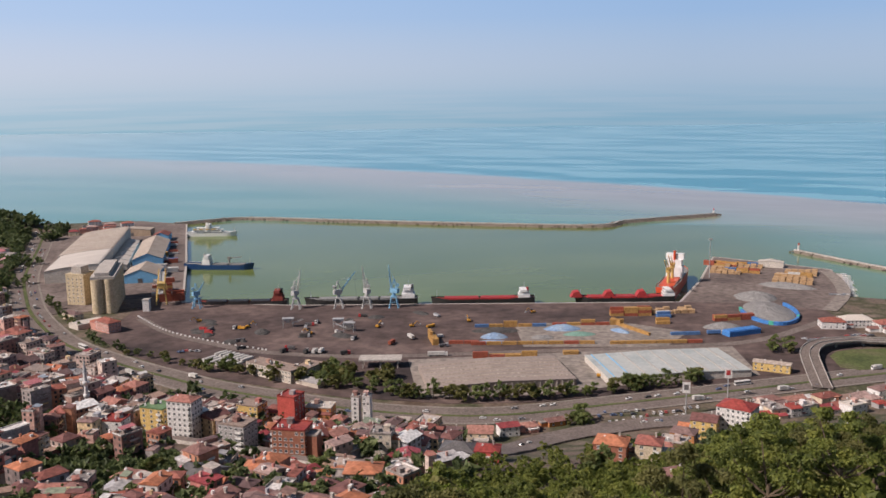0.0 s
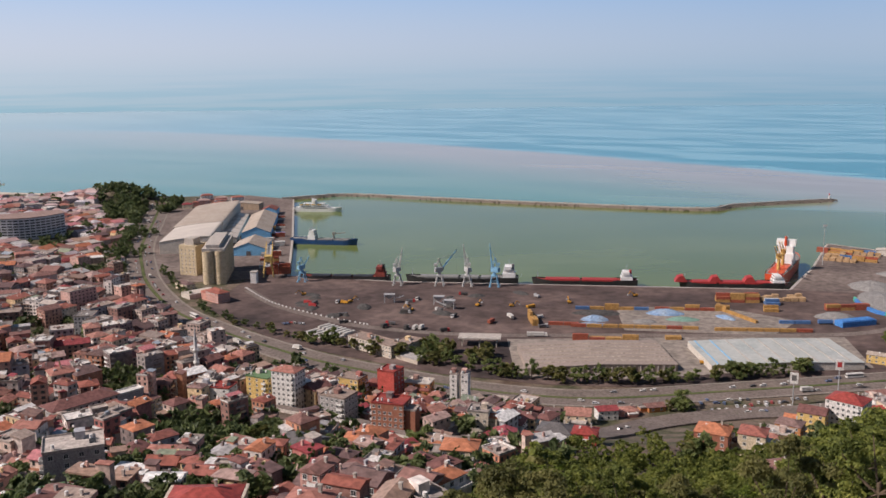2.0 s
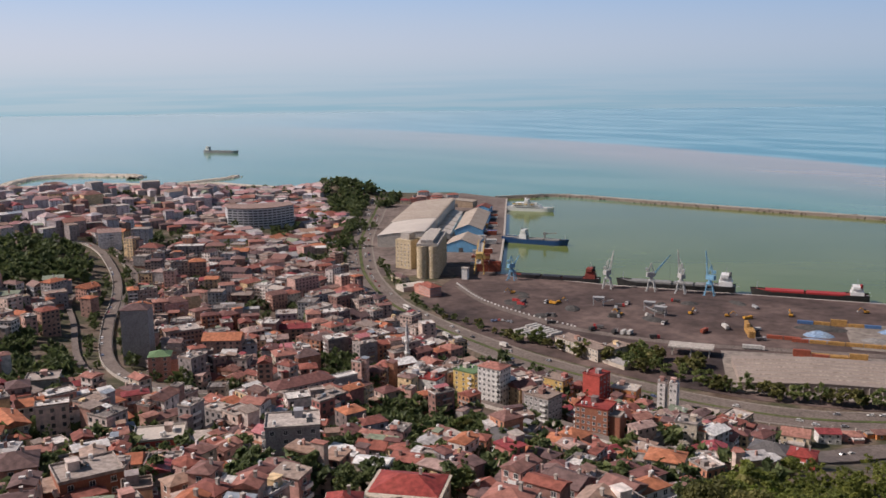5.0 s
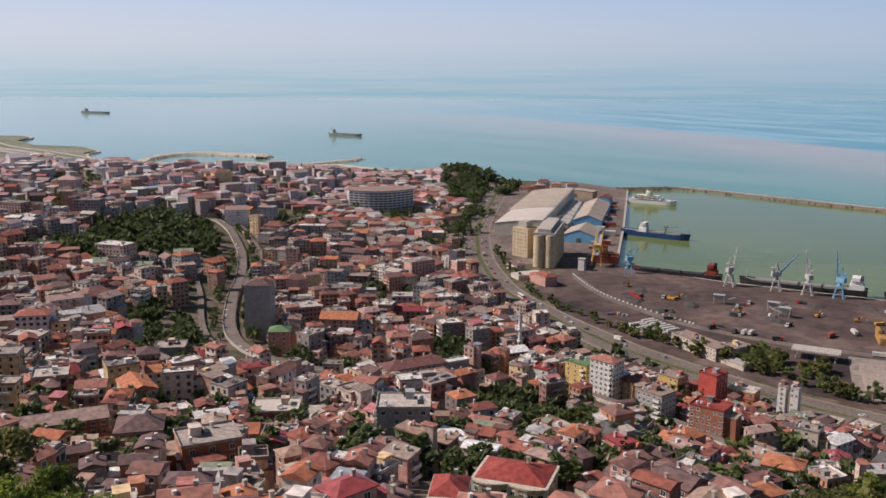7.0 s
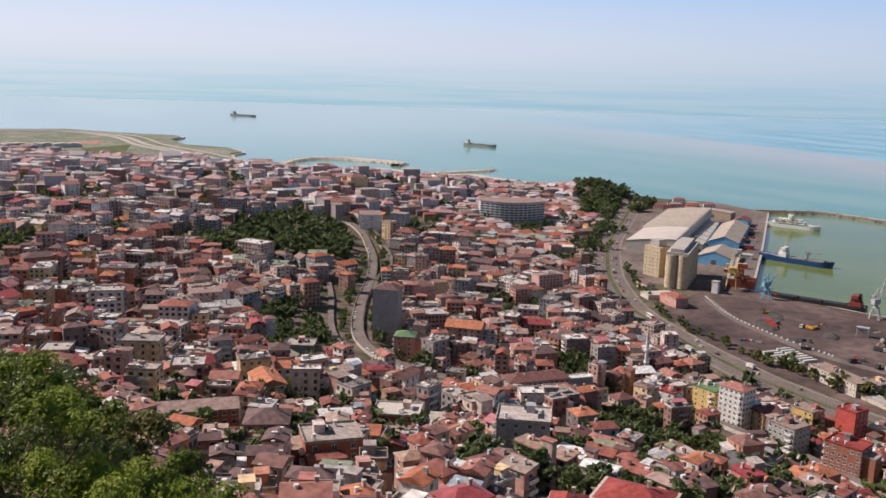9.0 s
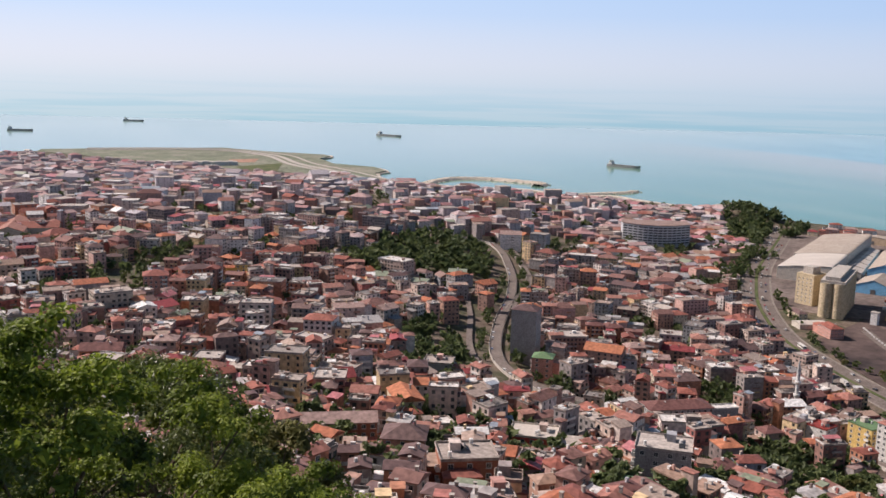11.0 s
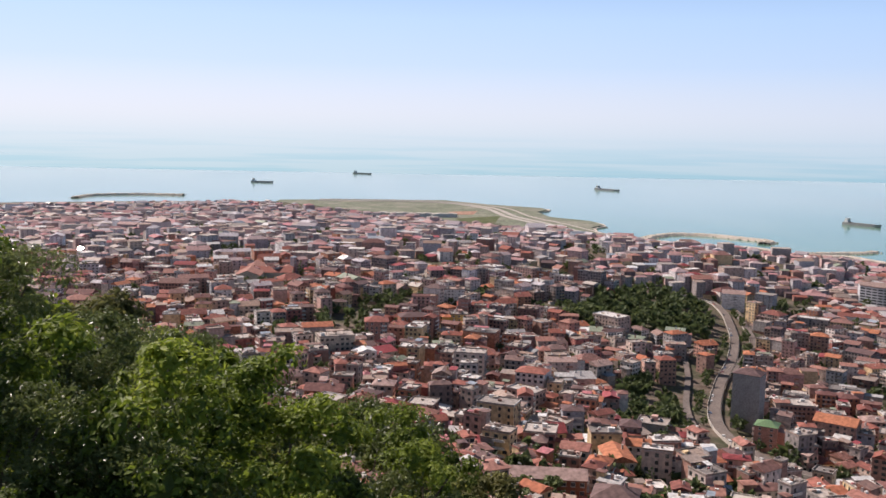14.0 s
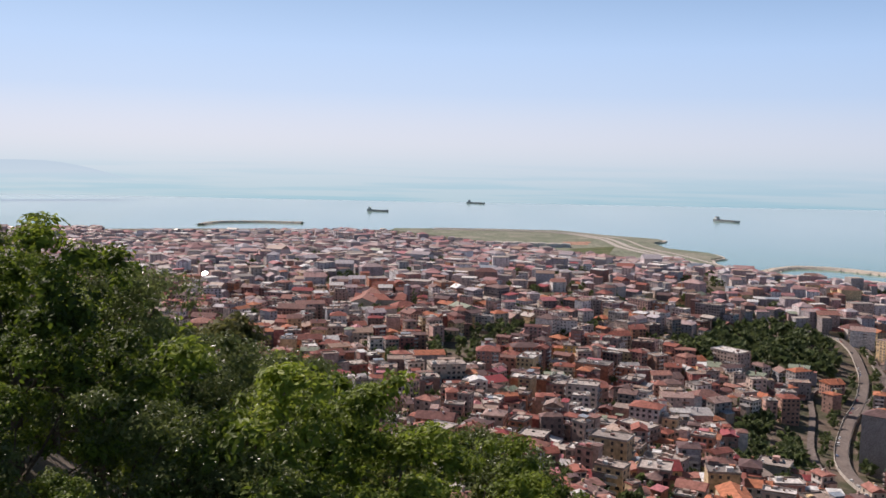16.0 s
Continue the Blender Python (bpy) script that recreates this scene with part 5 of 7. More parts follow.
def build_halls():
    hall("warehouse", pose(-414, 1006, 4.4, 0, 0, 12), 58, 100, 13.5, 6.0, pale_wall, metal_roof, "huge pale hall with a long lean-to sheet roof", lean=True)
    hall("annex", pose(-437, 1106, 4.4, 0, 0, 12), 62, 190, 13, 6.5, pale_wall, asbestos, "long pale hall rising behind the first one", lean=True)
    hall("warehouse", pose(-336, 997, 4.4, 0, 0, 9), 38, 52, 8, 7, blue_sheet, asbestos, "blue gabled warehouse with weathered roof")
    hall("warehouse", pose(-360, 1100, 4.4, 0, 0, 13), 36, 150, 8, 7, blue_sheet, asbestos, "long blue gabled warehouse with weathered roof")
    for k in range(6):
        hall("shed", pose(-388 - k * 7.5, 1072 + k * 31, 4.4, 0, 0, 12), 24, 27, 6, 3, pale_wall, metal_roof, "low shed with a pale sheet roof", door=False)
    hall("depot", pose(-458, 1338, 4.4, 0, 0, 0), 54, 22, 9, 2, paint("tan wall", (0.50, 0.38, 0.27), 0.85), asbestos, "long tan depot beside the breakwater")
    hall("depot", pose(-400, 1285, 4.4, 0, 0, 8), 22, 30, 8, 4, blue_sheet, tile, "blue depot with a red tile roof")
    # the two broad halls beside the coast road
    hall("storage_hall", pose(39, 614, 4.5, 0, 0, 9), 104, 57, 4.6, 1.6, dusty_roof, dusty_roof, "broad low hall with a dusty grey-pink roof", bays=1, door=False)
    hall("storage_hall", pose(165, 629, 4.5, 0, 0, 8), 106, 57, 4.8, 1.2, pale_wall, ice_roof, "broad low hall with a pale blue-grey roof", bays=1, door=False)
    # columns along the front of the first hall, ribs on both roofs
    for x in range(-50, 53, 4):
        piece("column", Pile().box(x - 0.3, -0.6, 0, x + 0.3, -0.05, 4.6), concrete, "concrete wall column", "column", "wall columns", at=pose(39, 614, 4.5, 0, 0, 9))
    ob = thing("roof_ribs", pose(39, 614, 3.1, 0, 0, 9), "raised seams along the dusty hall roof", "roof ribs")
    for k in range(1, 7):
        y = k * 8.0
        part("rib", Pile().solid([(-51, y - 0.4, 6.45), (0, y - 0.4, 8.05), (51, y - 0.4, 6.45), (51, y + 0.4, 6.45), (0, y + 0.4, 8.05), (-51, y + 0.4, 6.45), (-51, y, 7.1), (0, y, 8.7), (51, y, 7.1)],
                                 [(0, 1, 7, 6), (1, 2, 8, 7), (5, 6, 7, 4), (4, 7, 8, 3), (0, 6, 5), (2, 3, 8)]), asbestos, ob)
    ob = thing("roof_ribs", pose(165, 629, 3.3, 0, 0, 8), "white and blue seams across the pale hall roof", "roof ribs")
    for k in range(9):
        x = -48 + k * 11.5
        z = 7.7 - 1.2 * abs(x) / 54
        part("rib", Pile().box(x - 0.45, 1, z - 0.6, x + 0.45, 57, z + 0.15), blue_sheet if k in (0, 1) else concrete, ob)
    for k in range(7):
        hall("shed", pose(-2050 + 16 * k + 10 * (k % 2), 1120 + 24 * k, 5, 0, 0, 50 + 8 * (k % 3)), 30 + 6 * (k % 3), 22, 8, 2, white_paint, metal_roof, "white shed with a pale roof on the cape", door=False)
    # houses at the foot of the knoll, behind the halls
    for k in range(9):
        x, y = -548 + 17 * (k % 5), 1352 + 26 * (k % 3) + 30 * (k // 5)
        house("house", pose(x, y, 4.4, 0, 0, 12 + 7 * (k % 3)), 15 + 2 * (k % 3), 11, 2 + k % 2, "hip", 960 + k, (cream_paint, pink_paint, white_paint)[k % 3], tile, "low house with a red tile roof near the breakwater", "houses by the breakwater", sides=(0,), hang=False, per=4.4)
    # offices and small buildings
    house("office", pose(-126, 652, 4.2, 0, 0, -36), 46, 13, 3, "flat", 930, cream_pale, None, "long cream office building beside the yard", "harbour offices", hang=False)
    house("office", pose(-101, 650, 4.2, 0, 0, -30), 14, 18, 3, "flat", 931, cream_pale, None, "cream office block with flat roof", "harbour offices", hang=False)
    house("office", pose(-298, 792, 4.2, 0, 0, -40), 22, 12, 3, "hip", 932, pink_paint, tile, "pink office building with a red tile roof", "harbour offices", hang=False)
    hall("shed", pose(-332, 800, 4.2, 0, 0, -40), 16, 26, 4, 1.5, pale_wall, metal_roof, "long grey shed beside the coast road", door=False)
    house("office", pose(-346, 835, 4.2, 0, 0, -40), 22, 9, 2, "hip", 933, cream_paint, tile, "cream lodge with brown tile roof below the silos", "harbour offices", hang=False)
    house("office", pose(237, 650, 4.2, 0, 0, -28), 26, 8, 2, "gable", 934, yellow_paint, asbestos, "long yellow workshop with grey roof", "harbour offices", hang=False)
    for k, (x, y, w) in enumerate(((330, 770, 20), (352, 775, 26), (372, 760, 18))):
        house("club_house", pose(x, y, 4.2, 0, 0, -8 + 6 * k), w, 14, 2, "hip", 935 + k, white_paint, tile if k != 1 else metal_roof, "white club house with orange roof at the marina", "marina buildings", hang=False)
    hall("shed", pose(370, 1036, 4.2, 0, 0, -24), 28, 12, 6, 2, pale_wall, metal_roof, "grey quay shed with a sheet roof", door=False)
    ob = thing("gate_canopy", pose(-50, 674, 4.4, 0, 0, 0), "flat grey canopy over the harbour gate", "canopy")
    part("roof", Pile().box(-16, -7, 6, 16, 7, 7), concrete, ob)
    for x in (-13, 0, 13):
        for y in (-5, 5):
            part("post", Pile().box(x - 0.4, y - 0.4, 0, x + 0.4, y + 0.4, 6), concrete, ob)
    ob = thing("transformer_tower", pose(-287, 865, 4.4), "small white tower with a flat roof", "tower")
    part("wall", Pile().box(-3, -3, 0, 3, 3, 11), white_paint, ob)
    part("roof", Pile().box(-3.4, -3.4, 11, 3.4, 3.4, 11.8), concrete, ob)


build_silos()
build_halls()


# ---- ships ----
def ship(name, m, long, beam, high, hull_m, deck_m, house_m, label, house_at=0.12, house_high=10, hatches=3, hatch_m=None, derricks=0, category="cargo ship", bow_lift=2.0):
    """A ship along x, bow at +x, on the water at z = 0."""
    ob = thing(name, m, label, category)
    hull, st = Pile(), 17
    for i in range(st):
        u = i / (st - 1)
        x = -long / 2 + u * long
        half = beam / 2 * (1 - max(0, (u - 0.78) / 0.22) ** 2.2) * (0.86 + 0.14 * min(1, u / 0.08))
        z = high + (bow_lift * smooth_f((u - 0.8) / 0.2)) + (1.2 if u < 0.2 else 0)
        rake = 2.5 * max(0, (u - 0.85) / 0.15)
        hull.v += [(x - rake, -half * 0.9, -2), (x, -half, z), (x, half, z), (x - rake, half * 0.9, -2)]
        if i:
            k = 4 * i
            hull.f += [(k - 4, k, k + 1, k - 3), (k - 2, k + 2, k + 3, k - 1)]
            hull.k += [0, 0]
    hull.f += [(3, 2, 1, 0), (4 * st - 4, 4 * st - 3, 4 * st - 2, 4 * st - 1)]
    hull.k += [0, 0]
    part("hull", hull, hull_m, ob)
    deck_heap = Pile()
    for i in range(1, st):
        k = 4 * i
        a, b, c, d = hull.v[k - 3], hull.v[k + 1], hull.v[k + 2], hull.v[k - 2]
        deck_heap.face(*[(x, y * 0.97, z - 0.9) for x, y, z in (a, b, c, d)])
    part("deck", deck_heap, deck_m, ob)
    hx = -long / 2 + long * house_at
    dl = max(6, long * 0.11)
    block = Pile().box(hx - dl / 2, -beam * 0.42, high - 0.8, hx + dl / 2, beam * 0.42, high + house_high * 0.45)
    block.box(hx - dl * 0.4, -beam * 0.36, high + house_high * 0.45, hx + dl * 0.42, beam * 0.36, high + house_high * 0.75)
    block.box(hx - dl * 0.2, -beam * 0.46, high + house_high * 0.75, hx + dl * 0.36, beam * 0.46, high + house_high)
    tower = part("deckhouse", block, house_m, ob)
    for k, f in enumerate((0.2, 0.52, 0.82)):
        part("window_row", Pile().box(hx + dl * 0.3, -beam * 0.34, high + house_high * f, hx + dl * (0.51, 0.43, 0.37)[k], beam * 0.34, high + house_high * f + 0.9), pane, tower)
    part("funnel", Pile().tube(hx - dl * 0.3, 0, high + house_high * 0.5, high + house_high * 1.15, 1.5, 1.3, 12), hatch_m or hull_m, ob)
    part("mast", Pile().tube(hx, 0, high + house_high, high + house_high + 6, 0.25, 0.1, 6).bar((hx, -2, high + house_high + 3), (hx, 2, high + house_high + 3), 0.2), steel, ob)
    part("mast", Pile().tube(long * 0.44, 0, high, high + 8, 0.3, 0.15, 6), steel, ob)
    x0, x1 = hx + dl * 0.7, long * 0.38
    if house_at > 0.5:
        x0, x1 = -long * 0.45, hx - dl * 0.7
    for h in range(hatches):
        a, b = x0 + (x1 - x0) * h / hatches + 1.2, x0 + (x1 - x0) * (h + 1) / hatches - 1.2
        part("hatch_cover", Pile().box(a, -beam * 0.36, high - 0.9, b, beam * 0.36, high + 1.1), hatch_m or deck_m, ob)
    for k in range(derricks):
        x = x0 + (x1 - x0) * (k + 0.5) / derricks
        part("deck_crane", Pile().tube(x, 0, high - 0.5, high + 6, 1.3, 1.1, 10).box(x - 1.8, -1.8, high + 6, x + 1.8, 1.8, high + 9).bar((x, 0, high + 7), (x + 15, 0, high + 9), 1.0), hatch_m or steel, ob)
    part("railing", Pile().bar((-long * 0.47, -beam * 0.42, high + 2), (hx - dl, -beam * 0.42, high + 2), 0.12).bar((-long * 0.47, beam * 0.42, high + 2), (hx - dl, beam * 0.42, high + 2), 0.12), trimming, ob)
    return ob


def smooth_f(k):
    k = min(1.0, max(0.0, k))
    return k * k * (3 - 2 * k)


hull_black = material("black hull paint", [(0.022, 0.022, 0.025), (0.045, 0.042, 0.04)], 0.2, 0.5)
# hulls at anchor: dark paint lightened to grey to imitate sea haze
hull_far = material("haze-paled hull paint", [(0.28, 0.27, 0.28), (0.36, 0.34, 0.33)], 0.1, 0.6)
hull_blue = paint("blue hull paint", (0.025, 0.075, 0.20), 0.45)
hull_white = paint("white hull paint", (0.82, 0.82, 0.80), 0.4, 0.94)
hull_red = paint("orange-red hull paint", (0.68, 0.10, 0.04), 0.45)
deck_red = paint("rust red deck paint", (0.26, 0.06, 0.045), 0.7)
deck_grey = paint("grey deck paint", (0.26, 0.26, 0.25), 0.7)
hatch_red = paint("red hatch paint", (0.42, 0.05, 0.05), 0.6)
buff = paint("buff paint", (0.66, 0.45, 0.15), 0.5)


def build_ships():
    ship("ferry", pose(-345, 1358, 0, 0, 0, 0), 74, 13, 5, hull_white, deck_grey, hull_white, "white passenger ship moored at the quay", 0.42, 13, 1, hull_white, category="ship")
    ferry = scene.objects["ferry"]
    for k, (x0, x1, half) in enumerate(((-30, 18, 5.6), (-27, 14, 5.0), (-22, 9, 4.2))):
        z = 4.2 + 2.8 * k
        deck_ob = part("upper_deck", Pile().box(x0, -half, z, x1, half, z + 2.6).box(x0 - 1.2, -half - 0.5, z + 2.6, x1 + 1.2, half + 0.5, z + 2.8), hull_white, ferry)
        part("window_row", Pile().box(x0 + 2, -half - 0.06, z + 1.0, x1 - 2, half + 0.06, z + 1.9), pane, deck_ob)
    for k in range(4):
        x = -24 + k * 9
        part("lifeboat", Pile().slab([(x - 3, -6.9), (x + 2.2, -6.9), (x + 3, -6.2), (x + 2.2, -5.5), (x - 3, -5.5)], 10.2, 11.6), buff, ferry)
    ship("coaster", pose(-272, 1096, 0, 0, 0, -6), 86, 13, 6, hull_blue, deck_grey, hull_white, "blue-hulled coaster with white deckhouse", 0.32, 11, 2, deck_grey, 1)
    ship("coaster", pose(-202, 892, 0, 0, 0, 180), 92, 13, 6.5, hull_black, deck_red, deck_red, "dark coaster with a red deckhouse", 0.1, 11, 3, hull_black)
    ship("bulk_carrier", pose(-84, 892, 0, 0, 0, 180), 112, 15, 7.5, hull_black, deck_grey, hull_white, "black bulk carrier lying under the cranes", 0.08, 12, 4, deck_grey)
    ship("bulk_carrier", pose(36, 891, 0, 0, 0, 180), 102, 14, 6.8, hull_black, deck_red, hull_white, "black cargo ship with red hatches and white bridge", 0.1, 9, 2, hatch_red)
    ship("cargo_ship", pose(175, 889, 0, 0, 0, 180), 98, 15, 6.8, hull_black, hatch_red, hull_white, "black cargo ship with bright red deck and deck cranes", 0.06, 8, 3, hatch_red, 0)
    ob = ship("cargo_ship", pose(240, 955, 0, 0, 0, 68), 124, 20, 12, hull_red, deck_grey, hull_white, "large orange-red cargo ship with white bridge and buff cranes", 0.55, 24, 2, hull_red, 0)
    for x in (-38, -12):
        crane = part("deck_crane", Pile().tube(x, 0, 10, 24, 1.8, 1.5, 12).box(x - 2.4, -2.4, 24, x + 2.4, 2.4, 29), buff, ob, "buff deck crane")
        part("jib", Pile().bar((x, 1.2, 26), (x - 22, 1.2, 40), 0.8).bar((x, -1.2, 26), (x - 22, -1.2, 40), 0.8).bar((x - 11, -1.2, 33), (x - 11, 1.2, 33), 0.5), buff, crane)
    for k, x in enumerate((128, 160, 192)):
        ob = thing("hatch_crane", pose(x, 889, 7.3, 0, 0, 180), "red folding hatch crane on the ship", "ship crane", "hatch cranes")
        part("frame", Pile().solid([(-6, -5, 0), (6, -5, 0), (6, 5, 0), (-6, 5, 0), (-2, -5, 6), (3, -5, 5), (3, 5, 5), (-2, 5, 6)],
                                   [(0, 3, 2, 1), (4, 5, 6, 7), (0, 1, 5, 4), (1, 2, 6, 5), (2, 3, 7, 6), (3, 0, 4, 7)]), hatch_red, ob)
    far = "freighters at anchor"
    for x, y, long, turn in ((-1412, 2166, 104, 2), (-2813, 2577, 132, 5), (-4331, 2250, 110, 33), (-3674, 1439, 100, 43)):
        ob = ship("freighter", pose(x, y, 0, 0, 0, turn), long, long * 0.15, 6, hull_far, deck_grey, hull_white, "dark freighter at anchor out on the bay", 0.1, 11, 3, deck_grey)
        tagged(ob, group=far)


build_ships()


# ---- cranes ----
def portal_crane(m, paint_m, jib_m, label, turn, reach=26, rise=34):
    ob = thing("portal_crane", m, label, "crane", "quay cranes")
    for x in (-5, 5):
        for y in (-5, 5):
            part("leg", Pile().bar((x, y, 0), (x * 0.55, y * 0.55, 12), 1.0).box(x - 1.2, y - 0.7, 0, x + 1.2, y + 0.7, 1.3), paint_m, ob)
    part("portal", Pile().box(-3.6, -3.6, 11.5, 3.6, 3.6, 13), paint_m, ob)
    part("turntable", Pile().tube(0, 0, 13, 17, 2.2, 1.9, 14), paint_m, ob)
    for y in (-4, 4):
        part("tie_beam", Pile().bar((-4.2, y, 6), (4.2, y, 6), 0.5), paint_m, ob)
    c, s = math.cos(radians(turn)), math.sin(radians(turn))

    def at(u, z, side=0.0):
        return (c * u - s * side, s * u + c * side, z)

    cabin = Pile()
    cabin.solid([at(-6, 17, -2.4), at(3.5, 17, -2.4), at(3.5, 17, 2.4), at(-6, 17, 2.4), at(-6, 22, -2.4), at(3.5, 22, -2.4), at(3.5, 22, 2.4), at(-6, 22, 2.4)],
                [(0, 3, 2, 1), (4, 5, 6, 7), (0, 1, 5, 4), (1, 2, 6, 5), (2, 3, 7, 6), (3, 0, 4, 7)])
    house_ob = part("machine_house", cabin, paint_m, ob)
    part("cab", Pile().box(*[q - 1.1 for q in at(4.2, 20.2)], *[q + 1.1 for q in at(4.2, 20.2)]), pane, house_ob, "glazed driver's cab")
    frame_heap = Pile()
    for side in (-1.6, 1.6):
        frame_heap.bar(at(-4, 22, side), at(-1, 33, side * 0.4), 0.6).bar(at(3, 22, side), at(-1, 33, side * 0.4), 0.5)
    part("a_frame", frame_heap, paint_m, ob)
    jib = Pile()
    tip = at(reach, rise + 12)
    for side in (-1.3, 1.3):
        jib.bar(at(3, 20, side), tip, 0.6)
        jib.bar(at(3, 21.5, side * 0.6), at(reach, rise + 12.8), 0.35)
    for k in range(1, 7):
        u, z = 3 + (reach - 3) * k / 7, 20 + (rise - 8) * k / 7
        q = 1.3 * (1 - k / 7)
        jib.bar(at(u, z, -q), at(u, z, q), 0.3).bar(at(u, z, q), at(u + 2, z + 2.6, -q * 0.7), 0.25)
    part("jib", jib, jib_m, ob)
    part("tie", Pile().bar(at(-1, 33), at(reach * 0.75, 20 + (rise - 8) * 0.75), 0.3), paint_m, ob)
    part("counterweight", Pile().box(*[q - 1.5 for q in at(-5.5, 26)], *[q + 1.5 for q in at(-5.5, 26)]), paint_m, ob)
    part("rope", Pile().bar(tip, (tip[0], tip[1], 10), 0.15), slate, ob)
    return ob


crane_grey = paint("grey crane paint", (0.52, 0.52, 0.50), 0.55)
crane_blue = paint("blue crane paint", (0.22, 0.44, 0.62), 0.5)
portal_crane(pose(-144, 866, 4.4) @ Matrix.Scale(0.8, 4), crane_grey, crane_grey, "grey portal crane with a raised jib", 60, 10, 32)
portal_crane(pose(-103, 867, 4.4) @ Matrix.Scale(0.8, 4), crane_grey, crane_blue, "grey portal crane with a pale blue jib", 25, 22, 30)
portal_crane(pose(-76, 866, 4.4) @ Matrix.Scale(0.85, 4), crane_grey, crane_grey, "dark grey portal crane with upright jib", 120, 10, 34)
portal_crane(pose(-50, 866, 4.4) @ Matrix.Scale(0.85, 4), crane_blue, crane_blue, "blue portal crane with an upright jib", 150, 6, 36)
portal_crane(pose(-241, 874, 4.4) @ Matrix.Scale(0.75, 4), crane_blue, crane_blue, "small blue portal crane at the corner of the quay", 50, 12, 20)

# ---- trees ----
def leaf_material(name, tints, gloss=0.45, through=0.3):
    m = bpy.data.materials.new(name)
    m.use_nodes = True
    n, l = m.node_tree.nodes, m.node_tree.links
    b = n["Principled BSDF"]
    b.inputs["Roughness"].default_value, b.inputs["Specular IOR Level"].default_value = gloss, 0.4
    geo, ramp, thin, mix = n.new("ShaderNodeNewGeometry"), n.new("ShaderNodeValToRGB"), n.new("ShaderNodeBsdfTranslucent"), n.new("ShaderNodeMixShader")
    patch = n.new("ShaderNodeTexNoise")
    patch.inputs["Scale"].default_value = 0.16
    l.new(geo.outputs["Position"], patch.inputs["Vector"])
    add = n.new("ShaderNodeMath")
    add.operation = "MULTIPLY_ADD"
    add.inputs[1].default_value = 0.5
    l.new(geo.outputs["Random Per Island"], add.inputs[0])
    sub = n.new("ShaderNodeMapRange")
    sub.inputs["From Min"].default_value, sub.inputs["From Max"].default_value = 0.35, 0.65
    sub.inputs["To Max"].default_value = 0.5
    l.new(patch.outputs["Fac"], sub.inputs["Value"])
    l.new(sub.outputs["Result"], add.inputs[2])
    l.new(add.outputs[0], ramp.inputs["Fac"])
    e = ramp.color_ramp.elements
    e[0].position, e[0].color = 0.1, (*tints[0], 1)
    e[1].position, e[1].color = 0.9, (*tints[-1], 1)
    for i, c in enumerate(tints[1:-1]):
        e.new(0.1 + 0.8 * (i + 1) / (len(tints) - 1)).color = (*c, 1)
    l.new(ramp.outputs["Color"], b.inputs["Base Color"])
    l.new(ramp.outputs["Color"], thin.inputs["Color"])
    mix.inputs[0].default_value = through
    l.new(b.outputs[0], mix.inputs[1])
    l.new(thin.outputs[0], mix.inputs[2])
    l.new(mix.outputs[0], n["Material Output"].inputs["Surface"])
    return m


bark = material("bark", [(0.10, 0.075, 0.05), (0.16, 0.12, 0.085)], 2.0, 0.95, bump=0.05)
leaf_green = leaf_material("broad leaves", [(0.042, 0.064, 0.010), (0.105, 0.150, 0.018), (0.20, 0.262, 0.032), (0.32, 0.375, 0.052)], 0.6, 0.44)
leaf_dark = leaf_material("glossy dark leaves", [(0.075, 0.100, 0.030), (0.15, 0.185, 0.056), (0.25, 0.28, 0.10)], 0.33, 0.42)
leaf_slope = leaf_material("slope tree leaves", [(0.062, 0.082, 0.018), (0.125, 0.155, 0.032), (0.205, 0.235, 0.050), (0.31, 0.32, 0.072)], 0.6, 0.44)
leaf_scrub = leaf_material("dull scrub leaves", [(0.085, 0.092, 0.030), (0.155, 0.155, 0.048), (0.24, 0.225, 0.075)], 0.65, 0.42)
leaf_town = leaf_material("town tree leaves", [(0.095, 0.125, 0.045), (0.165, 0.205, 0.068), (0.27, 0.305, 0.10)], 0.65, 0.5)
leaf_far = leaf_material("far tree leaves", [(0.062, 0.086, 0.036), (0.112, 0.146, 0.056), (0.19, 0.225, 0.084)], 0.65, 0.42)


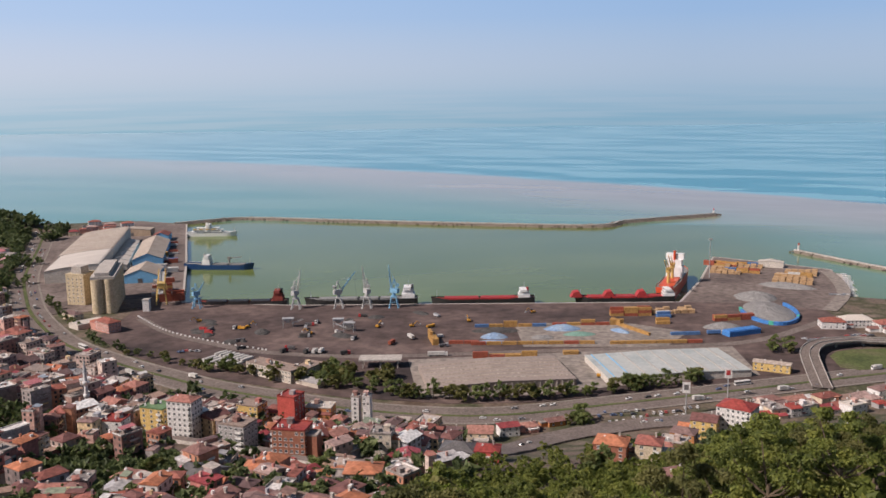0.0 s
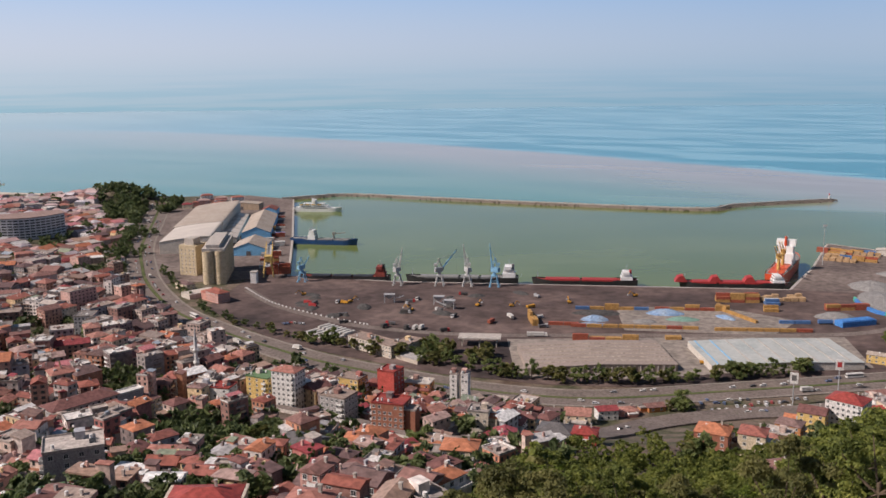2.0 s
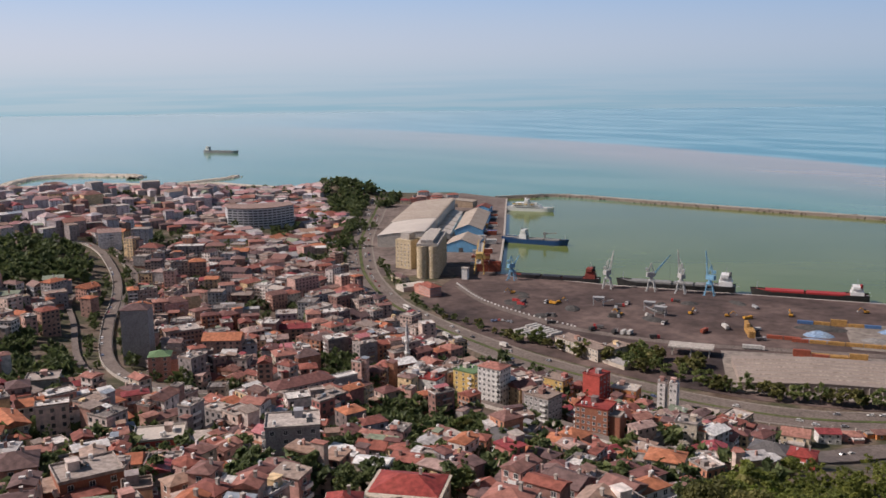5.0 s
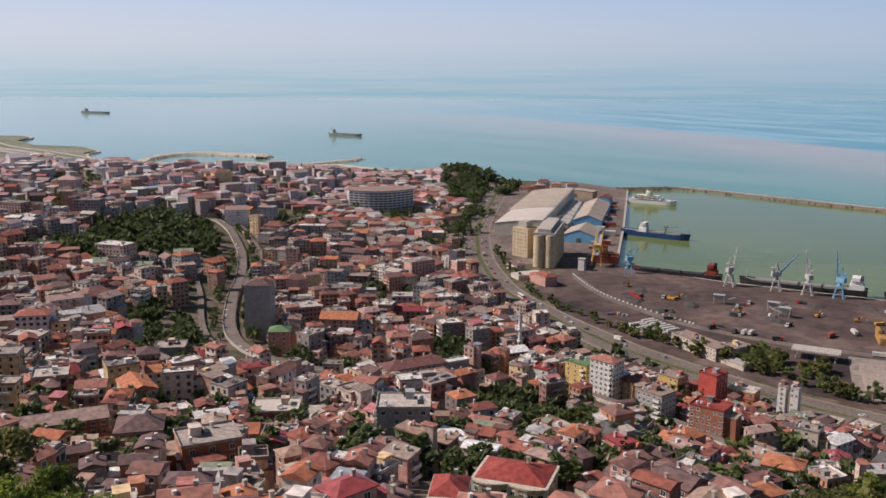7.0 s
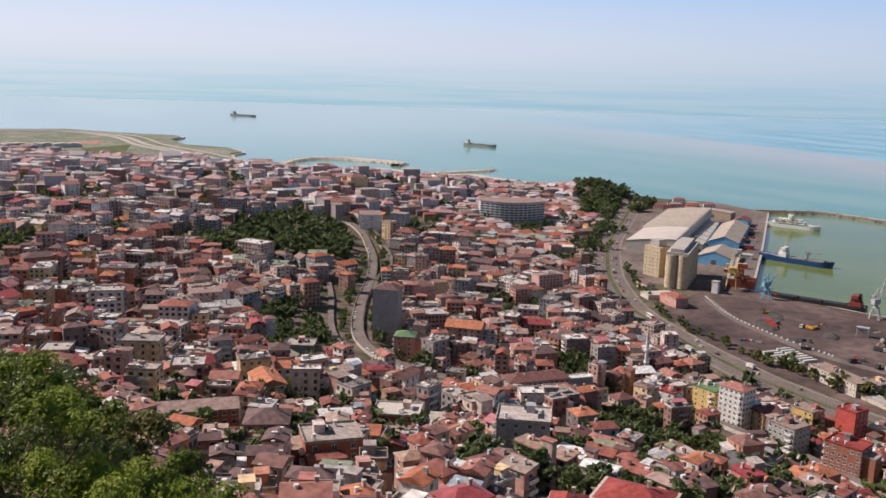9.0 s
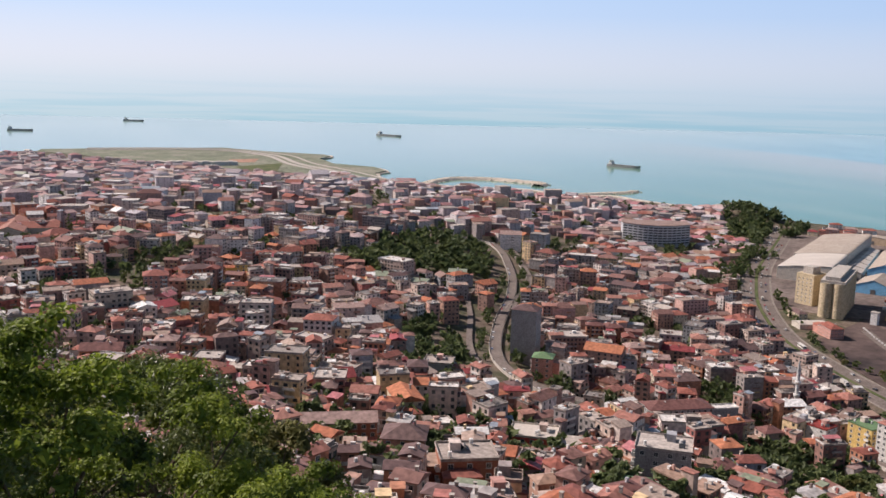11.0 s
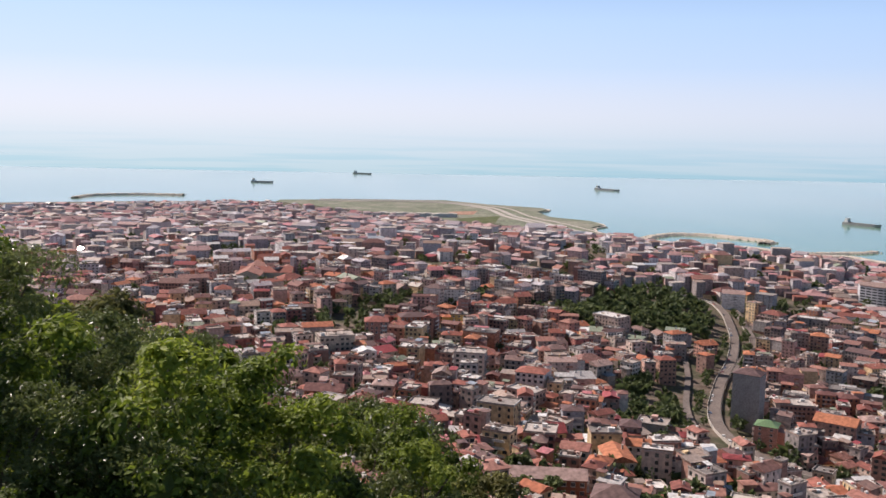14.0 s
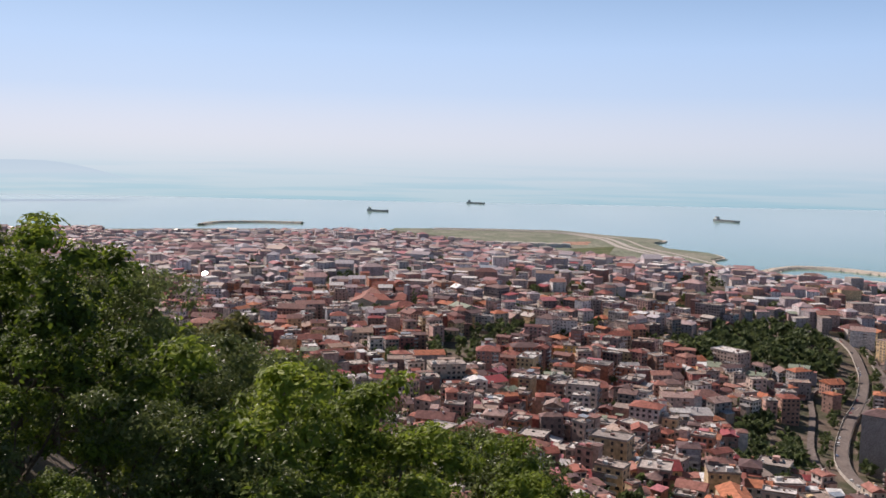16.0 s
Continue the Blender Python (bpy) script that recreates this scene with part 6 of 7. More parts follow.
def crown_mesh(seed, wide, high, clumps, leaves, size, m, lobes=9, slim=0.55):
    """Small leaves on the skin of billowing clumps; the clumps sit on a few large lobes with gaps between. The crown's foot is at z = 0."""
    rng = np.random.RandomState(seed)
    lobe, lobe_r = [], []
    for i in range(lobes):
        u = (i + 0.5) / lobes
        a = i * 2.39996 + rng.uniform(-0.5, 0.5)
        girth = np.sqrt(max(0.05, 1 - (1.75 * u - 0.72) ** 2))
        reach = wide / 2 * girth * rng.uniform(0.55, 0.95)
        lobe.append((reach * np.cos(a), reach * np.sin(a), high * (0.12 + 0.74 * u) + rng.uniform(-0.06, 0.06) * high))
        lobe_r.append(wide * rng.uniform(0.14, 0.21))
    lobe, lobe_r = np.array(lobe), np.array(lobe_r)
    pick = np.arange(clumps) % lobes
    way = rng.normal(size=(clumps, 3)) + np.array([0, 0, 0.9])
    way /= np.linalg.norm(way, axis=1)[:, None]
    centre = lobe[pick] + way * lobe_r[pick][:, None] * rng.uniform(0.5, 1.05, clumps)[:, None] * np.array([1, 1, 0.8])
    radius = lobe_r[pick] * rng.uniform(0.32, 0.58, clumps)
    pick = rng.choice(clumps, leaves, p=radius ** 2 / (radius ** 2).sum())
    way = rng.normal(size=(leaves, 3)) + np.array([0, 0, 0.95])
    way /= np.linalg.norm(way, axis=1)[:, None]
    inner = rng.uniform(size=leaves) < 0.16
    dist = radius[pick] * np.where(inner, rng.uniform(0.1, 0.6, leaves), rng.uniform(0.72, 1.16, leaves))
    at = centre[pick] + way * dist[:, None] * np.array([1, 1, 0.7])
    # each leaf lies roughly along the clump's skin, drooping a little; the inner ones are larger and fill the clump
    face = way + rng.normal(scale=0.55, size=(leaves, 3)) + np.array([0, 0, 0.3])
    face /= np.linalg.norm(face, axis=1)[:, None]
    one = np.cross(face, rng.normal(size=(leaves, 3)))
    one /= np.linalg.norm(one, axis=1)[:, None]
    two = np.cross(face, one)
    s = size * (rng.uniform(0.55, 1.35, leaves) * np.where(inner, 2.1, 1.0))[:, None]
    bend = face * s * 0.18
    v = np.stack([at - one * s, at - two * s * slim + bend, at + one * s, at + two * s * slim + bend], 1).reshape(-1, 3)
    me = bpy.data.meshes.new("crown")
    me.from_pydata(v.tolist(), [], [(4 * i, 4 * i + 1, 4 * i + 2, 4 * i + 3) for i in range(leaves)])
    me.materials.append(m)
    return me, lobe


def trunk_pile(high, thick, limbs):
    """A tapered trunk and limbs towards the given places."""
    heap = Pile().tube(0, 0, -1.5, high, thick, thick * 0.55, 8, cap=False)
    for x, y, z in limbs:
        a, b = Vector((0, 0, high * 0.8)), Vector((x, y, z))
        mid = a.lerp(b, 0.55) + Vector((0, 0, -0.4))
        heap.bar(a, mid, thick * 0.55).bar(mid, b, thick * 0.3)
    return heap


def tree_kind(name, seed, wide, high, stem, clumps, leaves, size, m, lobes=9, slim=0.55):
    crown, centre = crown_mesh(seed, wide, high, clumps, leaves, size, m, lobes, slim)
    limbs = [(x, y, z + stem) for x, y, z in centre[:9]]
    trunk = trunk_pile(stem + high * 0.35, 0.05 * wide * 0.6, limbs).mesh("trunk", bark)
    return name, trunk, crown, stem, stem + high


FAR_LEAVES, SLOPE_LEAVES, FAR_STEMS, PLAIN = [], [], Pile(), []


def plant(kind, x, y, high, turn, label, group, z=None, category="tree"):
    name, trunk, crown, stem, full = kind
    r = math.hypot(x, y)
    if r > (760 if PLAIN else 215):
        # too far to tell apart: gathered into one mass of foliage
        mass = SLOPE_LEAVES if r < 430 and any(kind is k for k in SLOPE) else FAR_LEAVES
        if name == "tree" and r > 300 and mass is FAR_LEAVES:
            name, trunk, crown, stem, full = FAR[len(FAR_LEAVES) % 2]
        v = np.empty(len(crown.vertices) * 3)
        crown.vertices.foreach_get("co", v)
        c, s, k = math.cos(radians(turn)), math.sin(radians(turn)), high / full
        v = v.reshape(-1, 3) * k
        foot = land_at(x, y) if z is None else z
        mass.append(np.stack([v[:, 0] * c - v[:, 1] * s + x, v[:, 0] * s + v[:, 1] * c + y, v[:, 2] + foot + stem * k], 1))
        FAR_STEMS.tube(x, y, foot - 1, foot + stem * k * 1.6, 0.4, 0.25, 6)
        return None
    ob = thing(name, pose(x, y, land_at(x, y) if z is None else z, 0, 0, turn) @ Matrix.Scale(high / full, 4), label, category, group)
    part("trunk", trunk, None, ob)
    part("crown", crown, None, ob, at=pose(0, 0, stem))
    return ob


NEAR = [tree_kind("tree", 11, 11, 11, 2.5, 84, 10500, 0.14, leaf_green, 12), tree_kind("tree", 12, 10, 12, 3, 80, 10500, 0.135, leaf_green, 11),
        tree_kind("tree", 13, 10, 9, 2, 110, 10500, 0.11, leaf_dark, 10, 0.42), tree_kind("tree", 14, 12, 10, 2.5, 90, 10500, 0.145, leaf_green, 13)]
SLOPE = [tree_kind("tree", 15, 10, 10, 2.5, 60, 720, 0.5, leaf_slope), tree_kind("tree", 16, 9, 11, 2.5, 60, 720, 0.5, leaf_slope),
         tree_kind("tree", 17, 9, 9, 2, 54, 720, 0.48, leaf_scrub), tree_kind("tree", 18, 11, 9, 2.5, 66, 760, 0.5, leaf_slope)]
MIDWAY = [tree_kind("tree", 41, 10, 10, 2.5, 76, 6000, 0.19, leaf_slope, 10), tree_kind("tree", 42, 9, 11, 2.5, 70, 6000, 0.185, leaf_slope, 10),
          tree_kind("tree", 43, 9, 9, 2, 70, 6000, 0.185, leaf_scrub, 9), tree_kind("tree", 44, 11, 9, 2.5, 80, 6000, 0.19, leaf_green, 11)]
SHADY = tree_kind("tree", 19, 11, 12, 2.5, 100, 13000, 0.16, leaf_slope, 14)
TOWN = [tree_kind("tree", 21, 9, 9, 1.2, 40, 430, 0.85, leaf_town), tree_kind("tree", 22, 9, 10, 1.5, 40, 430, 0.85, leaf_town), tree_kind("tree", 23, 10, 8, 1.2, 44, 430, 0.85, leaf_scrub)]
FAR = [tree_kind("tree", 24, 9, 9, 1.2, 22, 105, 1.6, leaf_far, 7), tree_kind("tree", 25, 9, 10, 1.5, 22, 105, 1.6, leaf_far, 7)]
BUSH = tree_kind("bush", 51, 6.5, 3.2, 0.1, 24, 120, 0.5, leaf_slope, 6)
CYPRESS = tree_kind("cypress", 31, 3.2, 14, 1.0, 40, 900, 0.36, leaf_dark, 14)


# how far below the level the wood's tops lie, going round
TOP_TURN = [-60, -26, -23, -19.6, -16.4, -11, -7.6, -2, 1, 4, 8, 48, 52, 55, 57, 60, 65, 70, 73, 76, 80, 84, 87, 90, 110]
TOP_DROP = [17, 18, 18.6, 19.2, 20.8, 23.6, 24.2, 23.6, 22.3, 24.6, 30, 30, 24.6, 20.5, 19, 17, 14.6, 13.2, 12, 10.8, 9.6, 6.8, 4.2, 2.6, 2]


HOUSES_EAST = [(71, 380), (87, 379), (99, 398), (108, 420), (118, 440), (142, 487), (160, 490), (200, 545), (222, 552), (252, 550), (226, 482), (5, 401), (18, 398)]


def under_wood(x, y, rng):
    """One bush of the undergrowth, added to the slope's foliage."""
    crown = BUSH[2]
    v = np.empty(len(crown.vertices) * 3)
    crown.vertices.foreach_get("co", v)
    turn, k = rng.uniform(0, 6.28), rng.uniform(0.7, 1.5)
    c, s = math.cos(turn) * k, math.sin(turn) * k
    v = v.reshape(-1, 3)
    SLOPE_LEAVES.append(np.stack([v[:, 0] * c - v[:, 1] * s + x, v[:, 0] * s + v[:, 1] * c + y, v[:, 2] * k + land_at(x, y) - 0.3], 1))


def build_wood():
    rng = random.Random(17)
    done, tries = [], 0
    g = "trees of the wooded slope"
    while len(done) < 250 and tries < 14000:
        tries += 1
        left = rng.random() < 0.42
        turn = rng.uniform(50, 96) if left else rng.uniform(-32, 7)
        r = 30 * (120 / 30) ** rng.random() if left else rng.uniform(105, 400)
        if r > np.interp(turn, FOREST_TURN, FOREST_REACH) + 6:
            continue
        x, y = -math.sin(radians(turn)) * r, math.cos(radians(turn)) * r
        gap = 6.0
        if any((x - a) ** 2 + (y - b) ** 2 < gap * gap for a, b in done):
            continue
        ground = land_at(x, y)
        drop = float(np.interp(turn, TOP_TURN, TOP_DROP)) + abs(rng.gauss(0, (1.0 if rng.random() < 0.4 else 4.2) if left else 1.5))
        high = EYE[2] - r * math.tan(radians(drop)) - ground
        tall = rng.uniform(10, 17)
        if high < (5 if left else 2.6):
            continue
        if high > tall * 1.5:
            high = tall * 1.5
        k = rng.choice((0, 1, 0, 1, 2, 2, 3) if not left else (0, 1, 3, 0, 1, 3, 2))
        if left and r < 50 and 72 < turn < 86 and rng.random() < 0.7:
            k = 2
        label = "bushy tree with small glossy dark leaves" if k == 2 else "leafy green broadleaf tree on the steep slope"
        plant((NEAR if r < 66 else MIDWAY if r < 165 else SLOPE)[k], x, y, high, rng.uniform(0, 360), label, g)
        done.append((x, y))
    # the tall dark trees at the edge of the wood, against the light
    for turn, r, drop in ((97, 47, 1.8), (93.5, 52, 3.2)):
        x, y = -math.sin(radians(turn)) * r, math.cos(radians(turn)) * r
        plant(SHADY, x, y, EYE[2] - r * math.tan(radians(drop)) - land_at(x, y), turn * 7, "tall dark broadleaf tree at the edge of the wood", g)
    # bushes close the ground between the trees, and fill the near slope
    count = 0
    while count < 1500:
        turn, r = rng.uniform(-31, 8), 430 * math.sqrt(rng.uniform(0.05, 1))
        count += 1
        x, y = -math.sin(radians(turn)) * r, math.cos(radians(turn)) * r
        if r < np.interp(turn, [-31, -14, -9, 0, 8], [430, 430, 365, 325, 160]) and r > 110 and min(math.hypot(x - a, y - b) for a, b in HOUSES_EAST) > 10 and road_gap([x], [y])[0] > 4:
            under_wood(x, y, rng)
    for turn, r, drop, k in ((90, 33, 11, 0), (85, 31, 14, 2), (95, 36, 9, 1), (80, 30, 17, 2), (88, 27, 19, 0), (75, 32, 19, 2)):
        x, y = -math.sin(radians(turn)) * r, math.cos(radians(turn)) * r
        high = EYE[2] - r * math.tan(radians(drop)) - land_at(x, y)
        if high > 3:
            plant(NEAR[k], x, y, min(high, 14), turn * 5, "bushy tree with small glossy dark leaves" if k == 2 else "leafy green broadleaf tree on the steep slope", g)
    print("wood", len(done), tries)


def clear_view(x, y):
    """No crown stands close before the town's street or the ramp."""
    r = math.hypot(x, y)
    k = 1 + np.array([8, 16, 24, 32]) / r
    return road_gap(x * k, y * k, [(STREET, 8)]).min() > 0




def build_town_trees():
    rng = random.Random(29)
    PLAIN.append(1)      # the trees along the roads stay single
    g = "trees in the town"

    def row(line, step, spread, low, high, group):
        heap, rows = ribbon(line, 1, 0, step=step)
        for p, _ in rows:
            x, y = p.x + rng.uniform(-spread, spread), p.y + rng.uniform(-spread, spread)
            plant(rng.choice(TOWN), x, y, rng.uniform(low, high), rng.uniform(0, 360), "dark green tree in the row along the road", group, z=land_at(x, y) + 0.3)

    row([(-28, 600), (25, 592), (75, 597), (130, 611), (180, 626)], 7.0, 3.5, 7, 13, "trees along the coast road")
    row([(-170, 672), (-120, 640), (-60, 618), (-25, 602)], 8, 5, 7, 13, "trees along the coast road")
    row([(-300, 760), (-262, 722), (-215, 690), (-180, 668)], 10, 3, 5, 8, "trees along the coast road")
    row([(-400, 905), (-360, 850), (-330, 800)], 12, 3, 6, 9, "trees along the coast road")
    row([(-440, 880), (-462, 930), (-512, 1045), (-560, 1200)], 9, 6, 7, 13, "trees along the coast road")
    PLAIN.clear()
    for off, low, high in ((-11, 5, 9), (10, 4, 8)):
        _, rows = ribbon(STREET[:13], 1, 0, step=11, shift=off)
        for p, _ in rows:
            if rng.random() < 0.7 and clear_view(p.x, p.y):
                plant(rng.choice(TOWN), p.x + rng.uniform(-3, 3), p.y + rng.uniform(-3, 3), rng.uniform(low, high), rng.uniform(0, 360), "dark green tree beside the town street", g)
    PLAIN.append(1)
    for x, y, s, n in ((-75, 650, 22, 16), (-45, 640, 12, 7), (128, 611, 6, 4), (80, 545, 10, 6), (60, 350, 12, 7), (-165, 668, 8, 4), (262, 700, 8, 4), (-50, 330, 9, 5), (-115, 345, 8, 5),
                       (-482, 878, 26, 20), (-480, 985, 22, 14), (-520, 1110, 26, 16), (-738, 1022, 14, 8), (-606, 1147, 16, 10), (-566, 890, 16, 8), (-450, 730, 16, 8), (-585, 1010, 18, 9), (-566, 1312, 16, 12), (-586, 1380, 18, 14)):
        for _ in range(n):
            px, py = x + rng.gauss(0, s / 2), y + rng.gauss(0, s / 2)
            plant(rng.choice(TOWN), px, py, rng.uniform(6, 13), rng.uniform(0, 360), "dark green tree between the buildings", g)
    # low trees and scrub below the ramp
    PLAIN.clear()
    count = 0
    while count < 420:
        turn, r = rng.uniform(-27, 0.5), rng.uniform(290, 540)
        x, y = -math.sin(radians(turn)) * r, math.cos(radians(turn)) * r
        count += 1
        if r < float(np.interp(turn, [-27, -12, -9, 0], [540, 455, 415, 400])) and road_gap([x], [y])[0] > 9 and (turn < -13 or clear_view(x, y)) and min(math.hypot(x - a, y - b) for a, b in HOUSES_EAST) > 11:
            plant(rng.choice(SLOPE), x, y, rng.uniform(5, 9) if turn > -12 else rng.uniform(6, 10), rng.uniform(0, 360), "green tree on the slope", g)
    PLAIN.append(1)
    # parks
    for ring, n, low, high in ((PARKS[0], 130, 10, 17), (PARKS[1], 150, 9, 16)):
        p = np.array(ring)
        count = 0
        while count < n:
            x, y = rng.uniform(*[float(q) for q in (p[:, 0].min(), p[:, 0].max())]), rng.uniform(*[float(q) for q in (p[:, 1].min(), p[:, 1].max())])
            if inside(np.array([x]), np.array([y]), ring)[0] and road_gap([x], [y])[0] > 4:
                plant(rng.choice(TOWN), x, y, rng.uniform(low, high), rng.uniform(0, 360), "tall dark tree in the park", "park trees")
                count += 1
    # scattered among the houses
    PLAIN.clear()
    count = 0
    while count < 2500:
        turn, r = rng.uniform(-28, 92), 230 * (1700 / 230) ** rng.random()
        x, y = -math.sin(radians(turn)) * r, math.cos(radians(turn)) * r
        if (grove(x, y) > 1.15 or rng.random() < 0.33) and (turn > -1 or r < 320) and r > np.interp(turn, FOREST_TURN, FOREST_REACH) and land_at(x, y) > 4 and inside(np.array([x]), np.array([y]), COAST)[0] and road_gap([x], [y])[0] > 4 and clear_view(x, y):
            count += 1
            if rng.random() < 0.04:
                plant(CYPRESS, x, y, rng.uniform(10, 16), 0, "slim dark cypress among the houses", g, category="cypress")
            else:
                plant(rng.choice(TOWN), x, y, rng.uniform(5, 12), rng.uniform(0, 360), "dark green tree between the houses", g)


build_wood()
build_town_trees()
for name, mass, m, label in (("far_foliage", FAR_LEAVES, leaf_far, "dark foliage of the far town trees"), ("slope_foliage", SLOPE_LEAVES, leaf_slope, "green foliage down the wooded slope")):
    leaves = np.concatenate(mass)
    me = bpy.data.meshes.new(name)
    me.from_pydata(leaves.tolist(), [], [(i, i + 1, i + 2, i + 3) for i in range(0, len(leaves), 4)])
    me.materials.append(m)
    tagged(new(name, me), label, "trees", kind="stuff")
piece("far_trunks", FAR_STEMS, bark, "trunks of the far town trees", "trees", kind="stuff")

# ---- what stands in the yard ----
box_yellow = paint("yellow container paint", (0.50, 0.29, 0.10), 0.7, 0.7)
box_red = paint("rust red container paint", (0.36, 0.10, 0.06), 0.6)
box_blue = paint("blue container paint", (0.10, 0.20, 0.40), 0.6)
box_white = paint("white container paint", (0.62, 0.60, 0.56), 0.6)
tarp_blue = material("blue tarpaulin", [(0.05, 0.19, 0.50), (0.09, 0.26, 0.58)], 0.15, 0.5, bump=0.2)
tarp_faded = material("faded blue tarpaulin", [(0.16, 0.26, 0.42), (0.24, 0.34, 0.48), (0.30, 0.37, 0.44)], 0.12, 0.6, bump=0.2)
tarp_green = paint("green tarpaulin", (0.10, 0.50, 0.36), 0.5)
gravel_grey = material("grey gravel", [(0.20, 0.195, 0.19), (0.28, 0.27, 0.26)], 0.3, 0.95, bump=0.3)
gravel_dark = material("coal heap", [(0.05, 0.048, 0.048), (0.10, 0.095, 0.09)], 0.3, 0.95, bump=0.3)
timber = material("sawn timber", [(0.42, 0.27, 0.145), (0.50, 0.34, 0.19), (0.33, 0.20, 0.11)], 0.8, 0.85, fine=5)
rubber = material("tyre rubber", [(0.02, 0.02, 0.02), (0.035, 0.035, 0.035)], 2, 0.9)
car_paint = material("car paint", [(0.62, 0.62, 0.62), (0.70, 0.70, 0.70), (0.30, 0.31, 0.33), (0.05, 0.05, 0.055), (0.40, 0.06, 0.05), (0.62, 0.60, 0.56), (0.10, 0.14, 0.25), (0.70, 0.70, 0.68)], 0.5, 0.3, by="object", spec=0.5)
digger_yellow = paint("digger paint", (0.60, 0.30, 0.04), 0.55)


def ribbed_ring(long, half, step, deep):
    """The outline of a box whose long sides are corrugated."""
    n = int(long / step)
    one = []
    for i in range(n):
        x = -long / 2 + long * i / n
        one += [(x + 0.05, -half), (x + step * 0.45, -half), (x + step * 0.55, -half + deep), (x + step * 0.95, -half + deep)]
    return one + [(-x, -y) for x, y in one]


def container_mesh(long, m):
    return Pile().slab(ribbed_ring(long, 1.24, 1.2, 0.14), 0.0, 2.6).mesh("container", m)


BOX_MESH = {c: container_mesh(12.2, m) for c, m in (("yellow", box_yellow), ("red", box_red), ("blue", box_blue), ("white", box_white))}


def stack(x, y, turn, along, across, up, colours, seed, group="container stacks"):
    rng = random.Random(seed)
    for i in range(along):
        for j in range(across):
            for k in range(rng.randint(max(1, up - 1), up)):
                c = rng.choice(colours)
                ob = new("container", BOX_MESH[c])
                u, v = (i - (along - 1) / 2) * 12.6, (j - (across - 1) / 2) * 2.7
                ob.matrix_basis = pose(x, y, 4.5, 0, 0, turn) @ pose(u, v, k * 2.62, 0, 0, rng.uniform(-0.6, 0.6))
                tagged(ob, c + " steel shipping container in the yard" if c != "red" else "rust-red steel shipping container in the yard", "container", group)


def build_stacks():
    y, r, b, w = "yellow", "red", "blue", "white"
    stack(56, 786, 0, 5, 1, 2, (y, y, b), 1)
    stack(124, 788, 0, 5, 1, 2, (r, r, y), 2)
    stack(190, 790, 0, 1, 2, 2, (y,), 21)
    stack(168, 822, 0, 3, 3, 3, (y, r, y), 3)
    stack(196, 813, 4, 1, 3, 2, (b, b, w), 4)
    stack(45, 693, 0, 4, 2, 2, (y, y, r), 5)
    stack(14, 734, -2, 2, 1, 1, (r,), 6)
    stack(70, 729, -1, 8, 1, 1, (y, r, y, y), 7)
    stack(170, 727, 1, 6, 1, 1, (y, y, r), 8)
    stack(158, 772, -62, 4, 1, 2, (y,), 9)
    stack(97, 700, 3, 1, 2, 2, (y,), 10)
    stack(-11, 742, -80, 2, 2, 3, (y,), 11)
    stack(255, 800, 8, 3, 2, 2, (r, r, y), 12)
    stack(-296, 960, 14, 1, 3, 3, (r, r, y), 13)
    stack(-286, 925, 14, 1, 3, 3, (r, w), 14)
    stack(200, 752, 2, 2, 1, 1, (b, w), 15)
    stack(330, 1010, -26, 3, 2, 2, (y, b, r), 16)
    stack(318, 1052, -30, 3, 3, 2, (y, y, r), 30)
    stack(345, 1042, -30, 2, 3, 2, (y, b, b), 31)
    stack(378, 985, -26, 3, 3, 2, (y, y, y, w), 32)
    stack(-275, 908, 14, 2, 3, 4, (r, r, r, w), 33)
    for k in range(9):
        yy = 935 + 27 * k
        stack(-288 - 0.27 * (yy - 898), yy, 14, 1, 2 + k % 2, 1 + k % 3, ((w, r), (r, w, b), (w, w, y))[k % 3], 40 + k)
    stack(-318, 1060, 14, 1, 3, 2, (w, r, w), 34)
    stack(-335, 1120, 14, 1, 3, 2, (r, w, b), 35)
    stack(-305, 1000, 14, 1, 2, 2, (w, r), 17)
    stack(-352, 1180, 14, 1, 2, 2, (w, r, b), 18)
    stack(-372, 1250, 14, 1, 2, 2, (w, r), 19)


def heap_of(name, x, y, wide, deep, high, turn, m, label, seed, category="heap", sheet_m=None):
    """A loose heap with an uneven top."""
    rng = np.random.RandomState(seed)
    n, rings = 22, 6
    body = Pile()
    body.v.append((0, 0, high))
    for k in range(1, rings + 1):
        u = k / rings
        for i in range(n):
            a = 2 * math.pi * i / n
            wob = 1 + rng.uniform(-0.08, 0.08)
            body.v.append((math.cos(a) * wide / 2 * u * wob, math.sin(a) * deep / 2 * u * wob, max(-0.3, high * (1 - u ** 1.6) * (1 + rng.uniform(-0.1, 0.1))) if k < rings else -0.4))
    for i in range(n):
        body.f.append((0, 1 + i, 1 + (i + 1) % n))
        for k in range(rings - 1):
            p, q = 1 + k * n, 1 + (k + 1) * n
            body.f.append((p + i, q + i, q + (i + 1) % n, p + (i + 1) % n))
    body.k = [0] * len(body.f)
    return piece(name, body, m, label, category, at=pose(x, y, 4.5, 0, 0, turn))


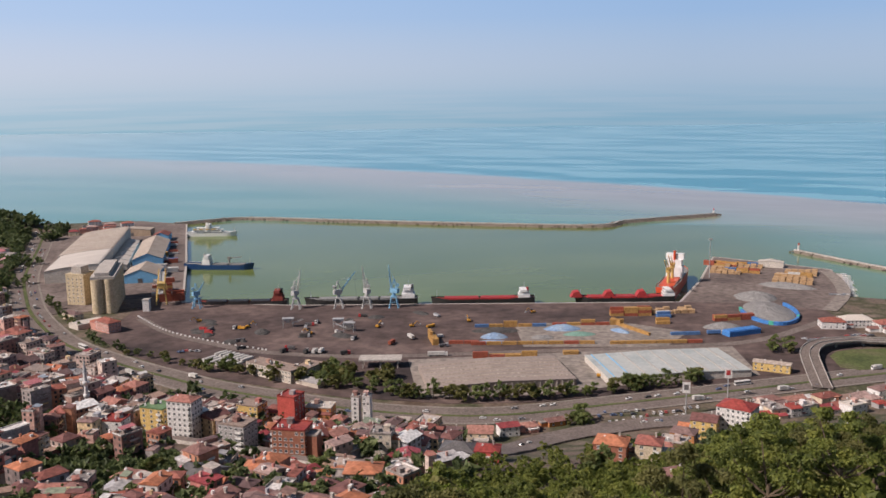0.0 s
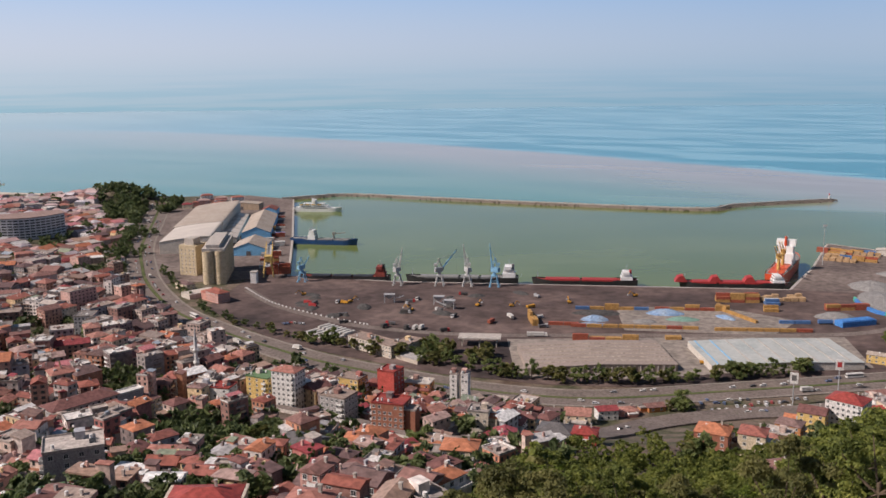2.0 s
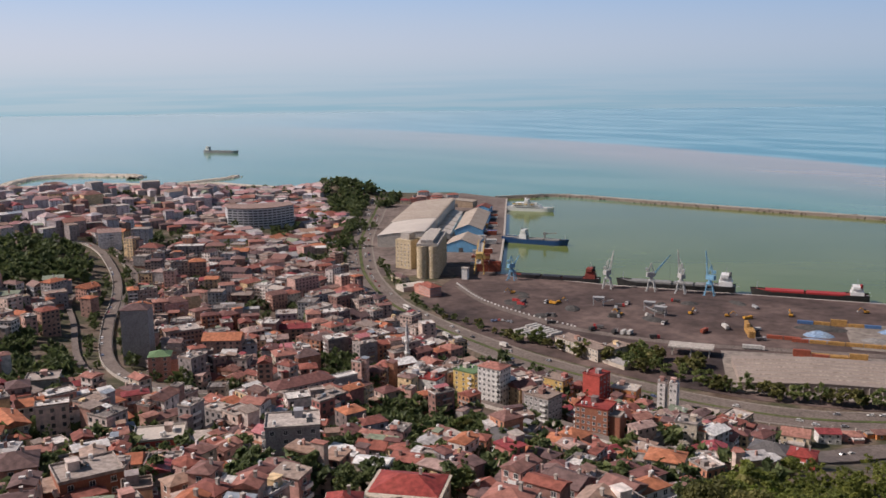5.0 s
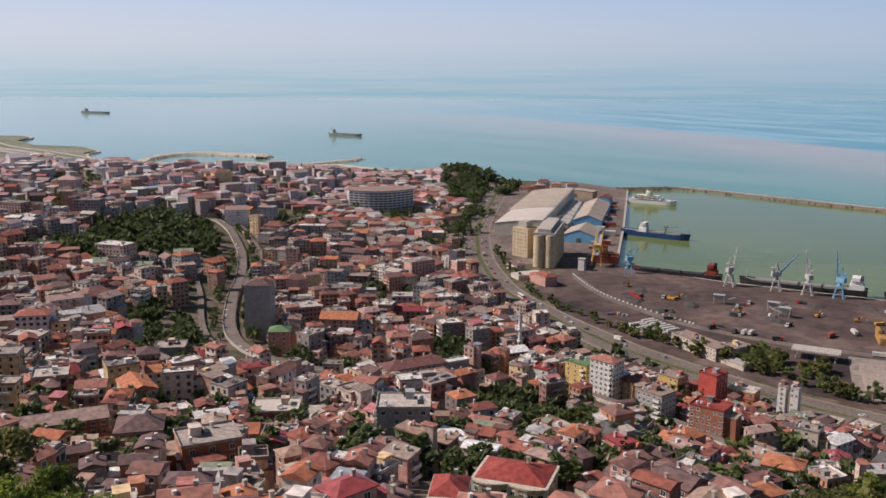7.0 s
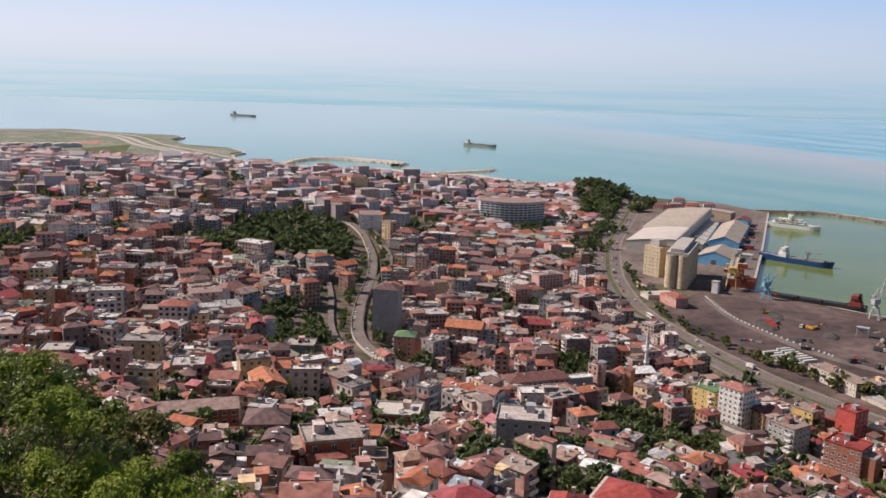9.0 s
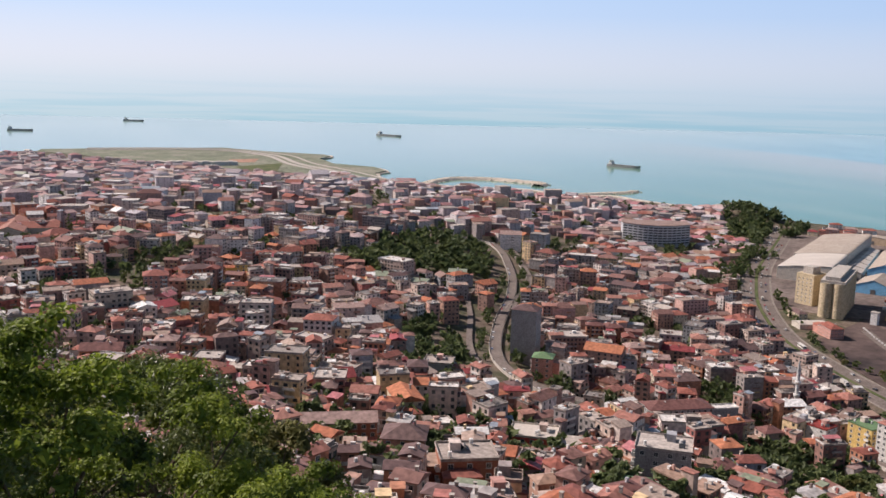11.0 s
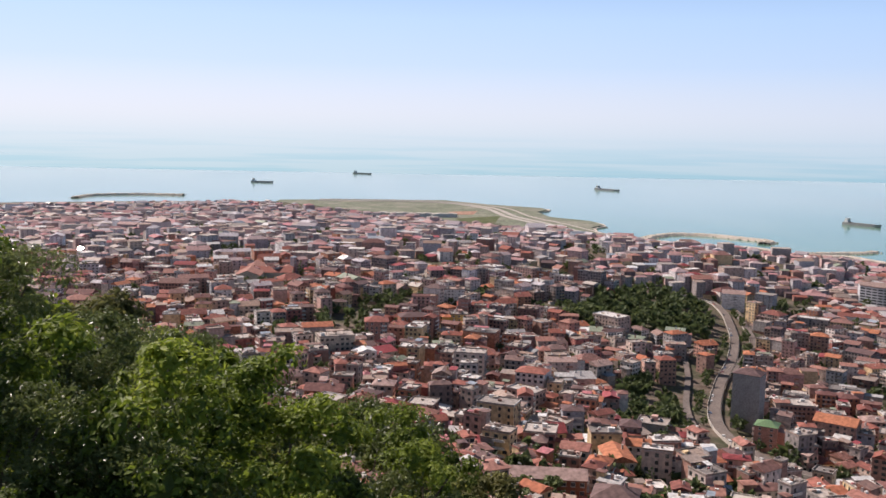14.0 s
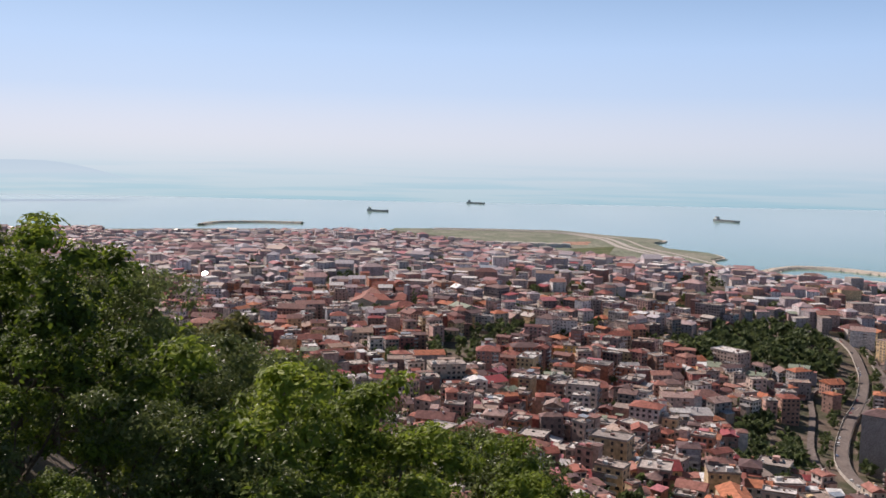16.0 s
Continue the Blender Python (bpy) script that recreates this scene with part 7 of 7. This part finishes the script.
def build_heaps():
    heap_of("tarp_mound", 40, 752, 24, 14, 4, 0, tarp_faded, "goods heap under blue tarpaulin", 1)
    heap_of("tarp_mound", 36, 735, 36, 10, 2.2, 3, tarp_faded, "low goods heap under blue tarpaulin", 2)
    heap_of("coal_mound", 42, 772, 44, 16, 3.5, 0, gravel_dark, "dark coal heap on the yard", 3)
    heap_of("aggregate_mound", 80, 748, 22, 12, 2.5, 0, gravel_grey, "grey gravel heap on the yard", 4)
    heap_of("tarp_mound", 100, 775, 34, 16, 4.5, 0, tarp_faded, "broad heap under blue tarpaulin", 5)
    heap_of("tarp_mound", 112, 757, 30, 14, 2.5, 0, paint("grey-green tarpaulin", (0.20, 0.34, 0.28), 0.6), "heap under faded green tarpaulin", 6)
    heap_of("tarp_mound", 148, 765, 22, 10, 2.5, -50, tarp_faded, "heap under blue tarpaulin beside containers", 7)
    heap_of("aggregate_mound", 295, 826, 44, 92, 5, -8, gravel_grey, "great grey gravel heap with a flat top", 8)
    heap_of("aggregate_mound", 304, 886, 42, 44, 6, 10, gravel_grey, "grey gravel heap behind the larger one", 9)
    heap_of("aggregate_mound", 238, 775, 34, 22, 4, 0, gravel_grey, "pale grey gravel heap", 10)
    heap_of("aggregate_mound", 352, 935, 60, 26, 4, -30, gravel_grey, "long grey gravel heap on the quay", 11)
    ob = thing("tarp_wall", pose(295, 826, 4.5, 0, 0, -8), "bright blue tarpaulin wall round the gravel heap", "tarpaulin")
    n = 26
    for i in range(n):
        a, b = (2 * math.pi * (0.48 + 0.62 * q / n) for q in (i, i + 1))
        pa, pb = Vector((math.cos(a) * 24, math.sin(a) * 48, 1.4)), Vector((math.cos(b) * 24, math.sin(b) * 48, 1.4))
        part("panel", Pile().bar(pa, pb, 2.2, 3.2), tarp_blue if i % 9 else tarp_green, ob)
    piece("tarp_mound", Pile().box(-16, -5, 0, 16, 5, 4.2).box(-15, -4, 4.2, 15, 4, 4.8), tarp_blue, "long block of goods under blue tarpaulin", "heap", at=pose(247, 752, 4.5, 0, 0, 22))
    rng = random.Random(41)
    for x, y, turn, nx, ny in ((318, 1018, -24, 5, 5), (345, 1040, -24, 6, 3), (372, 962, -24, 6, 6), (395, 1000, -24, 5, 4), (208, 836, 2, 7, 3)):
        for i in range(nx):
            for j in range(ny):
                if rng.random() < 0.88:
                    h = rng.uniform(2.2, 4.6)
                    heap = Pile().slab(ribbed_ring(5.8, 2.0, 0.95, 0.12), 0.0, h)
                    piece("timber_pallet", heap, timber, "square bale of pale sawn timber on the quay", "timber", "timber bales",
                          at=pose(x, y, 4.4, 0, 0, turn) @ pose((i - nx / 2) * 6.8, (j - ny / 2) * 5.6, 0, 0, 0, rng.uniform(-5, 5)))


# ---- vehicles ----
def wheel_mesh(r, w):
    heap = Pile()
    heap.tube(0, 0, -w / 2, w / 2, r, n=10)
    heap.tube(0, 0, w / 2, w / 2 + 0.02, r * 0.6, n=8, k=1)
    return heap.mesh("wheel", rubber, steel)


CAR_WHEEL, BIG_WHEEL = wheel_mesh(0.32, 0.2), wheel_mesh(0.5, 0.3)
prof = [(-2.1, 0.35), (2.1, 0.35), (2.15, 0.75), (1.2, 0.95), (-2.0, 1.0), (-2.15, 0.8)]
CAR_BODY = Pile().solid([(x, -0.85, z) for x, z in prof] + [(x, 0.85, z) for x, z in prof],
                        [tuple(range(6)), tuple(range(11, 5, -1))] + [(i, 6 + i, 6 + (i + 1) % 6, (i + 1) % 6) for i in range(6)])
CAR_BODY.solid([(-1.7, -0.72, 1.42), (0.45, -0.72, 1.42), (0.45, 0.72, 1.42), (-1.7, 0.72, 1.42), (-1.65, -0.7, 1.48), (0.4, -0.7, 1.48), (0.4, 0.7, 1.48), (-1.65, 0.7, 1.48)],
               [(0, 3, 2, 1), (4, 5, 6, 7), (0, 1, 5, 4), (1, 2, 6, 5), (2, 3, 7, 6), (3, 0, 4, 7)])
CAR_BODY = CAR_BODY.mesh("body", car_paint)
CAR_GLASS = Pile().solid([(-2.0, -0.8, 0.96), (1.1, -0.8, 0.94), (1.1, 0.8, 0.94), (-2.0, 0.8, 0.96), (-1.68, -0.7, 1.42), (0.43, -0.7, 1.42), (0.43, 0.7, 1.42), (-1.68, 0.7, 1.42)],
                         [(0, 3, 2, 1), (4, 5, 6, 7), (0, 1, 5, 4), (1, 2, 6, 5), (2, 3, 7, 6), (3, 0, 4, 7)]).mesh("glass", pane)


def car(x, y, z, turn, group):
    ob = thing("car", pose(x, y, z, 0, 0, turn), "small saloon car on the road", "car", group)
    part("body", CAR_BODY, None, ob)
    part("glass", CAR_GLASS, None, ob)
    for wx in (-1.3, 1.35):
        for wy in (-0.78, 0.78):
            part("wheel", CAR_WHEEL, None, ob, at=pose(wx, wy, 0.32, 90 if wy > 0 else -90))


def truck(x, y, z, turn, cab_m, load_m, long, label, group="lorries", load_high=2.6):
    ob = thing("lorry", pose(x, y, z, 0, 0, turn), label, "lorry", group)
    cab = Pile().solid([(long / 2 - 2.2, -1.2, 0.6), (long / 2, -1.2, 0.6), (long / 2, 1.2, 0.6), (long / 2 - 2.2, 1.2, 0.6),
                        (long / 2 - 2.2, -1.15, 3.0), (long / 2 - 0.35, -1.15, 3.0), (long / 2 - 0.35, 1.15, 3.0), (long / 2 - 2.2, 1.15, 3.0)],
                       [(0, 3, 2, 1), (4, 5, 6, 7), (0, 1, 5, 4), (1, 2, 6, 5), (2, 3, 7, 6), (3, 0, 4, 7)])
    cab_ob = part("cab", cab, cab_m, ob)
    part("windscreen", Pile().solid([(long / 2 - 0.14, -1.0, 1.7), (long / 2 - 0.14, 1.0, 1.7), (long / 2 - 0.28, 1.0, 2.8), (long / 2 - 0.28, -1.0, 2.8)], [(0, 1, 2, 3)]), pane, cab_ob)
    part("load_bed", Pile().box(-long / 2, -1.25, 0.9, long / 2 - 2.5, 1.25, 0.9 + load_high), load_m, ob)
    for wx in (-long / 2 + 1.2, -long / 2 + 2.6, long / 2 - 1.2):
        for wy in (-1.0, 1.0):
            part("wheel", BIG_WHEEL, None, ob, at=pose(wx, wy, 0.5, 90 if wy > 0 else -90))


def bus(x, y, z, turn):
    ob = thing("bus", pose(x, y, z, 0, 0, turn), "white city bus on the road", "bus", "buses")
    part("body", Pile().box(-6, -1.25, 0.4, 6, 1.25, 1.5).box(-6, -1.25, 2.5, 6, 1.25, 3.1), white_paint, ob)
    part("glass", Pile().box(-5.95, -1.2, 1.5, 5.95, 1.2, 2.5), pane, ob)
    for wx in (-4, 4):
        for wy in (-1.05, 1.05):
            part("wheel", BIG_WHEEL, None, ob, at=pose(wx, wy, 0.5, 90 if wy > 0 else -90))


def digger(x, y, turn, m=None, group="yard machines"):
    """A tracked excavator."""
    ob = thing("excavator", pose(x, y, 4.5, 0, 0, turn), "orange-yellow tracked excavator in the yard", "excavator", group)
    for s in (-1.1, 1.1):
        part("track", Pile().box(-2.0, s - 0.35, 0, 2.0, s + 0.35, 0.9), rubber, ob)
    part("body", Pile().box(-2.4, -1.4, 1.0, 1.2, 1.4, 2.3), m or digger_yellow, ob)
    part("cab", Pile().box(0.0, -1.35, 2.3, 1.5, -0.1, 3.6), pane, ob)
    part("boom", Pile().bar((1.0, 0.4, 1.8), (4.5, 0.4, 5.2), 0.5).bar((4.5, 0.4, 5.2), (7.0, 0.4, 2.6), 0.4), m or digger_yellow, ob)
    part("bucket", Pile().box(6.5, -0.3, 1.4, 7.7, 1.1, 2.6), steel, ob)


def build_traffic():
    rng = random.Random(77)
    for side, back in ((-1, 180), (1, 0)):
        for off in (-2.6, 1.8):
            _, rows = ribbon(COAST_ROAD, 1, 0.5, shift=side * 7.6 + off, step=7)
            for i in range(2, len(rows) - 2):
                p, z = rows[i]
                if rng.random() > (0.09 if p.y < 800 else 0.19):
                    continue
                q = rows[i + 1][0]
                turn = math.degrees(math.atan2(q.y - p.y, q.x - p.x)) + back
                pick = rng.random()
                if pick < 0.9:
                    car(p.x, p.y, z + 0.02, turn, "cars on the coast road")
                elif pick < 0.97:
                    truck(p.x, p.y, z + 0.02, turn, white_paint, box_white, 8, "white box lorry on the coast road")
                else:
                    bus(p.x, p.y, z + 0.02, turn)
    _, rows = ribbon(STREET, 1, 0.5, shift=2.4, step=9)
    for i in range(2, len(rows) - 2):
        if rng.random() < 0.22:
            p, z = rows[i]
            q = rows[i + 1][0]
            car(p.x, p.y, z + 0.05, math.degrees(math.atan2(q.y - p.y, q.x - p.x)), "cars on the town street")
    # parked
    for x, y, turn, n, gap in ((100, 545, 0, 8, 4.5), (112, 556, 0, 9, 4.5), (330, 740, 80, 9, 3.2), (292, 730, 75, 7, 3.2), (-215, 720, 50, 8, 3.2), (380, 890, 60, 6, 4.0)):
        for i in range(n):
            if rng.random() < 0.8:
                px, py = x + i * gap * (1 if turn < 30 else 0.8), y + rng.uniform(-2.5, 2.5)
                car(px, py, land_at(px, py) + 0.62, turn + 90 + rng.uniform(-4, 4), "parked cars")
    for x, y, turn, m, l, long, lab in ((-7, 699, 2, white_paint, box_white, 16, "long white articulated lorry"), (-105, 712, 80, white_paint, box_white, 9, "white lorry parked in the yard"), (-100, 713, 80, white_paint, box_white, 9, "white lorry parked in the yard"),
                                        (-112, 712, 80, white_paint, gravel_dark, 8, "white tipper lorry in the yard"), (-130, 715, 60, hatch_red, gravel_dark, 8, "red tipper lorry in the yard"), (-80, 706, 20, hatch_red, gravel_dark, 8, "red tipper lorry in the yard"),
                                        (-205, 775, -20, hatch_red, hatch_red, 8, "red tipper lorry in the yard"), (-212, 785, -20, hatch_red, hatch_red, 8, "red tipper lorry in the yard"), (-120, 760, 0, steel, gravel_dark, 9, "grey tipper lorry in the yard"),
                                        (225, 752, 3, white_paint, box_blue, 14, "blue and white articulated lorry"), (-45, 735, 70, hatch_red, box_red, 10, "red lorry beside the yellow silo"), (-30, 752, 110, white_paint, box_white, 12, "white lorry with a long trailer")):
        truck(x, y, 4.6, turn, m, l, long, lab)
    for k in range(20):
        x, y = rng.uniform(-215, 0), rng.uniform(712, 850)
        if y < 745 - 0.9 * (x + 190):
            continue
        m = rng.choice((hatch_red, white_paint, steel, slate, digger_yellow))
        truck(x, y, 4.5, rng.uniform(0, 360), m, rng.choice((gravel_dark, slate, m)), rng.uniform(7, 9), "tipper lorry working in the coal yard", "yard lorries", 1.7)
    for k in range(14):
        x, y = rng.uniform(-220, 60), rng.uniform(735, 850)
        if y > 745 - 0.9 * (x + 190):
            heap_of("coal_mound", x, y, rng.uniform(8, 24), rng.uniform(6, 16), rng.uniform(1.2, 3), rng.uniform(0, 180), gravel_dark, "dark coal heap in the yard", 60 + k)
    for x, y, turn in ((-175, 795, 30), (-117, 770, 160), (-225, 818, 200), (-30, 790, 10), (20, 806, 100), (-60, 790, 60), (80, 835, 200), (110, 640, 0)):
        digger(x, y, turn)
    # hopper bins and stores on the yard
    for x, y, turn in ((-140, 796, 5), (-95, 792, 0), (-84, 778, 170)):
        ob = thing("hopper", pose(x, y, 4.5, 0, 0, turn), "grey steel loading hopper on legs", "hopper", "hoppers")
        part("bin", Pile().solid([(-5, -3, 8), (5, -3, 8), (5, 3, 8), (-5, 3, 8), (-1.5, -1, 4), (1.5, -1, 4), (1.5, 1, 4), (-1.5, 1, 4)],
                                 [(0, 1, 2, 3), (7, 6, 5, 4), (0, 4, 5, 1), (1, 5, 6, 2), (2, 6, 7, 3), (3, 7, 4, 0)]), steel, ob)
        for lx in (-4.4, 4.4):
            for ly in (-2.5, 2.5):
                part("leg", Pile().bar((lx, ly, 0), (lx, ly, 8), 0.4), steel, ob)
        part("conveyor", Pile().bar((3, 0, 3), (13, 0, 6.5), 1.2, 0.6), steel, ob)
    # white marker blocks along the service road
    _, rows = ribbon([(-288, 842), (-246, 788), (-196, 750), (-146, 722)], 1, 0, step=5.5)
    for p, z in rows:
        piece("marker_block", Pile().solid([(-0.8, -0.6, 0), (0.8, -0.6, 0), (0.8, 0.6, 0), (-0.8, 0.6, 0), (-0.6, -0.3, 1.2), (0.6, -0.3, 1.2), (0.6, 0.3, 1.2), (-0.6, 0.3, 1.2)],
                                           [(0, 3, 2, 1), (4, 5, 6, 7), (0, 1, 5, 4), (1, 2, 6, 5), (2, 3, 7, 6), (3, 0, 4, 7)]), white_paint, "white concrete marker block beside the road", "block", "marker blocks", at=pose(p.x, p.y, 4.45))
    # trailers parked in rows beside the office
    for i in range(7):
        for j in range(2):
            piece("trailer", BOX_MESH["white"], None, "white box trailer parked in a row", "trailer", "parked trailers", at=pose(-185 + i * 4.0 + j * 6, 695 - i * 3.0 + j * 15, 4.6, 0, 0, 55))
    # the yellow ship loader at the corner of the quay
    ob = thing("ship_loader", pose(-284, 905, 4.4, 0, 0, 104), "yellow lattice ship loader at the quay corner", "ship loader")
    for x in (-16, 16):
        for y in (-5, 5):
            part("leg", Pile().bar((x, y, 0), (x * 0.8, y * 0.7, 16), 1.0), buff, ob)
    bridge = Pile()
    for side in (-3.2, 3.2):
        bridge.bar((-24, side, 12), (26, side, 24), 0.7).bar((-24, side, 16), (26, side, 28), 0.6)
        for k in range(11):
            a, b = -24 + k * 5, -19 + k * 5
            bridge.bar((a, side, 12 + (a + 24) * 0.24), (b if k < 10 else a, side, 16 + (b + 24) * 0.24), 0.4)
    part("bridge", bridge, buff, ob, "yellow lattice bridge rising to the quay")
    part("belt", Pile().solid([(-25, -2.4, 12.6), (27, -2.4, 24.6), (27, 2.4, 24.6), (-25, 2.4, 12.6), (-25, -2.4, 13.4), (27, -2.4, 25.4), (27, 2.4, 25.4), (-25, 2.4, 13.4)],
                              [(0, 3, 2, 1), (4, 5, 6, 7), (0, 1, 5, 4), (1, 2, 6, 5), (2, 3, 7, 6), (3, 0, 4, 7)]), steel, ob, "grey conveyor belt")
    part("engine_house", Pile().box(-20, -3, 17, -10, 3, 22).box(-20.4, -3.4, 22, -9.6, 3.4, 22.5), buff, ob)
    # sign boards by the road, their lettering too small to read
    for x, y, m in ((151, 561, white_paint), (187, 592, white_paint)):
        ob = thing("sign_board", pose(x, y, land_at(x, y), 0, 0, -10), "white sign board on a tall steel post", "sign", "road signs")
        part("post", Pile().tube(0, 0, -1, 16, 0.35, 0.3, 8), steel, ob)
        board = part("board", Pile().box(-2.4, -0.3, 14, 2.4, 0.3, 21), m, ob)
        part("bar", Pile().box(-1.4, -0.36, 16, 1.4, -0.31, 19.5), hatch_red if x > 160 else slate, board)


def build_marina():
    piece("pier", Pile().slab([(396, 900), (404, 897), (440, 1006), (432, 1010)], 0, 2.2), concrete, "pale concrete marina pier", "pier", kind="structure")
    rng = random.Random(9)
    for k in range(11):
        u = k / 10
        x, y = 412 + u * 34, 905 + u * 96
        long = rng.uniform(9, 15)
        ob = thing("motor_boat", pose(x - 6, y, 0, 0, 0, -18 + rng.uniform(-6, 6)), "white motor boat moored at the pier", "boat", "moored boats")
        h = [(-long / 2, -1.6), (long * 0.2, -1.7), (long / 2, 0), (long * 0.2, 1.7), (-long / 2, 1.6)]
        part("hull", Pile().slab(h, -0.5, 1.6), hull_white, ob)
        part("cabin", Pile().box(-long * 0.3, -1.1, 1.6, long * 0.12, 1.1, 3.3), hull_white, ob)
        part("window", Pile().box(-long * 0.28, -1.13, 2.2, long * 0.13, 1.13, 2.9), pane, ob)
    for x, y in ((446, 1152), (438, 1497)):
        ob = thing("harbour_light", pose(x, y, 3), "small white harbour light on the mole", "harbour light", "harbour lights")
        part("tower", Pile().tube(0, 0, 0, 7, 1.3, 1.0, 12), white_paint, ob)
        part("lantern", Pile().tube(0, 0, 7, 9, 1.2, 1.0, 12).tube(0, 0, 9, 9.8, 1.3, 0.1, 12), hatch_red, ob)
    # the lit mast of the harbour
    ob = thing("light_mast", pose(286, 985, 4.4), "tall thin floodlight mast on the quay", "light mast")
    part("pole", Pile().tube(0, 0, 0, 42, 0.5, 0.25, 8), steel, ob)
    part("head", Pile().box(-2, -0.4, 41, 2, 0.4, 43), steel, ob)


def build_interchange():
    """The looping slip road on piers, and the grass inside it."""
    loop = [(256, 606), (259, 619), (263, 635), (267, 652), (274, 676), (285, 695), (298, 705), (313, 710), (328, 714), (349, 713), (420, 718)]
    rise = lambda k: 5.0 + 5.2 * math.sin(math.pi * min(1, k * 1.15))
    heap, rows = ribbon(loop, 13, 0, height=rise, deep=1.4, step=5)
    piece("slip_road", heap, asphalt, "grey slip road curving on piers", "slip road", kind="structure")
    for shift in (-6.6, 0.0, 6.6):
        rail, _ = ribbon(loop, 0.4, 0, height=lambda k: rise(k) + 0.85, deep=0.9, step=5, shift=shift)
        piece("parapet", rail, concrete, "pale parapet of the slip road", "parapet", kind="structure")
    for p, z in rows[2::5]:
        if z > 6.5:
            piece("pier", Pile().tube(p.x, p.y, 3, z - 1.2, 0.9, n=10), concrete, "round concrete road pier", "pier", kind="structure")
    piece("field", Pile().slab([(289, 655), (300, 648), (335, 655), (400, 690), (347, 702), (318, 701), (303, 696), (293, 684)], 3.5, 4.75), grass, "green lawn inside the slip road", "lawn", kind="structure")


build_stacks()
build_heaps()
build_traffic()
build_marina()
build_interchange()

# ---- far hills across the bay ----
far_hill = bpy.data.materials.new("far hills in haze")
far_hill.use_nodes = True
fn, fl = far_hill.node_tree.nodes, far_hill.node_tree.links
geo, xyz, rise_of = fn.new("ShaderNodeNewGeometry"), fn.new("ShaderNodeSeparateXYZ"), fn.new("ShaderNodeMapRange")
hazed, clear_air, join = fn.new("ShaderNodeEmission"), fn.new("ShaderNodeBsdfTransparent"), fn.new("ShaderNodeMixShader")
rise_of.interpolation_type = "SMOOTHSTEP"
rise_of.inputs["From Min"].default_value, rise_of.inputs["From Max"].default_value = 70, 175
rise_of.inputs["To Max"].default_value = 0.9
# the haze is painted as a pale blue glow, thinning towards the foot
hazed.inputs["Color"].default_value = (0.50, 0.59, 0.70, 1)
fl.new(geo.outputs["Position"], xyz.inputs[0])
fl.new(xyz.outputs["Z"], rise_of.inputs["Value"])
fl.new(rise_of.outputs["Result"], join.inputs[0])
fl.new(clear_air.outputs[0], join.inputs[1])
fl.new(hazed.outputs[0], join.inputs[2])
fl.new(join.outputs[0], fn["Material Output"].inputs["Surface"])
heap = Pile()
for i in range(41):
    turn = 78 + i * 0.9
    u = i / 40
    r = 4800
    top = 196 * smooth_f(u / 0.28) * (0.92 + 0.05 * math.sin(9 * u) + 0.03 * math.sin(23 * u)) + 1
    x, y = -math.sin(radians(turn)) * r, math.cos(radians(turn)) * r
    heap.v += [(x, y, -2 if top > 40 else top - 1), (x * 1.01, y * 1.01, top), (x * 1.05, y * 1.05, top * 0.9)]
    if i > 2:
        k = 3 * i
        heap.f += [(k - 3, k, k + 1, k - 2), (k - 2, k + 1, k + 2, k - 1)]
        heap.k += [0, 0]
piece("backdrop", heap, far_hill, "hills across the bay, haze painted as blue glow", "hills", kind="structure")

# cars parked on the open ground beside the ramp
rng = random.Random(41)
for i in range(16):
    x, y = 96 + 4.4 * i + rng.uniform(-1, 1), 560 + 0.5 * i + rng.choice((0, 6)) + rng.uniform(-0.5, 0.5)
    car(x, y, land_at(x, y) + 0.1, rng.choice((80, 95, 10)), "parked cars")

# long tiled halls in the far town
hall("market_hall", pose(-850, 317, 62, 0, 0, 62), 26, 78, 9, 5, cream_pale, tile, "long market hall with a terracotta tile roof", door=False)
hall("market_hall", pose(-890, 325, 62, 0, 0, -28), 22, 52, 8, 5, cream_pale, tile, "market hall wing with a terracotta tile roof", door=False)
hall("depot", pose(-2163, 444, 7, 0, 0, 150), 40, 120, 8, 4, cream_pale, tile, "broad depot with a red tile roof in the far town", door=False)

# tall cypresses standing out over the roofs
for x, y, high in ((-596, 298, 21), (-840, 369, 24), (-831, 373, 20)):
    ob = thing("cypress", pose(x, y, land_at(x, y)) @ Matrix.Scale(high / CYPRESS[4], 4), "tall slim dark cypress over the roofs", "cypress", "cypresses of the town")
    part("trunk", CYPRESS[1], None, ob)
    part("crown", CYPRESS[2], None, ob, at=pose(0, 0, CYPRESS[3]))

# a glazed roof that catches the sun
mirror_glass = material("roof glazing", [(0.75, 0.75, 0.75), (0.80, 0.80, 0.80)], 1.0, 0.16, metal=1.0)
spot = Vector((-1100, 213, 75))
facing = (sun_way + (Vector(EYE) - spot).normalized()).normalized()
tilt = Matrix.Translation((0, 0, 14)) @ facing.to_track_quat("Z", "Y").to_matrix().to_4x4()
ob = thing("plant_room", pose(spot.x, spot.y, spot.z - 14), "plain plastered plant room with a slanted glazed panel", "plant room")
part("wall", Pile().box(-3, -3, -4, 3, 3, 12.6), plaster, ob)
part("frame", Pile().box(-3.1, -2.4, -0.5, 3.1, 2.4, -0.02), steel, ob, at=tilt)
part("pane", Pile().box(-2.9, -2.2, 0, 2.9, 2.2, 0.1), mirror_glass, ob, "glass pane catching the sun", at=tilt)
